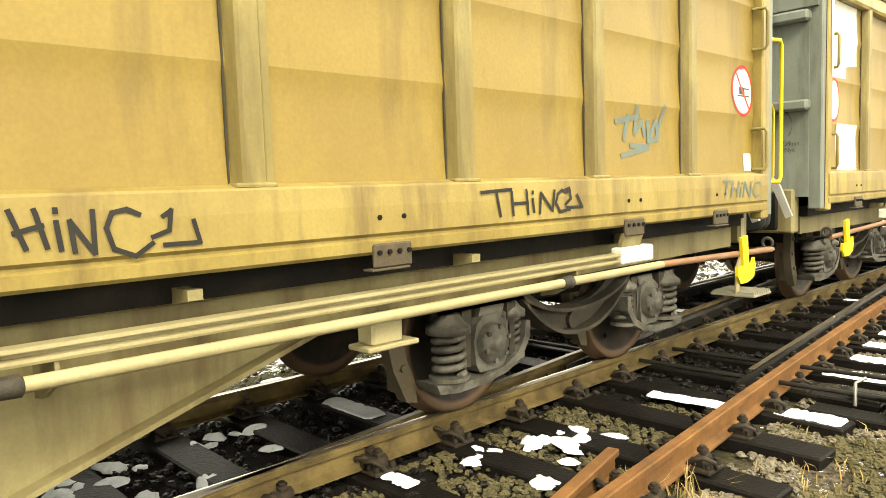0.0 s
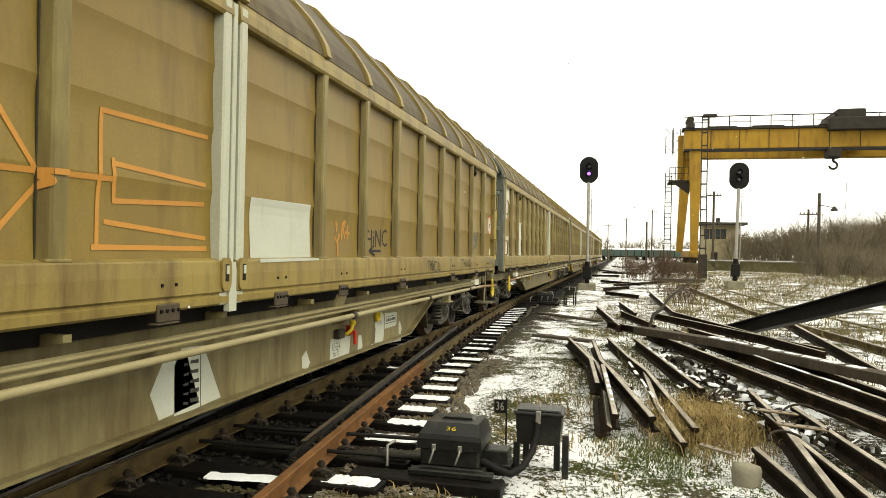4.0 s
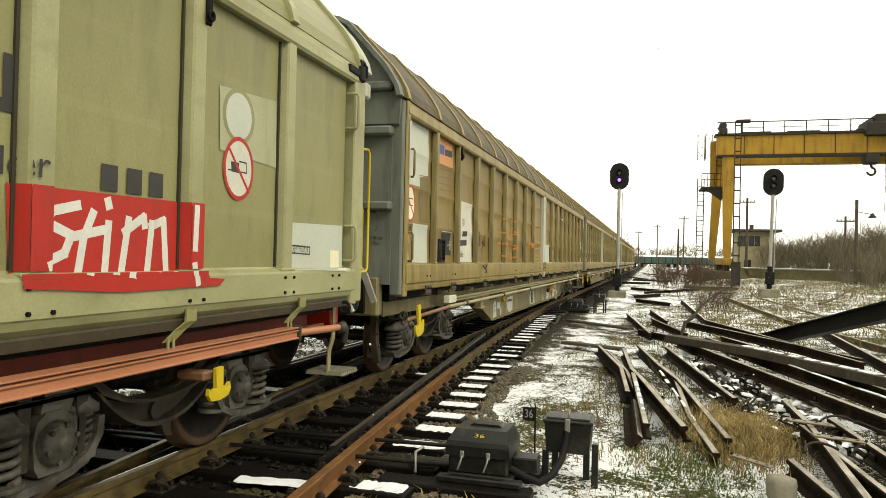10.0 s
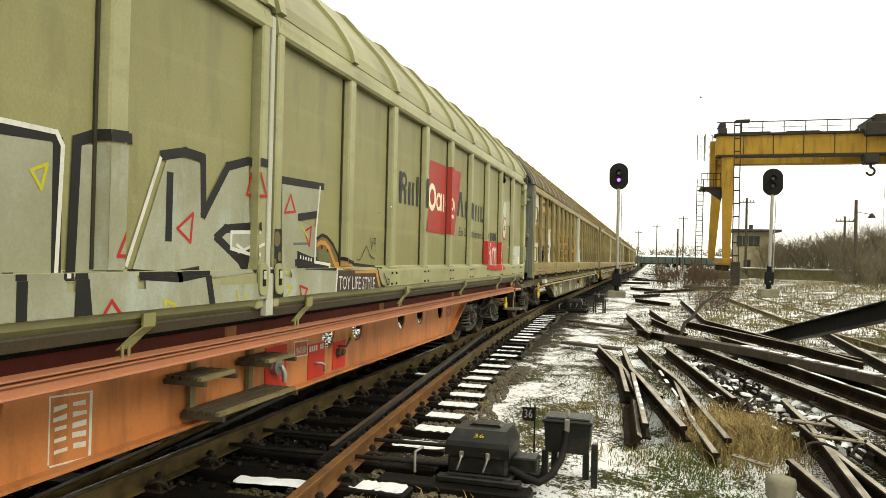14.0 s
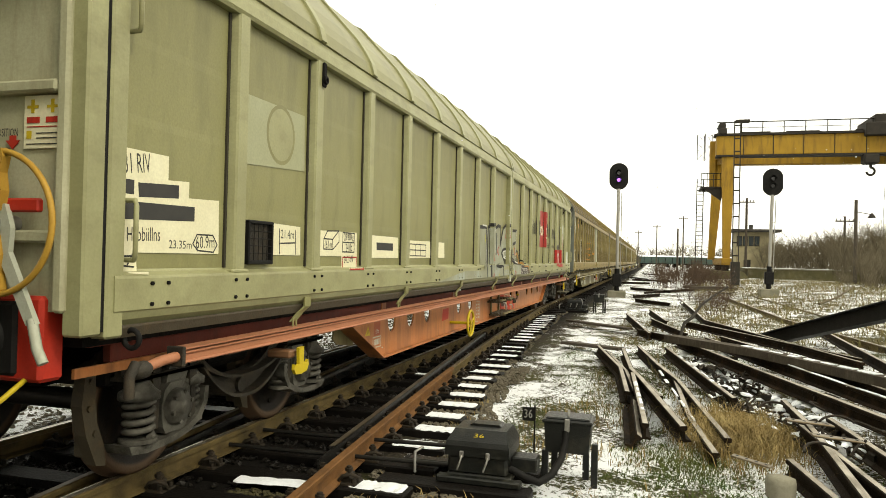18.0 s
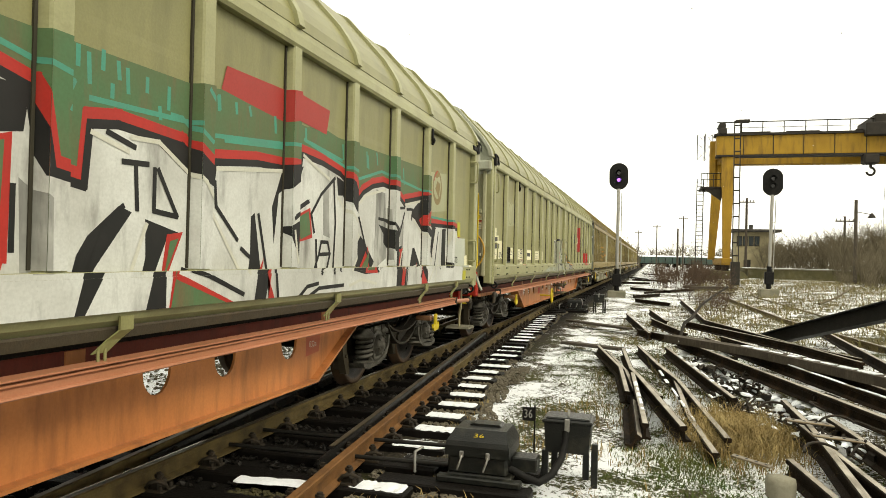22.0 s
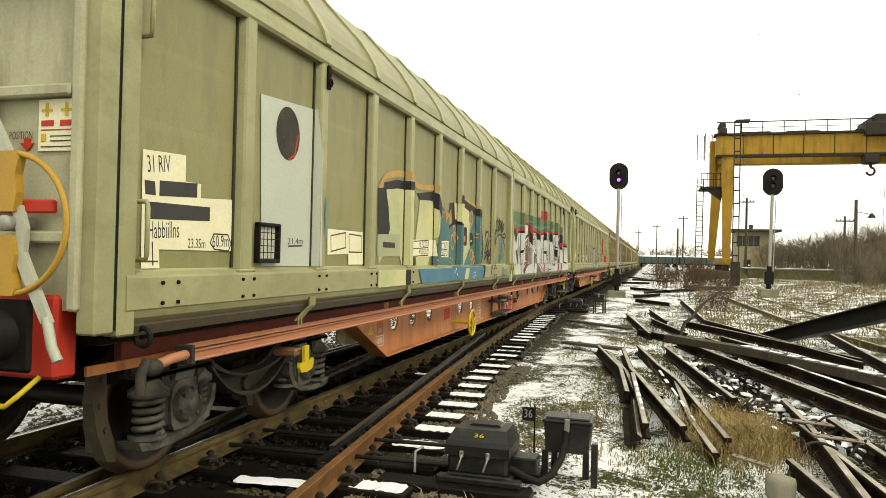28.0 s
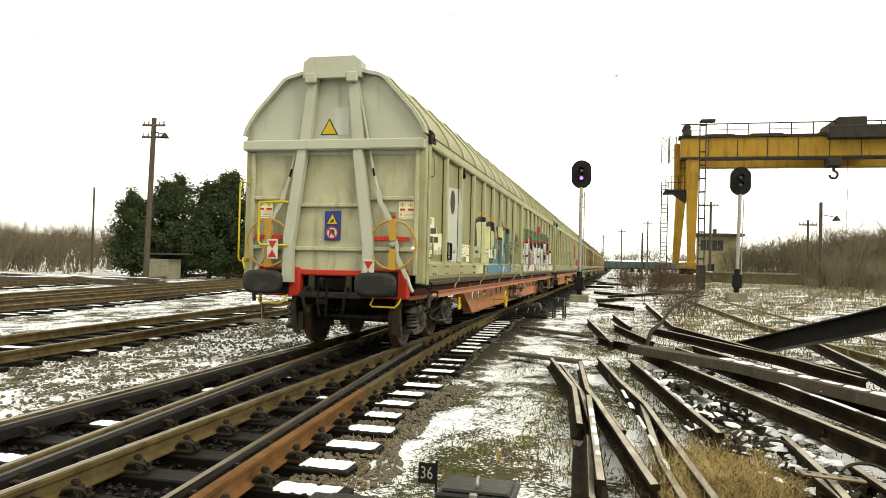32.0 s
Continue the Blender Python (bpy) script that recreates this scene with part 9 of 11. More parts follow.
painted(olive2, "lettering", text_polys("31 RIV", -10.72, 2.00, 0.110, 0, 0.51, 0.124), INK, 0.002)
painted(olive2, "lettering", text_polys("Habbiillns", -10.65, 1.61, 0.080, 0, 0.63, 0.028), INK, 0.002)
painted(olive2, "lettering", text_polys("23.35m", -10.32, 1.56, 0.050, 0, 1.06, 0.000), INK, 0.002)
painted(olive2, "lettering", text_polys("60.9m", -10.07, 1.58, 0.080, 0, 0.73, 0.048), INK, 0.002)
painted(olive2, "lettering_bar", [[(-10.84, 1.91), (-10.74, 1.91), (-10.74, 1.83), (-10.83, 1.83)], [(-10.71, 1.9), (-10.35, 1.92), (-10.35, 1.84), (-10.7, 1.82)], [(-10.83, 1.79), (-10.19, 1.8), (-10.19, 1.71), (-10.83, 1.69)]], INK, 0.002)
painted(olive2, "marking_frame", [q for l in ([(-10.2, 1.57), (-10.16, 1.63), (-9.99, 1.63), (-9.94, 1.57), (-9.98, 1.52), (-10.15, 1.53), (-10.2, 1.57)], [(-10.83, 1.49), (-10.72, 1.49)], [(-10.78, 1.44), (-10.72, 1.53)], [(-10.84, 1.44), (-10.73, 1.43)],) for q in stroke(l, 0.01)], INK, 0.002)
painted(olive2, "primer_patch", [[(-9.63, 2.64), (-8.75, 2.65), (-8.73, 2.2), (-9.6, 2.15)]], PATCH_FAINT, 0.001, "pale primer patch")
painted(olive2, "sticker_ring", [circle(-9.13, 2.43, 0.22, 24, 0.23)], GREEN, 0.0016)
painted(olive2, "sticker_ring", [circle(-9.13, 2.43, 0.19, 24, 0.2)], GREEN_TRIM, 0.0022)
painted(olive2, "marking_plate", [[(-9.22, 1.75), (-8.78, 1.74), (-8.77, 1.51), (-9.21, 1.51)], [(-8.42, 1.73), (-7.61, 1.74), (-7.59, 1.38), (-7.95, 1.39), (-7.96, 1.51), (-8.41, 1.51)], [(-7.25, 1.73), (-6.43, 1.73), (-6.41, 1.5), (-7.23, 1.5)], [(-6.08, 1.71), (-5.2, 1.72), (-5.18, 1.51), (-6.06, 1.5)], [(-4.84, 1.72), (-4.54, 1.72), (-4.52, 1.51), (-4.82, 1.51)]], CREAM, 0.001, "cream marking plates")
painted(olive2, "marking_frame", [q for l in ([(-9.12, 1.71), (-9.11, 1.52)], [(-8.86, 1.71), (-8.85, 1.52)], [(-9.1, 1.6), (-8.87, 1.61)], [(-6.01, 1.67), (-5.39, 1.67), (-5.38, 1.53), (-6, 1.53), (-6.01, 1.67)], [(-6.01, 1.6), (-5.38, 1.6)], [(-5.8, 1.67), (-5.79, 1.53)], [(-5.6, 1.67), (-5.59, 1.53)],) for q in stroke(l, 0.012)], INK, 0.002)
painted(olive2, "lettering_bar", [[(-7.09, 1.66), (-6.59, 1.66), (-6.59, 1.58), (-7.08, 1.58)]], INK, 0.002)
painted(olive2, "lettering", text_polys("21.4m", -8.99, 1.67, 0.070, 0, 0.87, 0.000), INK, 0.002)
painted(olive2, "marking_frame", [q for l in ([(-7.93, 1.5), (-7.61, 1.5), (-7.61, 1.39), (-7.93, 1.39), (-7.93, 1.5)],) for q in stroke(l, 0.014)], SPRAY_RED, 0.002)
painted(olive2, "marking_frame", [q for l in ([(-8.34, 1.66), (-8.16, 1.66), (-8.15, 1.57), (-8.34, 1.57), (-8.34, 1.66)], [(-8.34, 1.66), (-8.27, 1.73), (-8.03, 1.74), (-8.16, 1.66)], [(-8.03, 1.74), (-8.02, 1.64), (-8.15, 1.57)], [(-7.94, 1.73), (-7.67, 1.73), (-7.67, 1.55), (-7.94, 1.55), (-7.94, 1.73)], [(-7.94, 1.64), (-7.67, 1.64)],) for q in stroke(l, 0.011)], INK, 0.002)
painted(olive2, "lettering", text_polys("163 m", -8.25, 1.61, 0.070, 0, 0.60, 0.000), INK, 0.0024)
painted(olive2, "lettering", text_polys("28 800kg", -7.80, 1.69, 0.070, 0, 0.60, 0.042), INK, 0.0024)
painted(olive2, "lettering", text_polys("24.0t", -7.80, 1.59, 0.080, 0, 0.63, 0.055), INK, 0.0024)
painted(olive2, "lettering", text_polys("24.2 kN", -7.80, 1.48, 0.070, 0, 0.65, 0.043), INK, 0.0024)
painted(olive2, "graffiti_fill", [[(-5.29, 1.18), (-3.65, 1.32), (2.14, 1.3), (2.15, 1.14), (-3.64, 1.14)]], SPRAY_PEWTER, -0.0008)

# graffiti on the last olive wagon
painted(olive, "graffiti_background", [[(0.32, 2.55), (0.74, 2.52), (1.49, 2.53), (2.51, 2.54), (3.8, 2.56), (5.05, 2.57), (8.39, 2.63), (8.54, 0.96), (0.38, 0.98)]], SPRAY_GREEN, 0.0008, "green and brown sprayed background")
painted(olive, "graffiti_spark", [q for l in ([(0.47, 2.28), (0.86, 2.26), (0.97, 2.16)], [(1.11, 2.25), (1.82, 2.25)], [(2.18, 2.46), (2.79, 2.35), (2.71, 2.19)], [(2.9, 2.29), (3.75, 2.32)], [(0.4, 2.03), (0.37, 1.62)], [(0.41, 1.18), (0.61, 1.25)], [(2.28, 1.95), (2.27, 1.52)], [(4.1, 2.27), (4.88, 2.34)], [(5.34, 2.45), (5.98, 2.39)], [(0.62, 2.52), (0.62, 2.43)], [(0.87, 2.5), (0.9, 2.41)], [(1.16, 2.5), (1.14, 2.38)],) for q in stroke(l, 0.03)], SPRAY_TEAL, 0.0016, "teal sprayed accents")
painted(olive, "graffiti_background", [[(3.46, 2.53), (3.79, 2.57), (4.06, 2.6), (4.57, 2.58), (4.89, 2.54), (5.67, 2.61), (6.26, 2.54), (7.2, 2.55), (8.64, 2.54), (8.68, 1.92), (6.13, 1.93), (4.48, 1.8), (3.49, 1.72)], [(3.5, 1.38), (3.72, 1.36), (4.11, 1.25), (4.39, 1.16), (3.51, 1.14)], [(8.59, 2.05), (10.06, 2.03), (10.08, 1.81), (8.61, 1.76)]], SPRAY_GREEN, 0.0008)
painted(olive, "logo_remnant", [[(4.1, 2.77), (4.88, 2.79), (5.13, 2.82), (5.7, 2.79), (5.64, 2.57), (5.14, 2.6), (4.89, 2.54), (4.45, 2.57), (4.04, 2.6)]], BRAND_RED, 0.0009, "cut-off red logo panel")
painted(olive, "graffiti_spark", [q for l in ([(3.54, 2.33), (3.64, 2.33), (3.86, 2.22)], [(3.96, 2.28), (5.09, 2.39)], [(5.23, 2.46), (6.27, 2.31)], [(6.36, 2.26), (6.99, 2.41), (8.65, 2.33)], [(3.59, 1.23), (4.08, 1.16)], [(8.75, 2.04), (9.96, 2.03)], [(3.82, 2.54), (3.88, 2.49)], [(4.02, 2.55), (4.03, 2.47)], [(4.75, 2.55), (4.76, 2.46)], [(4.39, 2.55), (4.41, 2.5)], [(6.6, 2.52), (6.63, 2.4)], [(5.25, 2.55), (5.26, 2.46)], [(7.42, 2.5), (7.45, 2.39)],) for q in stroke(l, 0.03)], SPRAY_TEAL, 0.0016)
painted(olive, "graffiti_drip", [q for l in ([(2.98, 2.55), (2.98, 2.46)], [(3.09, 2.52), (3.1, 2.44)], [(3.16, 2.5), (3.17, 2.38)], [(3.32, 2.49), (3.32, 2.42)], [(3.51, 2.48), (3.51, 2.36)], [(2.81, 2.53), (2.81, 2.44)], [(2.88, 2.51), (2.89, 2.37)], [(4.01, 2.54), (4.02, 2.46)], [(4.22, 2.54), (4.23, 2.48)], [(4.75, 2.53), (4.76, 2.44)], [(5.99, 2.53), (6.01, 2.41)], [(6.57, 2.55), (6.59, 2.41)], [(6.84, 2.58), (6.87, 2.47)], [(7.68, 2.52), (7.71, 2.35)], [(3.05, 2.39), (3.05, 2.33)], [(3.43, 2.35), (3.44, 2.29)],) for q in stroke(l, 0.03)], SPRAY_TEAL, 0.0013, "thin teal drips")
painted(olive, "graffiti_red_rim", [q for l in ([(0.37, 1.42), (0.53, 1.85), (0.55, 2.15), (0.74, 2.16), (0.94, 2.03), (1.07, 2.12), (1.25, 2.13), (1.51, 2.14), (1.89, 2.12), (1.91, 2.34), (2.25, 2.35), (2.52, 2.29), (2.6, 1.91), (2.87, 1.87)], [(2.87, 1.87), (2.9, 2.19), (3.1, 2.22), (3.65, 2.19), (3.97, 2.03), (3.99, 2.14), (4.51, 2.2), (5.17, 2.22), (5.19, 2.36), (5.25, 2.36), (5.59, 2.34), (5.95, 2.29), (6.14, 2.22), (6.3, 2.04)], [(6.3, 2.04), (6.5, 2.17), (6.75, 2.26), (7.04, 2.31), (7.4, 2.29), (7.75, 2.14), (7.77, 2.19), (8.05, 2.23), (8.55, 2.31), (8.6, 1.96), (9.02, 1.97), (9.47, 1.98), (10.08, 1.96), (10.18, 1.81)],) for q in stroke(l, 0.11)], SPRAY_RED, 0.0012, "red outline of the silver letters")
painted(olive, "graffiti_letter", [[p, q, (q[0], 1.16), (p[0], 1.16)] for p, q in pairwise([(0.37, 1.39), (0.53, 1.82), (0.55, 2.12), (0.74, 2.13), (0.94, 2), (1.07, 2.09), (1.25, 2.1), (1.51, 2.11), (1.89, 2.09), (1.91, 2.31), (2.25, 2.32), (2.52, 2.26), (2.6, 1.88), (2.87, 1.84)])], SPRAY_SILVER, 0.0018, "silver sprayed letters")
painted(olive, "graffiti_letter", [[p, q, (q[0], 1.16), (p[0], 1.16)] for p, q in pairwise([(2.87, 1.84), (2.9, 2.16), (3.1, 2.19), (3.65, 2.16), (3.97, 2), (3.99, 2.11), (4.51, 2.17), (5.17, 2.19), (5.19, 2.33), (5.25, 2.33), (5.59, 2.31), (5.95, 2.26), (6.14, 2.19), (6.3, 2.01)])], SPRAY_SILVER, 0.0018)
painted(olive, "graffiti_letter", [[p, q, (q[0], 1.16), (p[0], 1.16)] for p, q in pairwise([(6.3, 2.01), (6.5, 2.14), (6.75, 2.23), (7.04, 2.28), (7.4, 2.26), (7.75, 2.11), (7.77, 2.16), (8.05, 2.2), (8.55, 2.28), (8.6, 1.93), (9.02, 1.94), (9.47, 1.95), (10.08, 1.93), (10.18, 1.78)])], SPRAY_SILVER, 0.0018)
painted(olive, "graffiti_outline", [q for l in ([(0.37, 1.39), (0.53, 1.82), (0.55, 2.12), (0.74, 2.13), (0.94, 2), (1.07, 2.09), (1.25, 2.1), (1.51, 2.11), (1.89, 2.09), (1.91, 2.31), (2.25, 2.32), (2.52, 2.26), (2.6, 1.88), (2.87, 1.84)], [(2.87, 1.84), (2.9, 2.16), (3.1, 2.19), (3.65, 2.16), (3.97, 2), (3.99, 2.11), (4.51, 2.17), (5.17, 2.19), (5.19, 2.33), (5.25, 2.33), (5.59, 2.31), (5.95, 2.26), (6.14, 2.19), (6.3, 2.01)], [(6.3, 2.01), (6.5, 2.14), (6.75, 2.23), (7.04, 2.28), (7.4, 2.26), (7.75, 2.11), (7.77, 2.16), (8.05, 2.2), (8.55, 2.28), (8.6, 1.93), (9.02, 1.94), (9.47, 1.95), (10.08, 1.93), (10.18, 1.78)],) for q in stroke(l, 0.05)], SPRAY_BLACK, 0.0022, "black inner outline of the letters")
painted(olive, "graffiti_shadow", [[(0.55, 2.1), (0.74, 2.11), (0.98, 1.98), (0.85, 1.83), (0.58, 2.04)]], SPRAY_BLACK, 0.0026, "black shadow between the silver letters")
painted(olive, "graffiti_shadow", [[(0.82, 1.7), (0.97, 1.7), (1.12, 1.49), (0.99, 1.37), (0.97, 1.49)]], SPRAY_BLACK, 0.0026)
painted(olive, "graffiti_shadow", [[(1.29, 1.58), (1.37, 1.69), (1.65, 1.85), (1.89, 1.97), (2.31, 2.09), (2.34, 2.26), (2.53, 2.26), (2.5, 2.05), (2.03, 1.97), (1.86, 1.88), (1.48, 1.7)]], SPRAY_BLACK, 0.0026)
painted(olive, "graffiti_shadow", [[(2.03, 1.85), (2.21, 1.85), (2.23, 1.47), (2.05, 1.49)]], SPRAY_BLACK, 0.0026)
painted(olive, "graffiti_shadow", [[(1.34, 1.29), (1.54, 1.37), (2.03, 1.46), (2.4, 1.44), (2.38, 1.41), (1.89, 1.36), (1.57, 1.25), (1.41, 1.16), (1.36, 1.2)]], SPRAY_BLACK, 0.0026)
painted(olive, "graffiti_shadow", [[(2.83, 1.49), (2.9, 1.59), (3.12, 1.76), (3.22, 1.73), (2.96, 1.43), (2.78, 1.15), (2.73, 1.16)]], SPRAY_BLACK, 0.0026)
painted(olive, "graffiti_shadow", [[(3.33, 1.7), (3.65, 1.63), (3.53, 1.61), (3.42, 1.39), (3.42, 1.15), (3.24, 1.16), (3.34, 1.48)]], SPRAY_BLACK, 0.0026)
painted(olive, "graffiti_shadow", [[(3.38, 2.16), (3.58, 2.15), (3.72, 2.17), (3.97, 1.97), (3.97, 1.91), (3.73, 1.98), (3.55, 2.07)]], SPRAY_BLACK, 0.0026)
painted(olive, "graffiti_shadow", [[(4.44, 1.78), (4.49, 1.81), (4.59, 1.4), (4.52, 1.16), (4.37, 1.17), (4.44, 1.49)]], SPRAY_BLACK, 0.0026)
painted(olive, "graffiti_shadow", [[(4.88, 2.17), (5.23, 2.24), (5.17, 2.16), (4.83, 1.98), (4.77, 1.59), (4.73, 1.87)]], SPRAY_BLACK, 0.0026)
painted(olive, "graffiti_shadow", [[(4.87, 1.72), (5.09, 1.8), (5.2, 1.63), (5.07, 1.46), (4.92, 1.66)]], SPRAY_BLACK, 0.0026)
painted(olive, "graffiti_shadow", [[(4.84, 2.05), (4.9, 2.21), (5.1, 2.24), (5.08, 2.17), (5.22, 2.21), (4.97, 2.09)]], SPRAY_BLACK, 0.0026)
painted(olive, "graffiti_shadow", [[(4.96, 1.74), (5.11, 1.82), (5.16, 1.62), (5.05, 1.53), (4.99, 1.66)]], SPRAY_BLACK, 0.0026)
painted(olive, "graffiti_shadow", [[(5.87, 2.23), (6.14, 2.18), (6.32, 1.96), (6.28, 1.87), (6.01, 2.07), (5.91, 2.06)]], SPRAY_BLACK, 0.0026)
painted(olive, "graffiti_shadow", [[(6.1, 1.38), (6.45, 1.71), (6.52, 1.68), (6.82, 1.46), (6.72, 1.35), (6.4, 1.34)]], SPRAY_BLACK, 0.0026)
painted(olive, "graffiti_shadow", [[(6.93, 1.85), (7.42, 1.79), (7.51, 1.65), (7.29, 1.57), (7.14, 1.71)]], SPRAY_BLACK, 0.0026)
painted(olive, "graffiti_shadow", [[(7.32, 1.61), (7.44, 1.61), (7.48, 1.48), (7.53, 1.16), (7.29, 1.18), (7.32, 1.48)]], SPRAY_BLACK, 0.0026)
painted(olive, "graffiti_shadow", [[(7.51, 1.62), (7.67, 1.64), (7.6, 1.16), (7.55, 1.16), (7.64, 1.58)]], SPRAY_BLACK, 0.0026)
painted(olive, "graffiti_shadow", [[(8.06, 1.62), (8.12, 1.63), (8.45, 1.32), (8.43, 1.2), (8.14, 1.28), (8.26, 1.43), (7.96, 1.39)]], SPRAY_BLACK, 0.0026)
painted(olive, "graffiti_shadow", [[(8.3, 2.21), (8.56, 2.26), (8.56, 2.11), (8.29, 1.97), (8.62, 1.85), (8.6, 1.75), (8.12, 1.97), (7.98, 2), (8.02, 2.07)]], SPRAY_BLACK, 0.0026)
painted(olive, "graffiti_shadow", [[(8.62, 1.92), (9.02, 1.91), (8.87, 1.48), (8.77, 1.61), (8.82, 1.77)]], SPRAY_BLACK, 0.0026)
painted(olive, "graffiti_shadow", [[(9.3, 1.9), (9.49, 1.92), (9.49, 1.46), (9.79, 1.43), (9.63, 1.37), (9.28, 1.38)]], SPRAY_BLACK, 0.0026)
painted(olive, "graffiti_shadow", [[(7.08, 1.82), (7.17, 1.82), (7.31, 1.61), (7.18, 1.61), (7.08, 1.66)]], SPRAY_BLACK, 0.0026)
painted(olive, "graffiti_red_rim", [[(1.87, 1.86), (2.44, 2.04), (2.43, 1.45), (2.22, 1.46), (2.23, 1.88), (1.97, 1.85)]], SPRAY_RED, 0.0036)
painted(olive, "graffiti_red_rim", [[(1.55, 1.26), (1.57, 1.35), (1.99, 1.41), (2.41, 1.46), (2.4, 1.42), (1.85, 1.38)]], SPRAY_RED, 0.0036)
painted(olive, "graffiti_red_rim", [[(3.52, 1.62), (3.67, 1.64), (3.54, 1.39), (4.33, 1.12), (3.44, 1.15)]], SPRAY_RED, 0.0036)
painted(olive, "graffiti_red_rim", [[(4.63, 1.49), (4.55, 1.37), (4.71, 1.09), (4.54, 1.1)]], SPRAY_RED, 0.0036)
painted(olive, "graffiti_red_rim", [[(5.11, 1.83), (5.36, 1.91), (5.41, 1.66), (5.18, 1.62)]], SPRAY_RED, 0.0036)
painted(olive, "graffiti_red_rim", [[(6.39, 1.35), (6.65, 1.62), (6.72, 1.35)]], SPRAY_RED, 0.0036)
painted(olive, "graffiti_red_rim", [[(7.43, 1.6), (7.65, 1.6), (7.54, 1.16), (7.48, 1.48)]], SPRAY_RED, 0.0036)
painted(olive, "graffiti_red_rim", [[(8.24, 1.46), (8.2, 1.38), (8.43, 1.2), (8.17, 1.14)]], SPRAY_RED, 0.0036)
painted(olive, "graffiti_red_rim", [[(7.55, 1.58), (7.71, 1.62), (7.51, 1.17), (7.45, 1.21)]], SPRAY_RED, 0.0036)
painted(olive, "graffiti_red_rim", [[(8.29, 1.97), (8.56, 2.11), (8.62, 1.91), (8.36, 1.91)]], SPRAY_RED, 0.0036)
painted(olive, "graffiti_inlay", [[(2.03, 1.87), (2.4, 2), (2.38, 1.49), (2.27, 1.48), (2.27, 1.9)]], SPRAY_GREEN, 0.0046, "green sprayed infill between letters")
painted(olive, "graffiti_inlay", [[(3.55, 1.58), (3.63, 1.6), (3.5, 1.36), (4.14, 1.16), (3.46, 1.18)]], SPRAY_GREEN, 0.0046)
painted(olive, "graffiti_inlay", [[(5.13, 1.81), (5.33, 1.88), (5.38, 1.69), (5.2, 1.64)]], SPRAY_GREEN, 0.0046)
painted(olive, "graffiti_inlay", [[(6.46, 1.38), (6.68, 1.56), (6.66, 1.38)]], SPRAY_GREEN, 0.0046)
painted(olive, "graffiti_inlay", [[(7.47, 1.57), (7.62, 1.57), (7.52, 1.3), (7.51, 1.48)]], SPRAY_GREEN, 0.0046)
painted(olive, "graffiti_inlay", [[(8.45, 1.93), (8.56, 2.04), (8.58, 1.93)]], SPRAY_GREEN, 0.0046)
painted(olive, "graffiti_line", [q for l in ([(1.66, 1.87), (2.21, 2.07)], [(1.24, 1.78), (1.31, 1.59)], [(1.03, 1.74), (1.1, 1.42), (1.09, 1.19)], [(0.96, 1.4), (1.04, 1.16)], [(1.42, 1.38), (1.66, 1.45), (1.93, 1.51)], [(2.45, 1.8), (2.45, 1.51)], [(3.02, 2.14), (3.23, 2.09)], [(3.99, 1.98), (4.01, 1.82), (4.27, 1.61)], [(4.32, 1.55), (4.44, 1.49)], [(4.54, 1.8), (4.67, 1.4), (4.71, 1.15)], [(4.99, 1.82), (5.33, 1.96)], [(2.92, 1.42), (3.03, 1.67), (3.15, 1.76)], [(3.67, 1.41), (3.84, 1.37), (4.23, 1.24)], [(4.97, 1.8), (5.12, 1.88), (5.31, 1.96)], [(5.38, 1.86), (5.56, 2.04), (5.83, 2.21)], [(5.81, 2.18), (5.86, 1.81), (5.83, 1.38)], [(5.38, 1.86), (5.44, 1.71)],) for q in stroke(l, 0.032)], SPRAY_BLACK, 0.0042, "black sprayed detail lines")
painted(olive, "graffiti_line", [q for l in ([(6.4, 1.89), (6.75, 1.36)], [(6.93, 1.91), (7.21, 1.9), (7.5, 1.76)], [(5.03, 1.18), (5.17, 1.26), (5.37, 1.28)], [(5.14, 1.16), (5.39, 1.24), (5.88, 1.25)], [(7.5, 2.06), (7.74, 2.08)], [(7.51, 1.64), (7.74, 2.02)], [(7.07, 1.91), (7.27, 1.87), (7.44, 1.73)], [(7.2, 1.66), (7.41, 1.66)], [(7.82, 2.07), (8.02, 2.08), (7.99, 1.96)], [(8.12, 1.61), (8.4, 1.35)], [(7.7, 1.58), (7.62, 1.16)], [(8.86, 1.77), (8.82, 1.49)], [(9.12, 1.85), (8.97, 1.37)], [(9.8, 1.87), (9.78, 1.5)], [(3.14, 2), (3.34, 2.01)], [(3.24, 2.01), (3.26, 1.75)], [(3.4, 1.99), (3.4, 1.75), (3.61, 1.73), (3.43, 1.99)], [(5.48, 1.64), (5.5, 1.41)],) for q in stroke(l, 0.032)], SPRAY_BLACK, 0.0042)
painted(olive, "graffiti_line", [q for l in ([(5.54, 1.52), (5.58, 1.63), (5.71, 1.63), (5.76, 1.53), (5.54, 1.52), (5.44, 1.36)], [(5.76, 1.53), (5.69, 1.36)],) for q in stroke(l, 0.032)], SPRAY_BLACK, 0.0042)
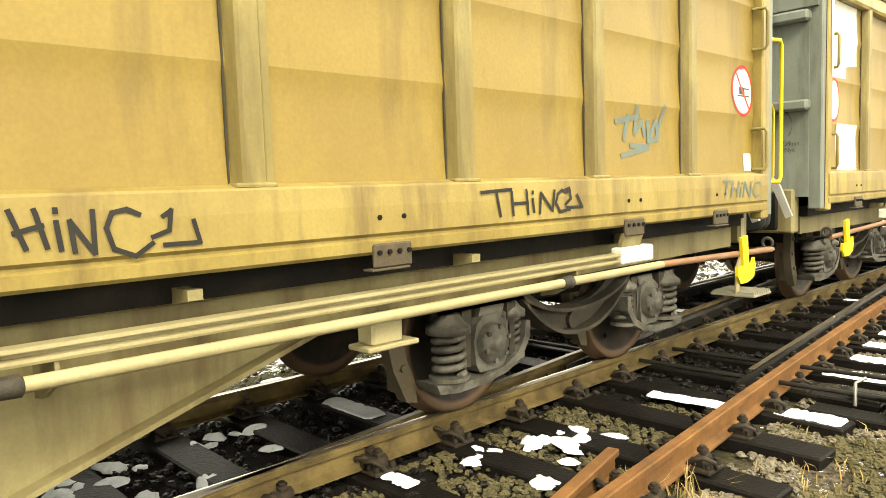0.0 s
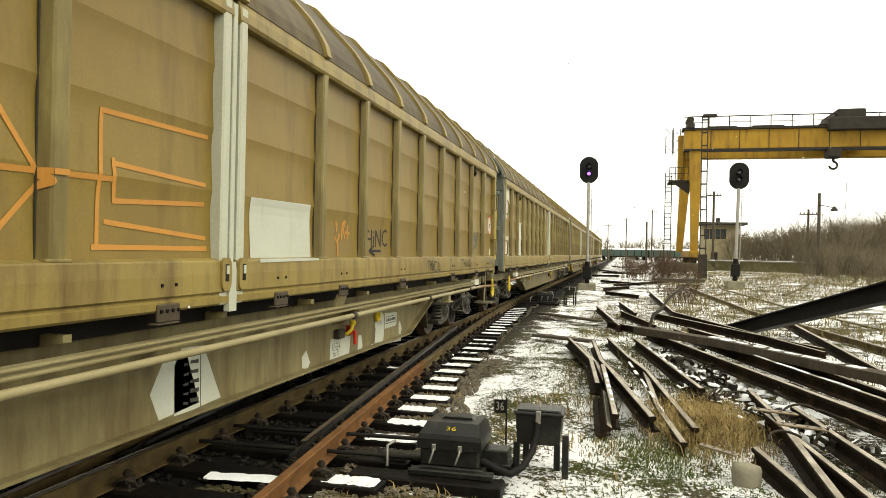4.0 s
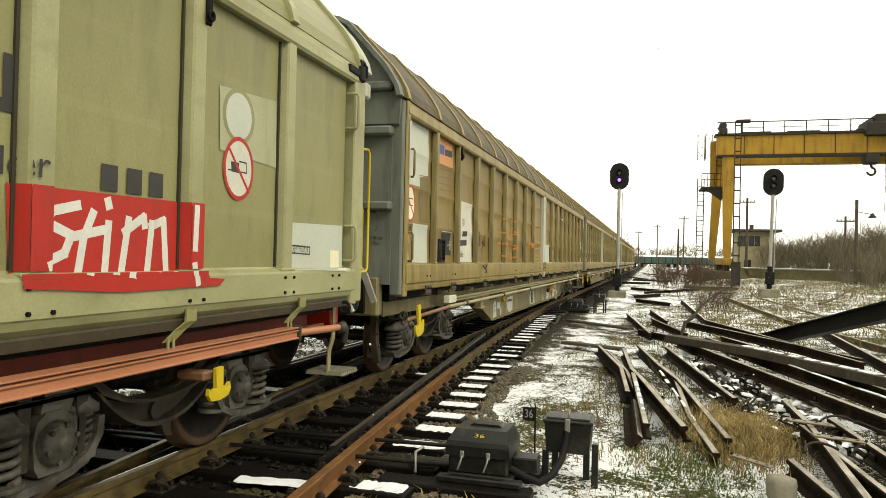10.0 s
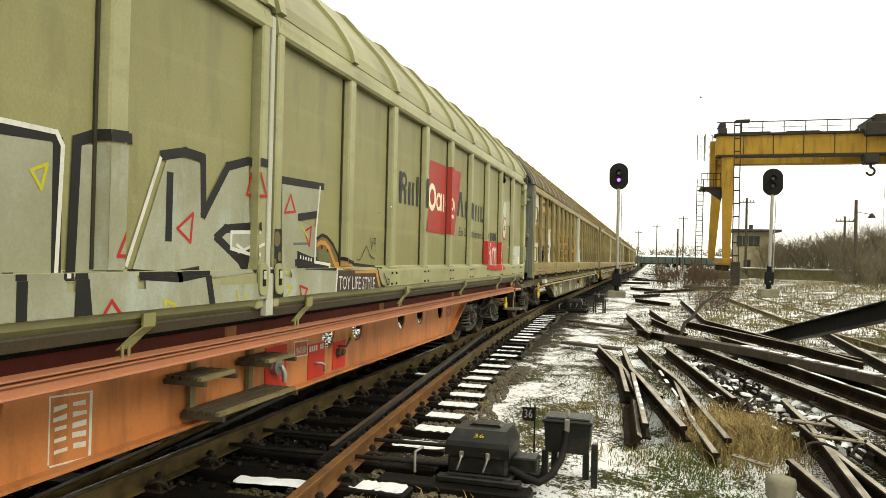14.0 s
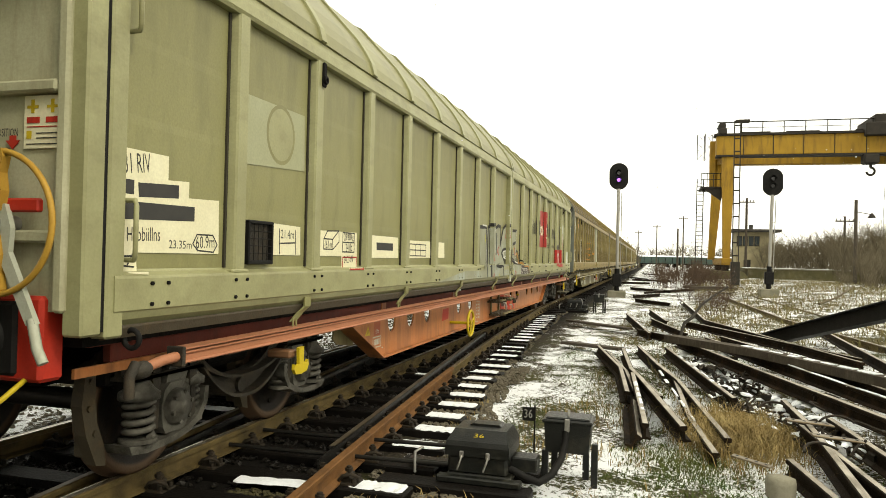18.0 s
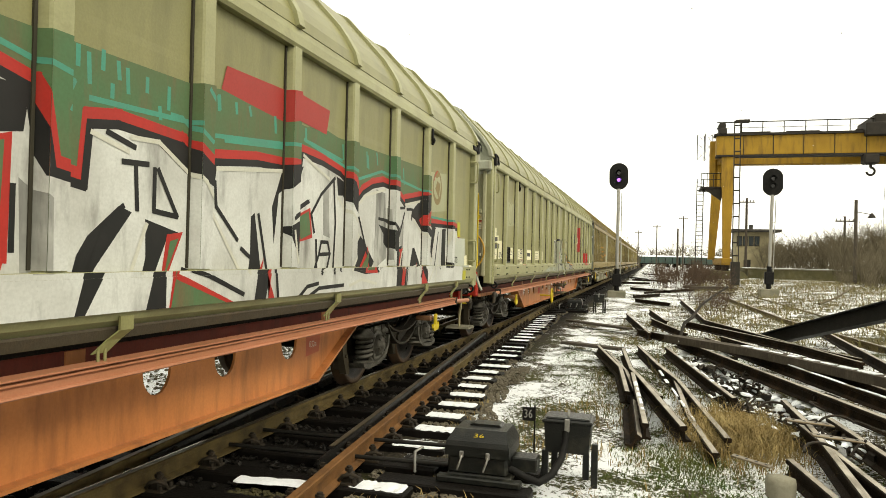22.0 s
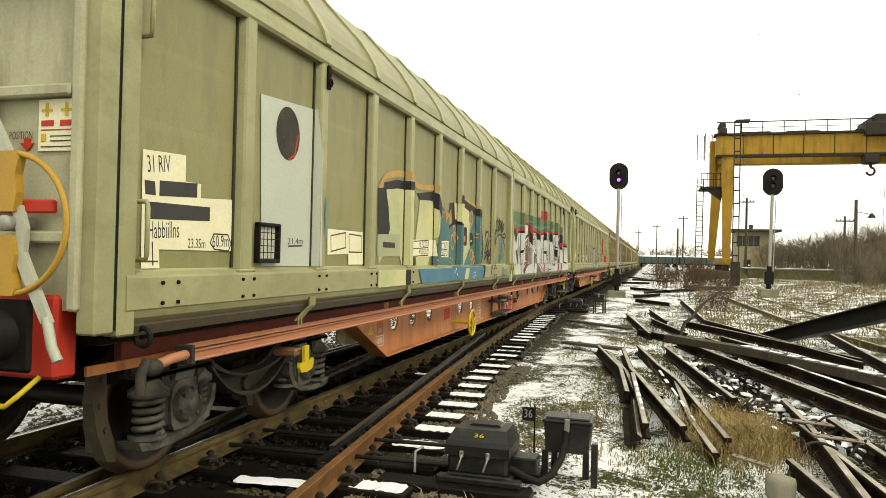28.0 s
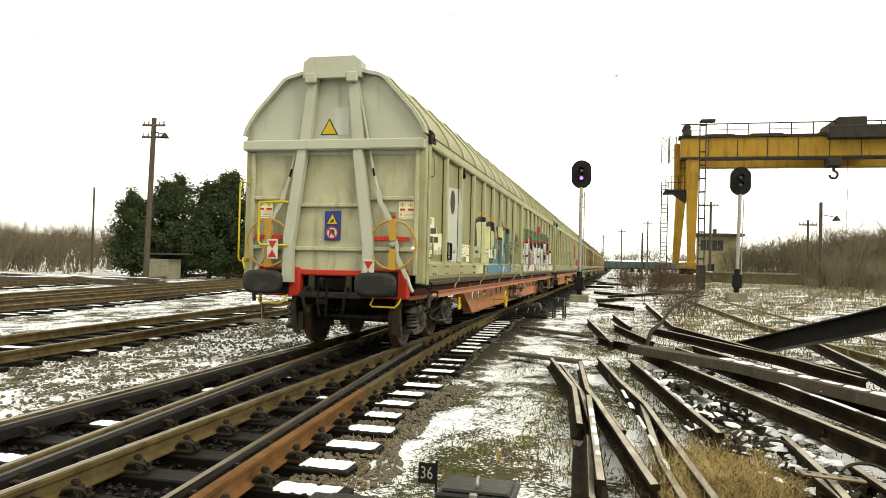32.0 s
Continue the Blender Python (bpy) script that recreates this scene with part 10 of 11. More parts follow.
painted(olive, "graffiti_highlight", [q for l in ([(1.94, 2.28), (2.33, 2.25)], [(1.53, 1.65), (2.01, 1.83)], [(1.54, 1.18), (1.89, 1.32), (2.26, 1.39)], [(2.91, 2.12), (3.18, 2.06)], [(3.2, 2.14), (3.43, 2.15), (3.8, 1.96), (4.32, 1.38)], [(4.01, 2.07), (4.88, 2.16)], [(3.34, 1.67), (3.22, 1.4)], [(5.22, 2.33), (5.45, 2.26), (5.71, 2.19)], [(4.97, 1.7), (5.03, 1.46), (5.07, 1.48)], [(5.91, 2.04), (6.41, 1.71), (6.1, 1.38)], [(6.32, 1.97), (6.55, 2.12), (7.11, 2.23)], [(6.01, 1.24), (6.3, 1.29), (6.69, 1.24)], [(7.76, 2.12), (8.3, 2.2)], [(8.06, 1.96), (8.55, 1.75), (8.82, 1.49), (8.48, 1.21)], [(9, 1.88), (8.89, 1.62), (8.75, 1.19)], [(8.64, 1.89), (8.8, 1.89)],) for q in stroke(l, 0.028)], WHITE, 0.0048, "white sprayed highlights")
painted(olive, "graffiti_highlight", [q for l in ([(9.76, 1.9), (10.02, 1.86), (10.01, 1.73)], [(9.21, 1.86), (9.09, 1.37)], [(9.61, 1.89), (9.5, 1.36)], [(7.69, 1.58), (7.6, 1.39)],) for q in stroke(l, 0.028)], WHITE, 0.0048)
painted(olive, "graffiti_shade", [[(1.08, 2), (1.21, 2.02), (1.18, 1.74), (1.16, 1.4), (1.06, 1.4), (1.08, 1.73)]], SPRAY_SHADE, 0.0022, "soft grey sprayed streaks")
painted(olive, "graffiti_shade", [[(2.48, 1.84), (2.61, 1.76), (2.62, 1.4), (2.5, 1.4)]], SPRAY_SHADE, 0.0022)
painted(olive, "graffiti_shade", [[(5.6, 2.07), (5.71, 2.09), (5.75, 1.67), (5.62, 1.69)]], SPRAY_SHADE, 0.0022)
painted(olive, "graffiti_shade", [[(6.85, 2.21), (7.11, 2.19), (7.18, 1.5), (6.81, 1.37)]], SPRAY_SHADE, 0.0022)
painted(olive, "graffiti_shade", [[(7.6, 1.86), (7.72, 1.92), (7.72, 1.63), (7.63, 1.48)]], SPRAY_SHADE, 0.0022)
painted(olive, "graffiti_shade", [[(7.16, 2.04), (7.25, 2.03), (7.26, 1.48), (7.2, 1.48)]], SPRAY_SHADE, 0.0022)
painted(olive, "graffiti_stripe", [[(0.11, 2.48), (0.32, 2.54), (0.35, 1.12), (0.13, 1.13)]], SPRAY_YELLOW, 0.004, "lime yellow vertical stripe")
painted(olive, "graffiti_stripe", [[(8.54, 2.48), (8.64, 2.49), (8.65, 2.07), (8.56, 2.06)], [(10.1, 2.04), (10.26, 2.04), (10.27, 1.83), (10.11, 1.82)], [(10.14, 1.33), (10.32, 1.33), (10.31, 1.13), (10.12, 1.14)]], SPRAY_YELLOW, 0.004)
painted(olive, "primer_patch", [[(8.63, 2.61), (9.46, 2.67), (9.49, 2.16), (8.65, 2.09)]], PATCH_FAINT, 0.0046, "faint overpainted patch")
painted(olive, "primer_patch", [[(9.76, 1.8), (10.55, 1.81), (10.57, 1.38), (9.78, 1.4)]], PATCH, 0.0046, "pale primer patch")
painted(olive, "torn_sticker", [circle(9.03, 2.44, 0.21, 24, 0.23)], BROWN, 0.0052, "torn brown sticker")
painted(olive, "torn_sticker", [circle(9.02, 2.46, 0.165, 24, 0.17)], PATCH_FAINT, 0.0058)
painted(olive, "torn_sticker", [[(8.93, 2.42), (9.10, 2.30), (9.16, 2.50), (9.02, 2.53)], [(8.90, 2.58), (9.02, 2.655), (9.10, 2.60), (8.98, 2.56)]], BROWN, 0.0064)
painted(olive, "torn_sticker", [q for l in ([(8.87, 2.52), (8.93, 2.61), (9.02, 2.66)],) for q in stroke(l, 0.02)], SPRAY_RED, 0.0068)
painted(olive, "instruction_label", [[(10.54, 1.55), (10.69, 1.56), (10.7, 1.38), (10.55, 1.38)]], CREAM, 0.0046)
painted(olive, "revision_frame", [q for l in ([(9.76, 1.54), (10.12, 1.52), (10.13, 1.45), (9.77, 1.47), (9.76, 1.54)],) for q in stroke(l, 0.012)], INK, 0.0052)
painted(olive, "lettering", text_polys("6 REV Tr 03.06.18", 9.95, 1.50, 0.060, 0, 0.46, 0.000), INK, 0.0052)
painted(olive, "graffiti_dot", [q for l in ([(-5, 1.95), (-4.99, 1.95)], [(-4.93, 1.99), (-4.92, 1.98)], [(-4.93, 1.91), (-4.93, 1.91)], [(-4.98, 1.85), (-4.97, 1.84)], [(-4.92, 1.8), (-4.91, 1.79)], [(-4.96, 1.72), (-4.95, 1.71)],) for q in stroke(l, 0.05)], CREAM, 0.0034)
painted(olive, "graffiti_dot", [circle(-4.74, 2.18, 0.06, 24, 0.05)], SPRAY_ORANGE, 0.0032)
painted(olive, "graffiti_dot", [circle(-4.74, 2.18, 0.03, 24, 0.03)], SPRAY_BLUE, 0.0038)
painted(olive, "graffiti_dot", [circle(-4.77, 2.11, 0.05, 24, 0.05)], SPRAY_ORANGE, 0.0032)
painted(olive, "graffiti_dot", [circle(-4.77, 2.11, 0.03, 24, 0.03)], SPRAY_BLUE, 0.0038)
painted(olive, "graffiti_dot", [circle(-4.69, 2.17, 0.06, 24, 0.05)], SPRAY_ORANGE, 0.0032)
painted(olive, "graffiti_dot", [circle(-4.69, 2.17, 0.04, 24, 0.03)], SPRAY_BLUE, 0.0038)
painted(olive, "graffiti_dot", [circle(-5, 1.95, 0.01, 24, 0.02)], CREAM, 0.0032)
painted(olive, "graffiti_dot", [circle(-4.94, 1.89, 0.02, 24, 0.02)], CREAM, 0.0032)
painted(olive, "graffiti_dot", [circle(-4.97, 1.83, 0.02, 24, 0.02)], CREAM, 0.0032)
painted(olive, "graffiti_dot", [circle(-4.92, 1.74, 0.02, 24, 0.02)], CREAM, 0.0032)
painted(olive, "graffiti_fill", [[(-5.24, 1.41), (-5.02, 2.05), (-4.85, 2.14), (-4.40, 2.20), (-4.40, 1.41)]], SPRAY_BLUE, 0.0013, "blue-green graffiti body")
painted(olive, "graffiti_fill", [[(-5.98, 1.37), (-4.40, 1.37), (-4.40, 1.196), (-5.86, 1.196)]], SPRAY_COBALT, 0.0013)
painted(olive, "graffiti_fill", [[(-6.91, 2.26), (-6.05, 2.31), (-6.01, 2.13), (-6.07, 1.78), (-6.10, 1.41), (-6.37, 1.41), (-6.59, 1.71), (-6.82, 1.62), (-7.10, 1.44), (-7.16, 1.72), (-6.83, 1.77)]], SPRAY_PALE, 0.0016, "pale yellow graffiti letter")
painted(olive, "graffiti_fill", [[(-5.75, 2.22), (-5.09, 2.26), (-5.10, 1.85), (-5.37, 1.41), (-5.86, 1.41), (-5.89, 1.73)]], SPRAY_PALE, 0.0016, "pale yellow graffiti letter")
painted(olive, "graffiti_fill", [[(-7.32, 1.375), (-6.47, 1.37), (-6.46, 1.196), (-7.31, 1.196)]], SPRAY_PALE, 0.0016)
painted(olive, "graffiti_outline", [[(-7.17, 2.23), (-6.95, 2.25), (-6.85, 2.06), (-6.79, 1.81), (-6.83, 1.75), (-7.14, 1.74)]], SPRAY_BLACK, 0.0026)
painted(olive, "graffiti_outline", [[(-7.0, 2.30), (-6.58, 2.38), (-6.0, 2.40), (-5.99, 2.30), (-6.58, 2.28), (-6.95, 2.23)]], SPRAY_BLACK, 0.0028)
painted(olive, "graffiti_outline", [[(-6.12, 2.30), (-5.94, 2.31), (-5.98, 1.85), (-5.90, 1.41), (-6.12, 1.41)]], SPRAY_BLACK, 0.0027)
painted(olive, "graffiti_outline", [[(-5.87, 2.29), (-5.17, 2.38), (-4.93, 2.09), (-5.07, 2.05), (-5.23, 2.25), (-5.75, 2.22)]], SPRAY_BLACK, 0.0028)
painted(olive, "graffiti_outline", [[(-6.45, 1.37), (-6.28, 1.37), (-6.28, 1.196), (-6.45, 1.196)]], SPRAY_BLACK, 0.0028)
painted(olive, "graffiti_halo", stroke(smooth([(-7.12, 2.22), (-6.91, 2.38), (-6.44, 2.46), (-6.0, 2.45), (-5.82, 2.38), (-5.1, 2.43)]), 0.07), SPRAY_AMBER, 0.0012, "orange halo over the letters")
painted(olive, "graffiti_fill", [[(-4.63, 2.20), (-4.42, 2.12), (-4.57, 1.99)]], SPRAY_ORANGE, 0.0036)
painted(olive, "marking_plate", [[(-7.16, 1.745), (-6.47, 1.77), (-6.46, 1.52), (-7.15, 1.51)]], PATCH_FAINT, 0.004, "faded cream marking plate")
painted(olive, "lettering_bar", [rect(-7.0, 1.61, -6.62, 1.67)], INK, 0.0046)
painted(olive, "spray_tag", stroke(smooth([(-8.45, 2.05), (-8.49, 2.07), (-8.53, 2.0), (-8.55, 1.84), (-8.52, 1.64)]), 0.03), SPRAY_LAKE, 0.002)
painted(olive, "graffiti_fill", [[(-4.413, 1.926), (-4.146, 1.991), (-3.907, 1.998), (-3.715, 1.874), (-3.569, 1.868), (-3.421, 2.101), (-3.277, 2.28), (-3.075, 2.247), (-2.659, 2.241), (-2.411, 2.01), (-2.298, 1.775), (-2.446, 1.382), (-4.395, 1.409)]], SPRAY_BLUE, 0.0014, "blue-green graffiti body with dots")
painted(olive, "graffiti_fill", [[(-4.472, 1.396), (-2.47, 1.369), (-2.557, 1.158), (-4.465, 1.201)]], SPRAY_COBALT, 0.0014, "blue sprayed sill")
painted(olive, "graffiti_fill", [[(-4.158, 2.314), (-3.957, 2.306), (-3.704, 2.322), (-3.278, 2.291), (-3.253, 2.126), (-3.213, 2.018), (-3.222, 1.812), (-3.162, 1.678), (-3.3, 1.604), (-3.412, 1.492), (-3.563, 1.399), (-3.767, 1.402), (-3.693, 1.683), (-3.719, 1.975), (-3.882, 2.002), (-4.034, 2.074), (-4.104, 2.08)]], SPRAY_PALE, 0.002, "pale yellow-green graffiti face")
painted(olive, "graffiti_fill", [[(-3.681, 1.36), (-3.467, 1.365), (-3.541, 1.241), (-3.613, 1.142), (-3.785, 1.156), (-3.762, 1.273)]], SPRAY_PALE, 0.002)
painted(olive, "graffiti_outline", [[(-4.425, 2.283), (-4.158, 2.314), (-4.104, 2.08), (-3.947, 2.04), (-3.719, 1.975), (-3.723, 1.869), (-3.881, 1.983), (-4.007, 2.003), (-4.146, 1.995), (-4.413, 1.926)]], SPRAY_BLACK, 0.0026, "black sprayed outline")
painted(olive, "graffiti_fill", [[(-4.42, 2.142), (-4.324, 2.213), (-4.267, 2.034), (-4.297, 2.003), (-4.414, 1.968)]], SPRAY_ORANGE, 0.0036, "orange sprayed block")
painted(olive, "graffiti_outline", stroke(smooth([(-3.922, 2.381), (-3.618, 2.351), (-3.296, 2.31), (-2.919, 2.274), (-2.635, 2.206), (-2.462, 2.058), (-2.331, 1.827), (-2.3, 1.61), (-2.471, 1.382)]), 0.12), SPRAY_BLACK, 0.003)
painted(olive, "graffiti_outline", [[(-2.517, 1.33), (-2.378, 1.327), (-2.509, 1.149), (-2.595, 1.155)]], SPRAY_BLACK, 0.003)
painted(olive, "graffiti_outline", [[(-3.718, 1.965), (-3.465, 1.997), (-3.403, 1.981), (-3.382, 1.942), (-3.38, 1.733), (-3.421, 1.698), (-3.68, 1.714), (-3.704, 1.743)]], SPRAY_BLACK, 0.003)
painted(olive, "graffiti_fill", [[(-3.692, 1.856), (-3.482, 1.851), (-3.471, 1.76), (-3.683, 1.775)]], SPRAY_ORANGE, 0.0036)
painted(olive, "graffiti_outline", [[(-3.208, 1.9), (-3.118, 1.922), (-3.041, 1.909), (-2.96, 1.844), (-2.969, 1.772), (-3.033, 1.72), (-3.127, 1.703), (-3.2, 1.711)]], SPRAY_BLACK, 0.003)
painted(olive, "graffiti_fill", [[(-3.156, 1.789), (-3.101, 1.805), (-3.048, 1.792), (-3.069, 1.77), (-3.137, 1.765)]], SPRAY_PALE, 0.0036)
painted(olive, "graffiti_outline", [[(-3.806, 1.756), (-3.739, 1.781), (-3.711, 1.763), (-3.764, 1.709), (-3.745, 1.57), (-3.699, 1.469), (-3.742, 1.489), (-3.841, 1.606), (-3.802, 1.647)]], SPRAY_BLACK, 0.003)
painted(olive, "graffiti_halo", stroke(smooth([(-3.707, 2.387), (-3.496, 2.368), (-3.298, 2.355), (-2.962, 2.339), (-2.706, 2.279)]), 0.11), SPRAY_AMBER, 0.0012, "soft orange halo over the outline")
painted(olive, "graffiti_halo", stroke(smooth([(-2.66, 2.254), (-2.506, 2.159), (-2.319, 1.993), (-2.226, 1.807), (-2.206, 1.613), (-2.361, 1.399)]), 0.07), SPRAY_HAZE, 0.0012, "pale halo beside the outline")
painted(olive, "graffiti_ring", stroke(circle(-4.144, 1.928, 0.059, 16, 0.05) + [(-4.085, 1.928)], 0.034), SPRAY_AMBER, 0.0034)
painted(olive, "graffiti_ring", stroke(circle(-4.214, 1.742, 0.083, 16, 0.102) + [(-4.131, 1.742)], 0.034), SPRAY_AMBER, 0.0034)
painted(olive, "graffiti_ring", stroke(circle(-4.059, 1.81, 0.061, 16, 0.061) + [(-3.998, 1.81)], 0.034), SPRAY_AMBER, 0.0034)
painted(olive, "graffiti_ring", stroke(circle(-3.116, 2.151, 0.091, 16, 0.102) + [(-3.025, 2.151)], 0.034), SPRAY_AMBER, 0.0034)
painted(olive, "graffiti_ring", stroke(circle(-3.229, 2.141, 0.043, 16, 0.059) + [(-3.186, 2.141)], 0.034), SPRAY_AMBER, 0.0034)
painted(olive, "graffiti_ring", stroke(circle(-3.177, 2.027, 0.036, 16, 0.03) + [(-3.141, 2.027)], 0.034), SPRAY_AMBER, 0.0034)
painted(olive, "graffiti_ring", stroke(circle(-3.064, 1.565, 0.096, 16, 0.082) + [(-2.968, 1.565)], 0.034), SPRAY_AMBER, 0.0034)
painted(olive, "graffiti_ring", stroke(circle(-2.96, 1.567, 0.044, 16, 0.036) + [(-2.916, 1.567)], 0.034), SPRAY_AMBER, 0.0034)
painted(olive, "graffiti_ring", stroke(circle(-2.904, 1.491, 0.062, 16, 0.051) + [(-2.842, 1.491)], 0.034), SPRAY_AMBER, 0.0034)
painted(olive, "graffiti_ring", stroke(circle(-3.002, 1.447, 0.068, 16, 0.06) + [(-2.934, 1.447)], 0.034), SPRAY_AMBER, 0.0034)
painted(olive, "graffiti_ring", stroke(circle(-2.487, 1.751, 0.059, 16, 0.069) + [(-2.428, 1.751)], 0.034), SPRAY_AMBER, 0.0034)
painted(olive, "graffiti_ring", stroke(circle(-2.42, 1.682, 0.055, 16, 0.046) + [(-2.365, 1.682)], 0.034), SPRAY_AMBER, 0.0034)
painted(olive, "graffiti_dot", [circle(-4.3, 1.507, 0.019, 10, 0.015)], SPRAY_AMBER, 0.0034)
painted(olive, "graffiti_dot", [circle(-4.194, 1.489, 0.019, 10, 0.016)], SPRAY_AMBER, 0.0034)
painted(olive, "graffiti_dot", [circle(-4.328, 1.451, 0.018, 10, 0.016)], SPRAY_AMBER, 0.0034)
painted(olive, "graffiti_dot", [circle(-4.267, 1.442, 0.019, 10, 0.016)], SPRAY_AMBER, 0.0034)
painted(olive, "graffiti_dot", [circle(-4.217, 1.415, 0.019, 10, 0.012)], SPRAY_AMBER, 0.0034)
painted(olive, "graffiti_dot", [circle(-4.148, 1.42, 0.02, 10, 0.017)], SPRAY_AMBER, 0.0034)
painted(olive, "graffiti_dot", [circle(-4.353, 1.305, 0.018, 10, 0.015)], CREAM, 0.0034)
painted(olive, "graffiti_dot", [circle(-4.273, 1.353, 0.019, 10, 0.016)], CREAM, 0.0034)
painted(olive, "graffiti_dot", [circle(-4.223, 1.278, 0.02, 10, 0.016)], CREAM, 0.0034)
painted(olive, "graffiti_dot", [circle(-4.344, 1.331, 0.019, 10, 0.015)], CREAM, 0.0034)
painted(olive, "graffiti_dot", [circle(-2.943, 1.906, 0.02, 10, 0.012)], SPRAY_AMBER, 0.0034)
painted(olive, "graffiti_dot", [circle(-2.885, 1.973, 0.021, 10, 0.012)], SPRAY_AMBER, 0.0034)
painted(olive, "graffiti_dot", [circle(-2.773, 2.023, 0.022, 10, 0.013)], SPRAY_AMBER, 0.0034)
painted(olive, "graffiti_dot", [circle(-2.854, 1.939, 0.021, 10, 0.012)], SPRAY_AMBER, 0.0034)
painted(olive, "graffiti_dot", [circle(-2.819, 1.908, 0.021, 10, 0.012)], SPRAY_AMBER, 0.0034)
painted(olive, "graffiti_dot", [circle(-2.9, 1.849, 0.021, 10, 0.012)], SPRAY_AMBER, 0.0034)
painted(olive, "graffiti_dot", [circle(-2.825, 1.848, 0.021, 10, 0.012)], SPRAY_AMBER, 0.0034)
painted(olive, "graffiti_dot", [circle(-2.497, 1.565, 0.019, 10, 0.011)], SPRAY_AMBER, 0.0034)
painted(olive, "graffiti_dot", [circle(-2.438, 1.547, 0.02, 10, 0.01)], SPRAY_AMBER, 0.0034)
painted(olive, "graffiti_dot", [circle(-2.364, 1.559, 0.02, 10, 0.01)], SPRAY_AMBER, 0.0034)
painted(olive, "graffiti_dot", [circle(-2.484, 1.499, 0.019, 10, 0.011)], SPRAY_AMBER, 0.0034)
painted(olive, "graffiti_dot", [circle(-2.424, 1.467, 0.019, 10, 0.01)], SPRAY_AMBER, 0.0034)
painted(olive, "graffiti_dot", [circle(-2.376, 1.5, 0.02, 10, 0.011)], SPRAY_AMBER, 0.0034)
painted(olive, "graffiti_dot", [circle(-2.452, 1.435, 0.019, 10, 0.01)], SPRAY_AMBER, 0.0034)
painted(olive, "graffiti_dot", [circle(-3.207, 1.287, 0.022, 10, 0.014)], CREAM, 0.0034)
painted(olive, "graffiti_dot", [circle(-3.134, 1.293, 0.023, 10, 0.014)], CREAM, 0.0034)
painted(olive, "graffiti_dot", [circle(-3.222, 1.22, 0.021, 10, 0.014)], CREAM, 0.0034)
painted(olive, "graffiti_dot", [circle(-3.15, 1.243, 0.022, 10, 0.013)], CREAM, 0.0034)
painted(olive, "graffiti_dot", [circle(-3.082, 1.24, 0.023, 10, 0.014)], CREAM, 0.0034)
painted(olive, "graffiti_dot", [circle(-3.228, 1.175, 0.022, 10, 0.014)], CREAM, 0.0034)
painted(olive, "graffiti_dot", [circle(-3.159, 1.189, 0.023, 10, 0.014)], CREAM, 0.0034)
painted(olive, "graffiti_dot", [circle(-3.063, 1.164, 0.023, 10, 0.014)], CREAM, 0.0034)
painted(olive, "spray_patch", [circle(-1.95, 1.93, 0.13, 18, 0.10)], SPRAY_HAZE, 0.001, "soft orange sprayed haze")
painted(olive, "spray_patch", [circle(-1.72, 1.70, 0.10, 18, 0.20)], SPRAY_HAZE, 0.0011, "soft orange sprayed haze")
painted(olive, "spray_tag", stroke(smooth([(-2.099, 1.886), (-2.046, 1.948), (-1.92, 1.979), (-1.858, 1.943), (-1.94, 1.796), (-2.108, 1.61), (-1.831, 1.653)]), 0.042), SPRAY_BLACK, 0.0022)
painted(olive, "spray_tag", stroke(smooth([(-1.778, 1.829), (-1.893, 1.695), (-1.78, 1.619), (-1.633, 1.737), (-1.715, 1.833)]), 0.042), SPRAY_BLACK, 0.0022)
painted(olive, "spray_tag", stroke(smooth([(-1.563, 2.043), (-1.621, 1.629)]), 0.042), SPRAY_BLACK, 0.0022)
painted(olive, "spray_tag", stroke(smooth([(-1.638, 1.952), (-1.488, 2.037), (-1.43, 1.985), (-1.533, 1.857), (-1.629, 1.783), (-1.35, 1.818)]), 0.042), SPRAY_BLACK, 0.0022)
painted(olive, "spray_tag", stroke(smooth([(-1.629, 1.783), (-1.642, 1.659), (-1.566, 1.378), (-1.344, 1.708)]), 0.042), SPRAY_BLACK, 0.0022)
painted(olive, "spray_tag", stroke(smooth([(-2.151, 1.496), (-1.958, 1.576), (-1.664, 1.588), (-1.885, 1.533), (-1.82, 1.444), (-1.942, 1.249)]), 0.042), SPRAY_BLACK, 0.0022)
painted(olive, "spray_tag", stroke(smooth([(-1.268, 2.224), (-1.22, 2.214), (-1.16, 2.16), (-1.122, 2.123), (-1.105, 1.985)]), 0.034), SPRAY_BLACK, 0.0022)
painted(olive, "spray_tag", stroke(smooth([(-1.064, 2.289), (-1.103, 2.217), (-1.154, 2.161), (-1.134, 2.108)]), 0.034), SPRAY_BLACK, 0.0022)
painted(olive, "spray_tag", stroke(smooth([(-1.038, 2.194), (-0.908, 2.258), (-0.93, 2.197), (-1.006, 2.098), (-1.043, 2.027), (-1.004, 2.032), (-0.957, 2.073)]), 0.034), SPRAY_BLACK, 0.0022)
painted(olive, "spray_tag", stroke(smooth([(-0.817, 2.233), (-0.898, 2.194), (-0.949, 2.108), (-0.922, 2.052), (-0.848, 2.097), (-0.815, 2.175), (-0.832, 2.074)]), 0.034), SPRAY_BLACK, 0.0022)
painted(olive, "spray_tag", stroke(smooth([(-0.827, 2.227), (-0.833, 2.109), (-0.766, 2.144), (-0.703, 2.216), (-0.756, 2.011)]), 0.034), SPRAY_BLACK, 0.0022)
painted(olive, "spray_tag", stroke(smooth([(-0.62, 2.248), (-0.673, 2.157), (-0.686, 1.983), (-0.647, 1.933)]), 0.034), SPRAY_BLACK, 0.0022)
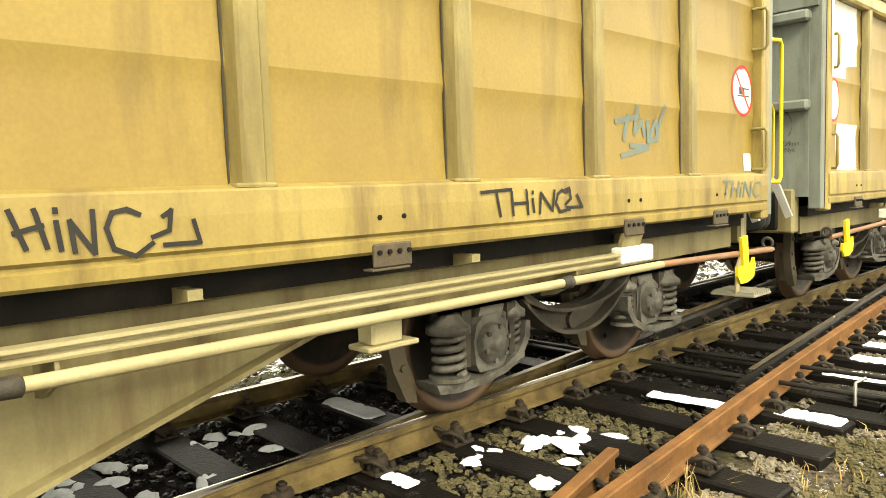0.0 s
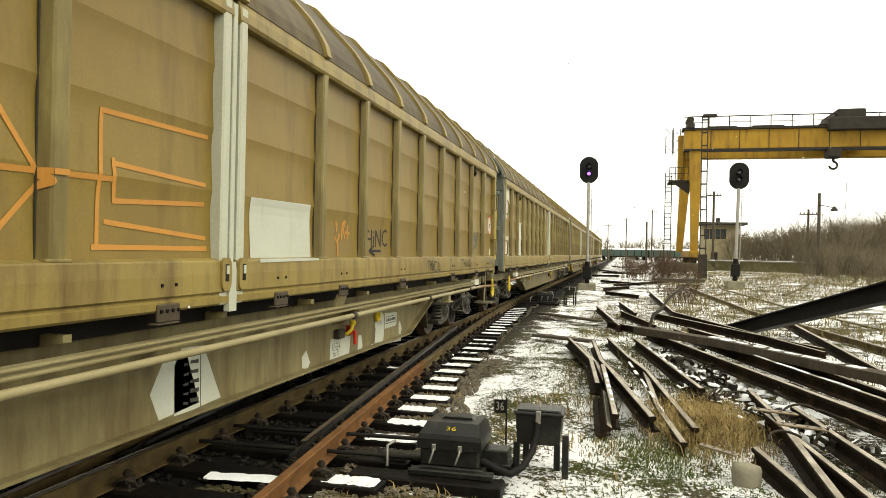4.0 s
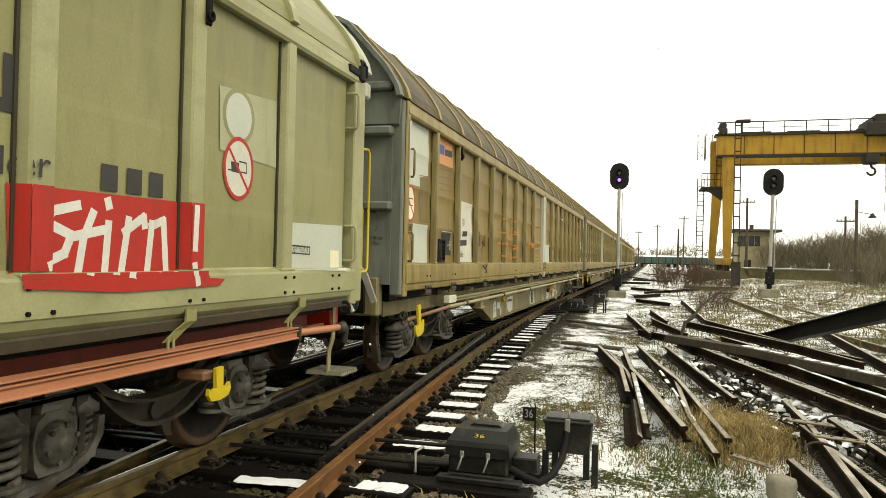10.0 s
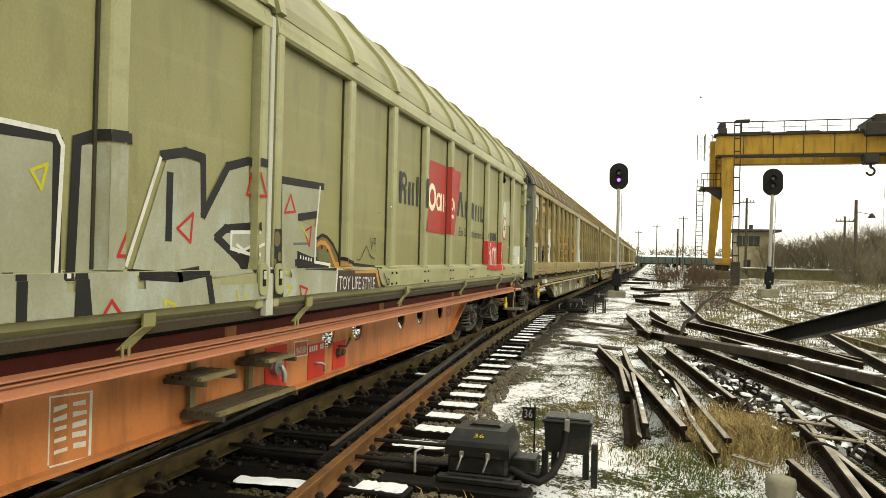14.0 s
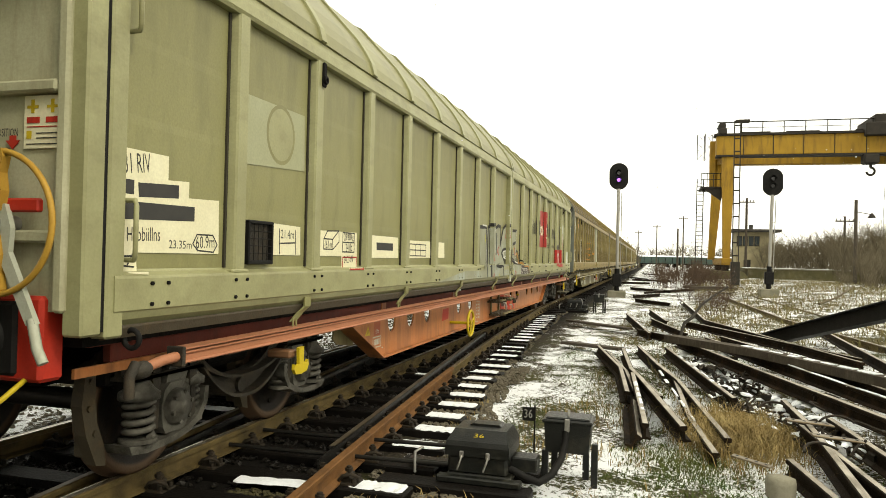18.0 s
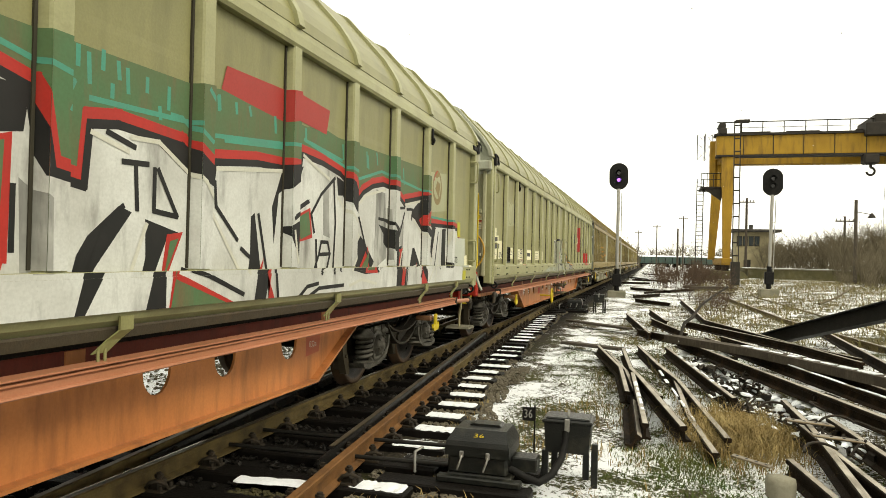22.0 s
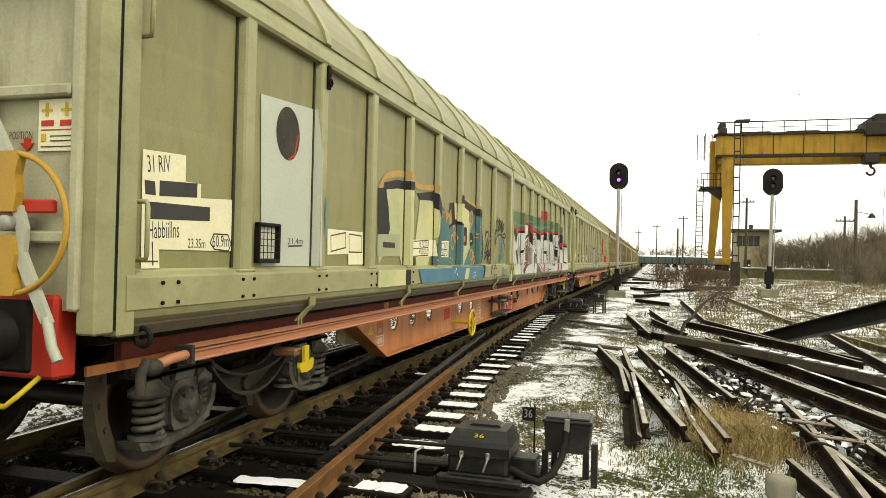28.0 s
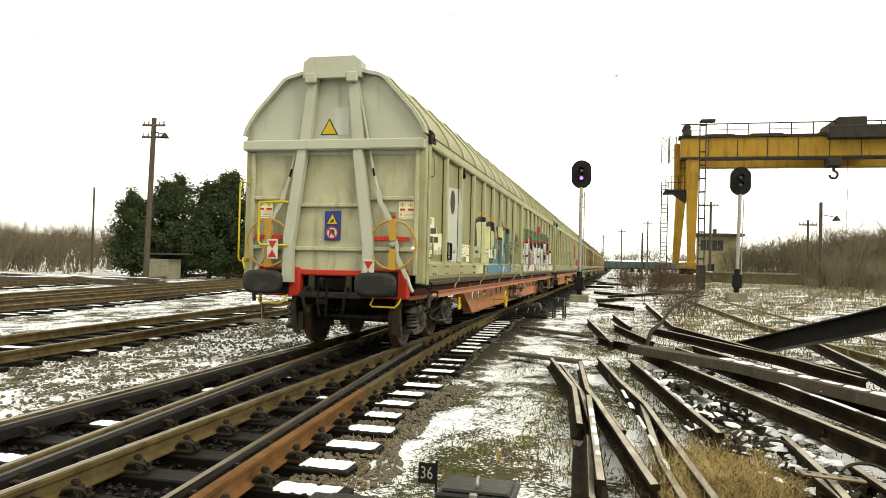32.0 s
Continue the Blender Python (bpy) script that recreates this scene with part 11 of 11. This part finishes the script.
painted(olive, "spray_tag", stroke(smooth([(-0.492, 2.189), (-0.587, 2.151), (-0.647, 2.063), (-0.6, 2.038), (-0.531, 2.098), (-0.491, 2.184)]), 0.034), SPRAY_BLACK, 0.0022)
painted(olive, "spray_tag", stroke(smooth([(-1.13, 1.915), (-0.982, 1.957), (-0.833, 1.969), (-0.642, 1.934), (-0.431, 1.92), (-0.328, 1.942), (-0.343, 1.982), (-0.434, 2.001), (-0.541, 1.975)]), 0.034), SPRAY_BLACK, 0.0022)
painted(olive, "spray_tag", stroke(smooth([(-0.648, 1.953), (-0.522, 1.868), (-0.409, 1.772), (-0.344, 1.693)]), 0.034), SPRAY_BLACK, 0.0022)
painted(olive, "spray_tag", stroke(smooth([(-0.875, 1.862), (-0.853, 1.671)]), 0.042), SPRAY_LAKE, 0.002)
painted(olive, "spray_tag", stroke(smooth([(-0.867, 1.853), (-0.812, 1.751), (-0.772, 1.873), (-0.748, 1.667)]), 0.042), SPRAY_LAKE, 0.002)
painted(olive, "spray_tag", stroke(smooth([(-0.668, 1.874), (-0.71, 1.813), (-0.629, 1.759), (-0.649, 1.677), (-0.726, 1.66)]), 0.042), SPRAY_LAKE, 0.002)
painted(olive, "spray_tag", stroke(smooth([(-0.597, 1.892), (-0.565, 1.615), (-0.418, 1.607)]), 0.042), SPRAY_LAKE, 0.002)
painted(olive, "spray_tag", stroke(smooth([(-0.884, 1.612), (-0.928, 1.535), (-0.88, 1.459), (-0.827, 1.527), (-0.884, 1.612)]), 0.042), SPRAY_LAKE, 0.002)
painted(olive, "spray_tag", stroke(smooth([(-0.788, 1.596), (-0.814, 1.449), (-0.74, 1.465)]), 0.042), SPRAY_LAKE, 0.002)
painted(olive, "spray_tag", stroke(smooth([(-0.684, 1.578), (-0.726, 1.529), (-0.68, 1.477), (-0.637, 1.53), (-0.684, 1.578)]), 0.042), SPRAY_LAKE, 0.002)
painted(olive, "spray_tag", stroke(smooth([(-0.583, 1.552), (-0.619, 1.5), (-0.565, 1.47), (-0.532, 1.528)]), 0.042), SPRAY_LAKE, 0.002)
painted(olive, "spray_tag", stroke(smooth([(-0.915, 1.335), (-0.798, 1.306), (-0.737, 1.27)]), 0.042), SPRAY_LAKE, 0.002)
painted(olive, "spray_tag", stroke(smooth([(-0.925, 1.264), (-0.825, 1.197), (-0.74, 1.215)]), 0.042), SPRAY_LAKE, 0.002)
painted(olive, "spray_tag", stroke(smooth([(-0.567, 1.327), (-0.628, 1.216)]), 0.042), SPRAY_LAKE, 0.002)
painted(olive, "spray_patch", [circle(-1.268, 1.66, 0.078, 24, 0.048)], SPRAY_AMBER, 0.0012, "soft orange sprayed patch")
painted(olive, "marking_plate", [[(-6.06, 1.72), (-5.15, 1.74), (-5.14, 1.53), (-6.05, 1.51)], [(-4.86, 1.74), (-4.42, 1.75), (-4.42, 1.52), (-4.85, 1.52)]], CREAM, 0.004, "cream load table plates")
painted(olive, "marking_frame", [q for l in ([(-6.05, 1.7), (-5.38, 1.73), (-5.38, 1.54), (-6.05, 1.52)], [(-6.05, 1.61), (-5.38, 1.64)], [(-5.76, 1.71), (-5.75, 1.53)], [(-5.64, 1.72), (-5.63, 1.53)], [(-5.51, 1.73), (-5.51, 1.53)], [(-4.78, 1.71), (-4.49, 1.72), (-4.49, 1.54), (-4.78, 1.54), (-4.78, 1.71)], [(-4.78, 1.63), (-4.49, 1.63)], [(-4.64, 1.72), (-4.63, 1.54)],) for q in stroke(l, 0.012)], INK, 0.0046)
painted(olive, "lettering", text_polys("B", -5.70, 1.67, 0.060, 0, 1.16, 0.000), INK, 0.0046)
painted(olive, "lettering", text_polys("C", -5.57, 1.67, 0.070, 0, 0.99, 0.197), INK, 0.0046)
painted(olive, "lettering", text_polys("D", -5.45, 1.68, 0.060, 0, 1.16, 0.000), INK, 0.0046)
painted(olive, "lettering", text_polys("43,2", -5.70, 1.58, 0.060, 0, 0.64, 0.000), INK, 0.0046)
painted(olive, "lettering", text_polys("53,2", -5.57, 1.58, 0.070, 0, 0.60, 0.000), INK, 0.0046)
painted(olive, "lettering", text_polys("61,2", -5.44, 1.58, 0.070, 0, 0.60, 0.000), INK, 0.0046)
painted(olive, "lettering", text_polys("E", -4.56, 1.67, 0.060, 0, 1.62, 0.000), INK, 0.0046)
painted(olive, "lettering", text_polys("100", -4.71, 1.58, 0.070, 0, 0.73, 0.000), INK, 0.0046)
painted(olive, "lettering", text_polys("71,t", -4.55, 1.58, 0.070, 0, 0.64, 0.000), INK, 0.0046)
painted(olive, "number_panel", [[(-10.77, 2.09), (-10.38, 2.11), (-10.38, 1.95), (-10.22, 1.95), (-10.22, 1.86), (-9.87, 1.88), (-9.85, 1.53), (-10.61, 1.53), (-10.6, 1.42), (-10.76, 1.42)]], CREAM, 0.001, "cream stepped marking panel")
painted(olive, "lettering", text_polys("31 RIV", -10.63, 2.02, 0.100, 0, 0.53, 0.130), INK, 0.002)
painted(olive, "lettering", text_polys("Habbiillns", -10.57, 1.64, 0.100, 0, 0.51, 0.054), INK, 0.002)
painted(olive, "lettering", text_polys("23.35m", -10.25, 1.57, 0.060, 0, 0.73, 0.000), INK, 0.002)
painted(olive, "lettering", text_polys("60.9m", -9.99, 1.59, 0.080, 0, 0.69, 0.050), INK, 0.002)
painted(olive, "lettering_bar", [[(-10.75, 1.92), (-10.66, 1.92), (-10.65, 1.84), (-10.74, 1.84)], [(-10.62, 1.93), (-10.26, 1.95), (-10.26, 1.86), (-10.62, 1.84)], [(-10.74, 1.8), (-10.12, 1.81), (-10.12, 1.72), (-10.74, 1.7)]], INK, 0.002)
painted(olive, "marking_frame", [q for l in ([(-10.11, 1.58), (-10.07, 1.64), (-9.91, 1.64), (-9.87, 1.58), (-9.9, 1.53), (-10.06, 1.54), (-10.11, 1.58)], [(-10.72, 1.46), (-10.62, 1.46)], [(-10.67, 1.57), (-10.66, 1.44)],) for q in stroke(l, 0.01)], INK, 0.002)
painted(olive, "primer_patch", [[(-9.53, 2.68), (-8.66, 2.74), (-8.61, 1.42), (-9.47, 1.43)]], PATCH, 0.001, "pale primer patch")
painted(olive, "torn_sticker", [circle(-9.11, 2.46, 0.19, 24, 0.21)], BOGIE, 0.0018, "torn dark sticker with red edge")
painted(olive, "torn_sticker", [q for l in ([(-8.95, 2.47), (-9, 2.31), (-9.09, 2.26)],) for q in stroke(l, 0.02)], SPRAY_RED, 0.0024)
painted(olive, "marking_plate", [[(-8.36, 1.75), (-7.55, 1.75), (-7.53, 1.43), (-7.89, 1.43), (-7.9, 1.53), (-8.35, 1.52)]], CREAM, 0.001, "cream marking plates")
painted(olive, "marking_frame", [q for l in ([(-8.29, 1.69), (-7.97, 1.73), (-7.96, 1.59), (-8.28, 1.55), (-8.29, 1.69)], [(-7.89, 1.72), (-7.58, 1.71), (-7.57, 1.55), (-7.88, 1.55), (-7.89, 1.72)], [(-9.07, 1.58), (-8.83, 1.59)],) for q in stroke(l, 0.012)], INK, 0.002)
painted(olive, "lettering", text_polys("21.4m", -8.95, 1.62, 0.050, 0, 1.50, 0.037), INK, 0.002)

# primer patches on the wagon ahead
painted(brown2, "primer_patch", [[(-10.94, 3.06), (-9.97, 3.47), (-9.93, 2.54), (-10.28, 2.5), (-10.28, 2.38), (-10.91, 2.37)]], WHITE, 0.001, "white primer patch")
painted(brown2, "number_panel", [[(-8.49, 2.37), (-7.6, 2.36), (-7.56, 1.45), (-8.46, 1.46)]], WHITE, 0.001)
painted(brown2, "number_panel", [[(-10.54, 1.92), (-9.93, 1.92), (-9.91, 1.44), (-10.52, 1.45)]], WHITE, 0.001)
painted(brown2, "prohibition_sign", [circle(-10.63, 2.15, 0.2, 24, 0.22)], SPRAY_RED, 0.001)
painted(brown2, "prohibition_sign", [circle(-10.63, 2.15, 0.17, 24, 0.19)], CREAM, 0.0016)

# markings on the girders
girder_paint(brown, "girder_marking", [[(2.49, 0.57), (2.78, 0.57), (3.07, 0.54), (3.04, 0.35), (2.8, 0.31), (2.48, 0.31)], [(3.33, 0.52), (3.42, 0.51), (3.47, 0.38), (3.43, 0.31), (3.3, 0.36)], [(3.90, 0.36), (3.93, 0.52), (3.90, 0.60), (3.95, 0.68), (4.05, 0.72), (4.15, 0.73), (4.24, 0.68), (4.26, 0.50), (4.24, 0.345)], [(4.29, 0.7), (4.8, 0.68), (4.78, 0.5), (4.28, 0.5)], [(4.89, 0.52), (4.95, 0.54), (5.04, 0.43), (4.97, 0.32), (4.9, 0.39)], [(3.77, 0.36), (5.02, 0.3), (5.02, 0.26), (3.77, 0.33)]], PATCH, 0.001, "worn white girder markings")
girder_paint(brown, "girder_lettering", text_polys("KE-GP-A", 2.65, 0.47, 0.080, 0, 0.55), INK, 0.002)
girder_paint(brown, "girder_lettering", text_polys("max 72t", 2.65, 0.40, 0.070, 0, 0.54), INK, 0.002)
girder_paint(brown, "girder_lettering", text_polys("17.72m", 4.08, 0.60, 0.060, 0, 0.72), INK, 0.002)
for y0, y1 in ((4.33, 4.38), (4.38, 4.50), (4.50, 4.58), (4.58, 4.74)):
    girder_paint(brown, "revision_frame", [q for l in ([(y0, 0.56), (y1, 0.56), (y1, 0.645), (y0, 0.645), (y0, 0.56)],) for q in stroke(l, 0.008)], INK, 0.002)
    girder_paint(brown, "lettering_bar", [rect(y0 + 0.015, 0.585, y1 - 0.015, 0.62)], INK, 0.002)
girder_paint(brown, "girder_marking", [[(-0.25, 0.7), (-0.17, 0.81), (0.1, 0.8), (0.35, 0.37), (-0.24, 0.34)], [(1.79, 0.48), (1.89, 0.53), (1.98, 0.4), (1.93, 0.34), (1.8, 0.37)]], PATCH, 0.001)
girder_paint(brown, "girder_table", [[(-0.17, 0.8), (-0.17, 0.81), (-0.16, 0.36), (-0.16, 0.36)], [(0.06, 0.8), (0.07, 0.8), (0.08, 0.33), (0.07, 0.33)], [(-0.17, 0.77), (0.07, 0.77), (0.07, 0.76), (-0.17, 0.76)], [(-0.14, 0.7), (-0.09, 0.7), (-0.09, 0.68), (-0.14, 0.68)], [(-0.14, 0.63), (-0.08, 0.63), (-0.08, 0.61), (-0.14, 0.61)], [(-0.14, 0.56), (-0.08, 0.56), (-0.08, 0.54), (-0.14, 0.54)], [(-0.14, 0.49), (-0.08, 0.49), (-0.08, 0.47), (-0.14, 0.48)], [(-0.14, 0.43), (-0.08, 0.42), (-0.08, 0.4), (-0.14, 0.41)], [(-0.06, 0.71), (0.04, 0.71), (0.04, 0.68), (-0.06, 0.69)], [(-0.06, 0.64), (0.04, 0.64), (0.04, 0.61), (-0.06, 0.62)], [(-0.06, 0.57), (0.05, 0.57), (0.05, 0.54), (-0.06, 0.55)], [(-0.06, 0.51), (0.05, 0.5), (0.05, 0.47), (-0.06, 0.48)], [(-0.06, 0.44), (0.05, 0.43), (0.05, 0.4), (-0.05, 0.41)]], INK, 0.002)
girder_paint(brown, "girder_marking", [[(-4.87, 0.33), (-4.86, 0.62), (-4.74, 0.69), (-4.6, 0.65), (-4.54, 0.32)], [(-4.51, 0.63), (-4.2, 0.63), (-4.2, 0.5), (-4.5, 0.51)], [(-4.17, 0.5), (-4.11, 0.55), (-4.05, 0.42), (-4.11, 0.32), (-4.18, 0.35)], [(-3.52, 0.63), (-3.45, 0.68), (-2.84, 0.7), (-2.82, 0.38), (-3.2, 0.34), (-3.45, 0.45)], [(-0.51, 0.55), (-0.35, 0.79), (-0.12, 0.79), (0.06, 0.39), (-0.41, 0.36)]], PATCH, 0.001, "worn white girder markings")
girder_paint(brown, "girder_lettering", text_polys("15.9m", -4.71, 0.48, 0.060, 0, 0.69), INK, 0.002)
girder_paint(brown, "girder_bar", [[(-3.45, 0.64), (-2.88, 0.63), (-2.88, 0.58), (-3.44, 0.59)], [(-4.81, 0.56), (-4.73, 0.61), (-4.67, 0.59), (-4.67, 0.57), (-4.73, 0.59), (-4.79, 0.55)]], INK, 0.002)
girder_paint(olive, "girder_table", [[(-1.69, 0.76), (-1.68, 0.76), (-1.68, 0.39), (-1.69, 0.39)], [(-1.41, 0.73), (-1.39, 0.73), (-1.39, 0.37), (-1.41, 0.38)], [(-1.69, 0.76), (-1.39, 0.74), (-1.39, 0.73), (-1.69, 0.75)], [(-1.69, 0.4), (-1.39, 0.38), (-1.39, 0.37), (-1.69, 0.39)], [(-1.66, 0.7), (-1.57, 0.7), (-1.57, 0.68), (-1.66, 0.67)], [(-1.66, 0.64), (-1.57, 0.65), (-1.57, 0.62), (-1.66, 0.62)], [(-1.65, 0.59), (-1.57, 0.59), (-1.57, 0.57), (-1.65, 0.57)], [(-1.65, 0.53), (-1.57, 0.53), (-1.57, 0.51), (-1.65, 0.51)], [(-1.65, 0.47), (-1.56, 0.47), (-1.56, 0.45), (-1.65, 0.45)], [(-1.53, 0.7), (-1.44, 0.7), (-1.44, 0.67), (-1.53, 0.68)], [(-1.53, 0.65), (-1.43, 0.64), (-1.43, 0.62), (-1.53, 0.62)], [(-1.53, 0.59), (-1.43, 0.59), (-1.43, 0.56), (-1.53, 0.56)], [(-1.53, 0.54), (-1.43, 0.53), (-1.43, 0.5), (-1.53, 0.51)], [(-1.52, 0.48), (-1.43, 0.47), (-1.43, 0.44), (-1.52, 0.45)]], WHITE, 0.001, "white load table")
girder_paint(olive2, "girder_table", [[(-1.69, 0.76), (-1.68, 0.76), (-1.68, 0.39), (-1.69, 0.39)], [(-1.41, 0.73), (-1.39, 0.73), (-1.39, 0.37), (-1.41, 0.38)], [(-1.69, 0.76), (-1.39, 0.74), (-1.39, 0.73), (-1.69, 0.75)], [(-1.69, 0.4), (-1.39, 0.38), (-1.39, 0.37), (-1.69, 0.39)], [(-1.66, 0.7), (-1.57, 0.7), (-1.57, 0.68), (-1.66, 0.67)], [(-1.66, 0.64), (-1.57, 0.65), (-1.57, 0.62), (-1.66, 0.62)], [(-1.65, 0.59), (-1.57, 0.59), (-1.57, 0.57), (-1.65, 0.57)], [(-1.65, 0.53), (-1.57, 0.53), (-1.57, 0.51), (-1.65, 0.51)], [(-1.65, 0.47), (-1.56, 0.47), (-1.56, 0.45), (-1.65, 0.45)], [(-1.53, 0.7), (-1.44, 0.7), (-1.44, 0.67), (-1.53, 0.68)], [(-1.53, 0.65), (-1.43, 0.64), (-1.43, 0.62), (-1.53, 0.62)], [(-1.53, 0.59), (-1.43, 0.59), (-1.43, 0.56), (-1.53, 0.56)], [(-1.53, 0.54), (-1.43, 0.53), (-1.43, 0.5), (-1.53, 0.51)], [(-1.52, 0.48), (-1.43, 0.47), (-1.43, 0.44), (-1.52, 0.45)]], WHITE, 0.001, "white load table")
FADED_PATCH = [(0.955, 0.625), (1.205, 0.615), (1.205, 0.745), (0.955, 0.755)]
for w in (olive, olive2):
    girder_paint(w, "marking_patch", [FADED_PATCH], SPRAY_FADED, 0.001, "faded red marking patch")
    for p, q in zip(FADED_PATCH, FADED_PATCH[1:] + FADED_PATCH[:1]):
        girder_paint(w, "marking_frame", stroke([p, q], 0.012), WHITE, 0.002)
    girder_paint(w, "girder_lettering", text_polys("MAX:60t", 1.08, 0.668, 0.062, 0, 0.62), WHITE, 0.002)
    girder_paint(w, "marking_bar", [[(1.23 + 0.043 * a, 0.635), (1.263 + 0.043 * a, 0.635), (1.263 + 0.043 * a, 0.685), (1.23 + 0.043 * a, 0.685)] for a in (0, 1, 2, 3, 5, 6)], WHITE, 0.008)
    girder_paint(w, "marking_patch", [[(5.77, 0.60), (6.03, 0.62), (6.06, 0.775), (5.77, 0.775)]], SPRAY_FADED, 0.001, "faded red marking patch")
    girder_paint(w, "girder_lettering", text_polys("17.72m", 5.90, 0.70, 0.055, 0, 0.66), WHITE, 0.002)
    girder_paint(w, "marking_patch", [[(-6.55, 0.62), (-6.36, 0.62), (-6.36, 0.78), (-6.55, 0.78)]], SPRAY_FADED, 0.001, "faded red marking patch")
    girder_paint(w, "girder_lettering", text_polys("15.8m", -6.455, 0.665, 0.05, 0, 0.6), WHITE, 0.002)
    box_ = [(-6.58, 0.49), (-6.34, 0.49), (-6.34, 0.605), (-6.58, 0.605)]
    for p, q in zip(box_, box_[1:] + box_[:1]):
        girder_paint(w, "marking_frame", stroke([p, q], 0.012), WHITE, 0.002)
    for y0, y1 in ((-6.55, -6.53), (-6.51, -6.47), (-6.46, -6.42), (-6.41, -6.38)):
        girder_paint(w, "marking_bar", [rect(y0, 0.515, y1, 0.58)], WHITE, 0.002)
    girder_paint(w, "warning_triangle", [[(-6.82, 0.645), (-6.66, 0.64), (-6.73, 0.745)]], SIGN_YELLOW, 0.001)
    girder_paint(w, "triangle_symbol", [[(-6.745, 0.665), (-6.73, 0.665), (-6.72, 0.71), (-6.74, 0.70)]], INK, 0.002)
    girder_paint(w, "brake_panel", [[(-3.8, 0.74), (-3.47, 0.75), (-3.48, 0.58), (-3.82, 0.57)]], RED, 0.001)


def motions():
    walk(flakes, [(t, pose(0.15 * math.sin(t * 0.6) - 0.02 * t, 0.1 * math.sin(t * 0.43), -0.95 * t)) for t in range(33)])
    for w, k in train:
        walk(w, [(t / 2, pose(0, 14.15 + PITCH * k + SPEED * (t / 2 - 28.0), 0)) for t in range(65)])
        for b in w.children:
            if b.name.startswith("bogie"):
                for ws in b.children:
                    if ws.name.startswith("wheelset"):
                        y = ws.matrix_basis.translation.y
                        walk(ws, [(t / 4, pose(0, y, 0.46, -math.degrees(SPEED * (t / 4) / 0.46), 0, 0)) for t in range(129)])


motions()
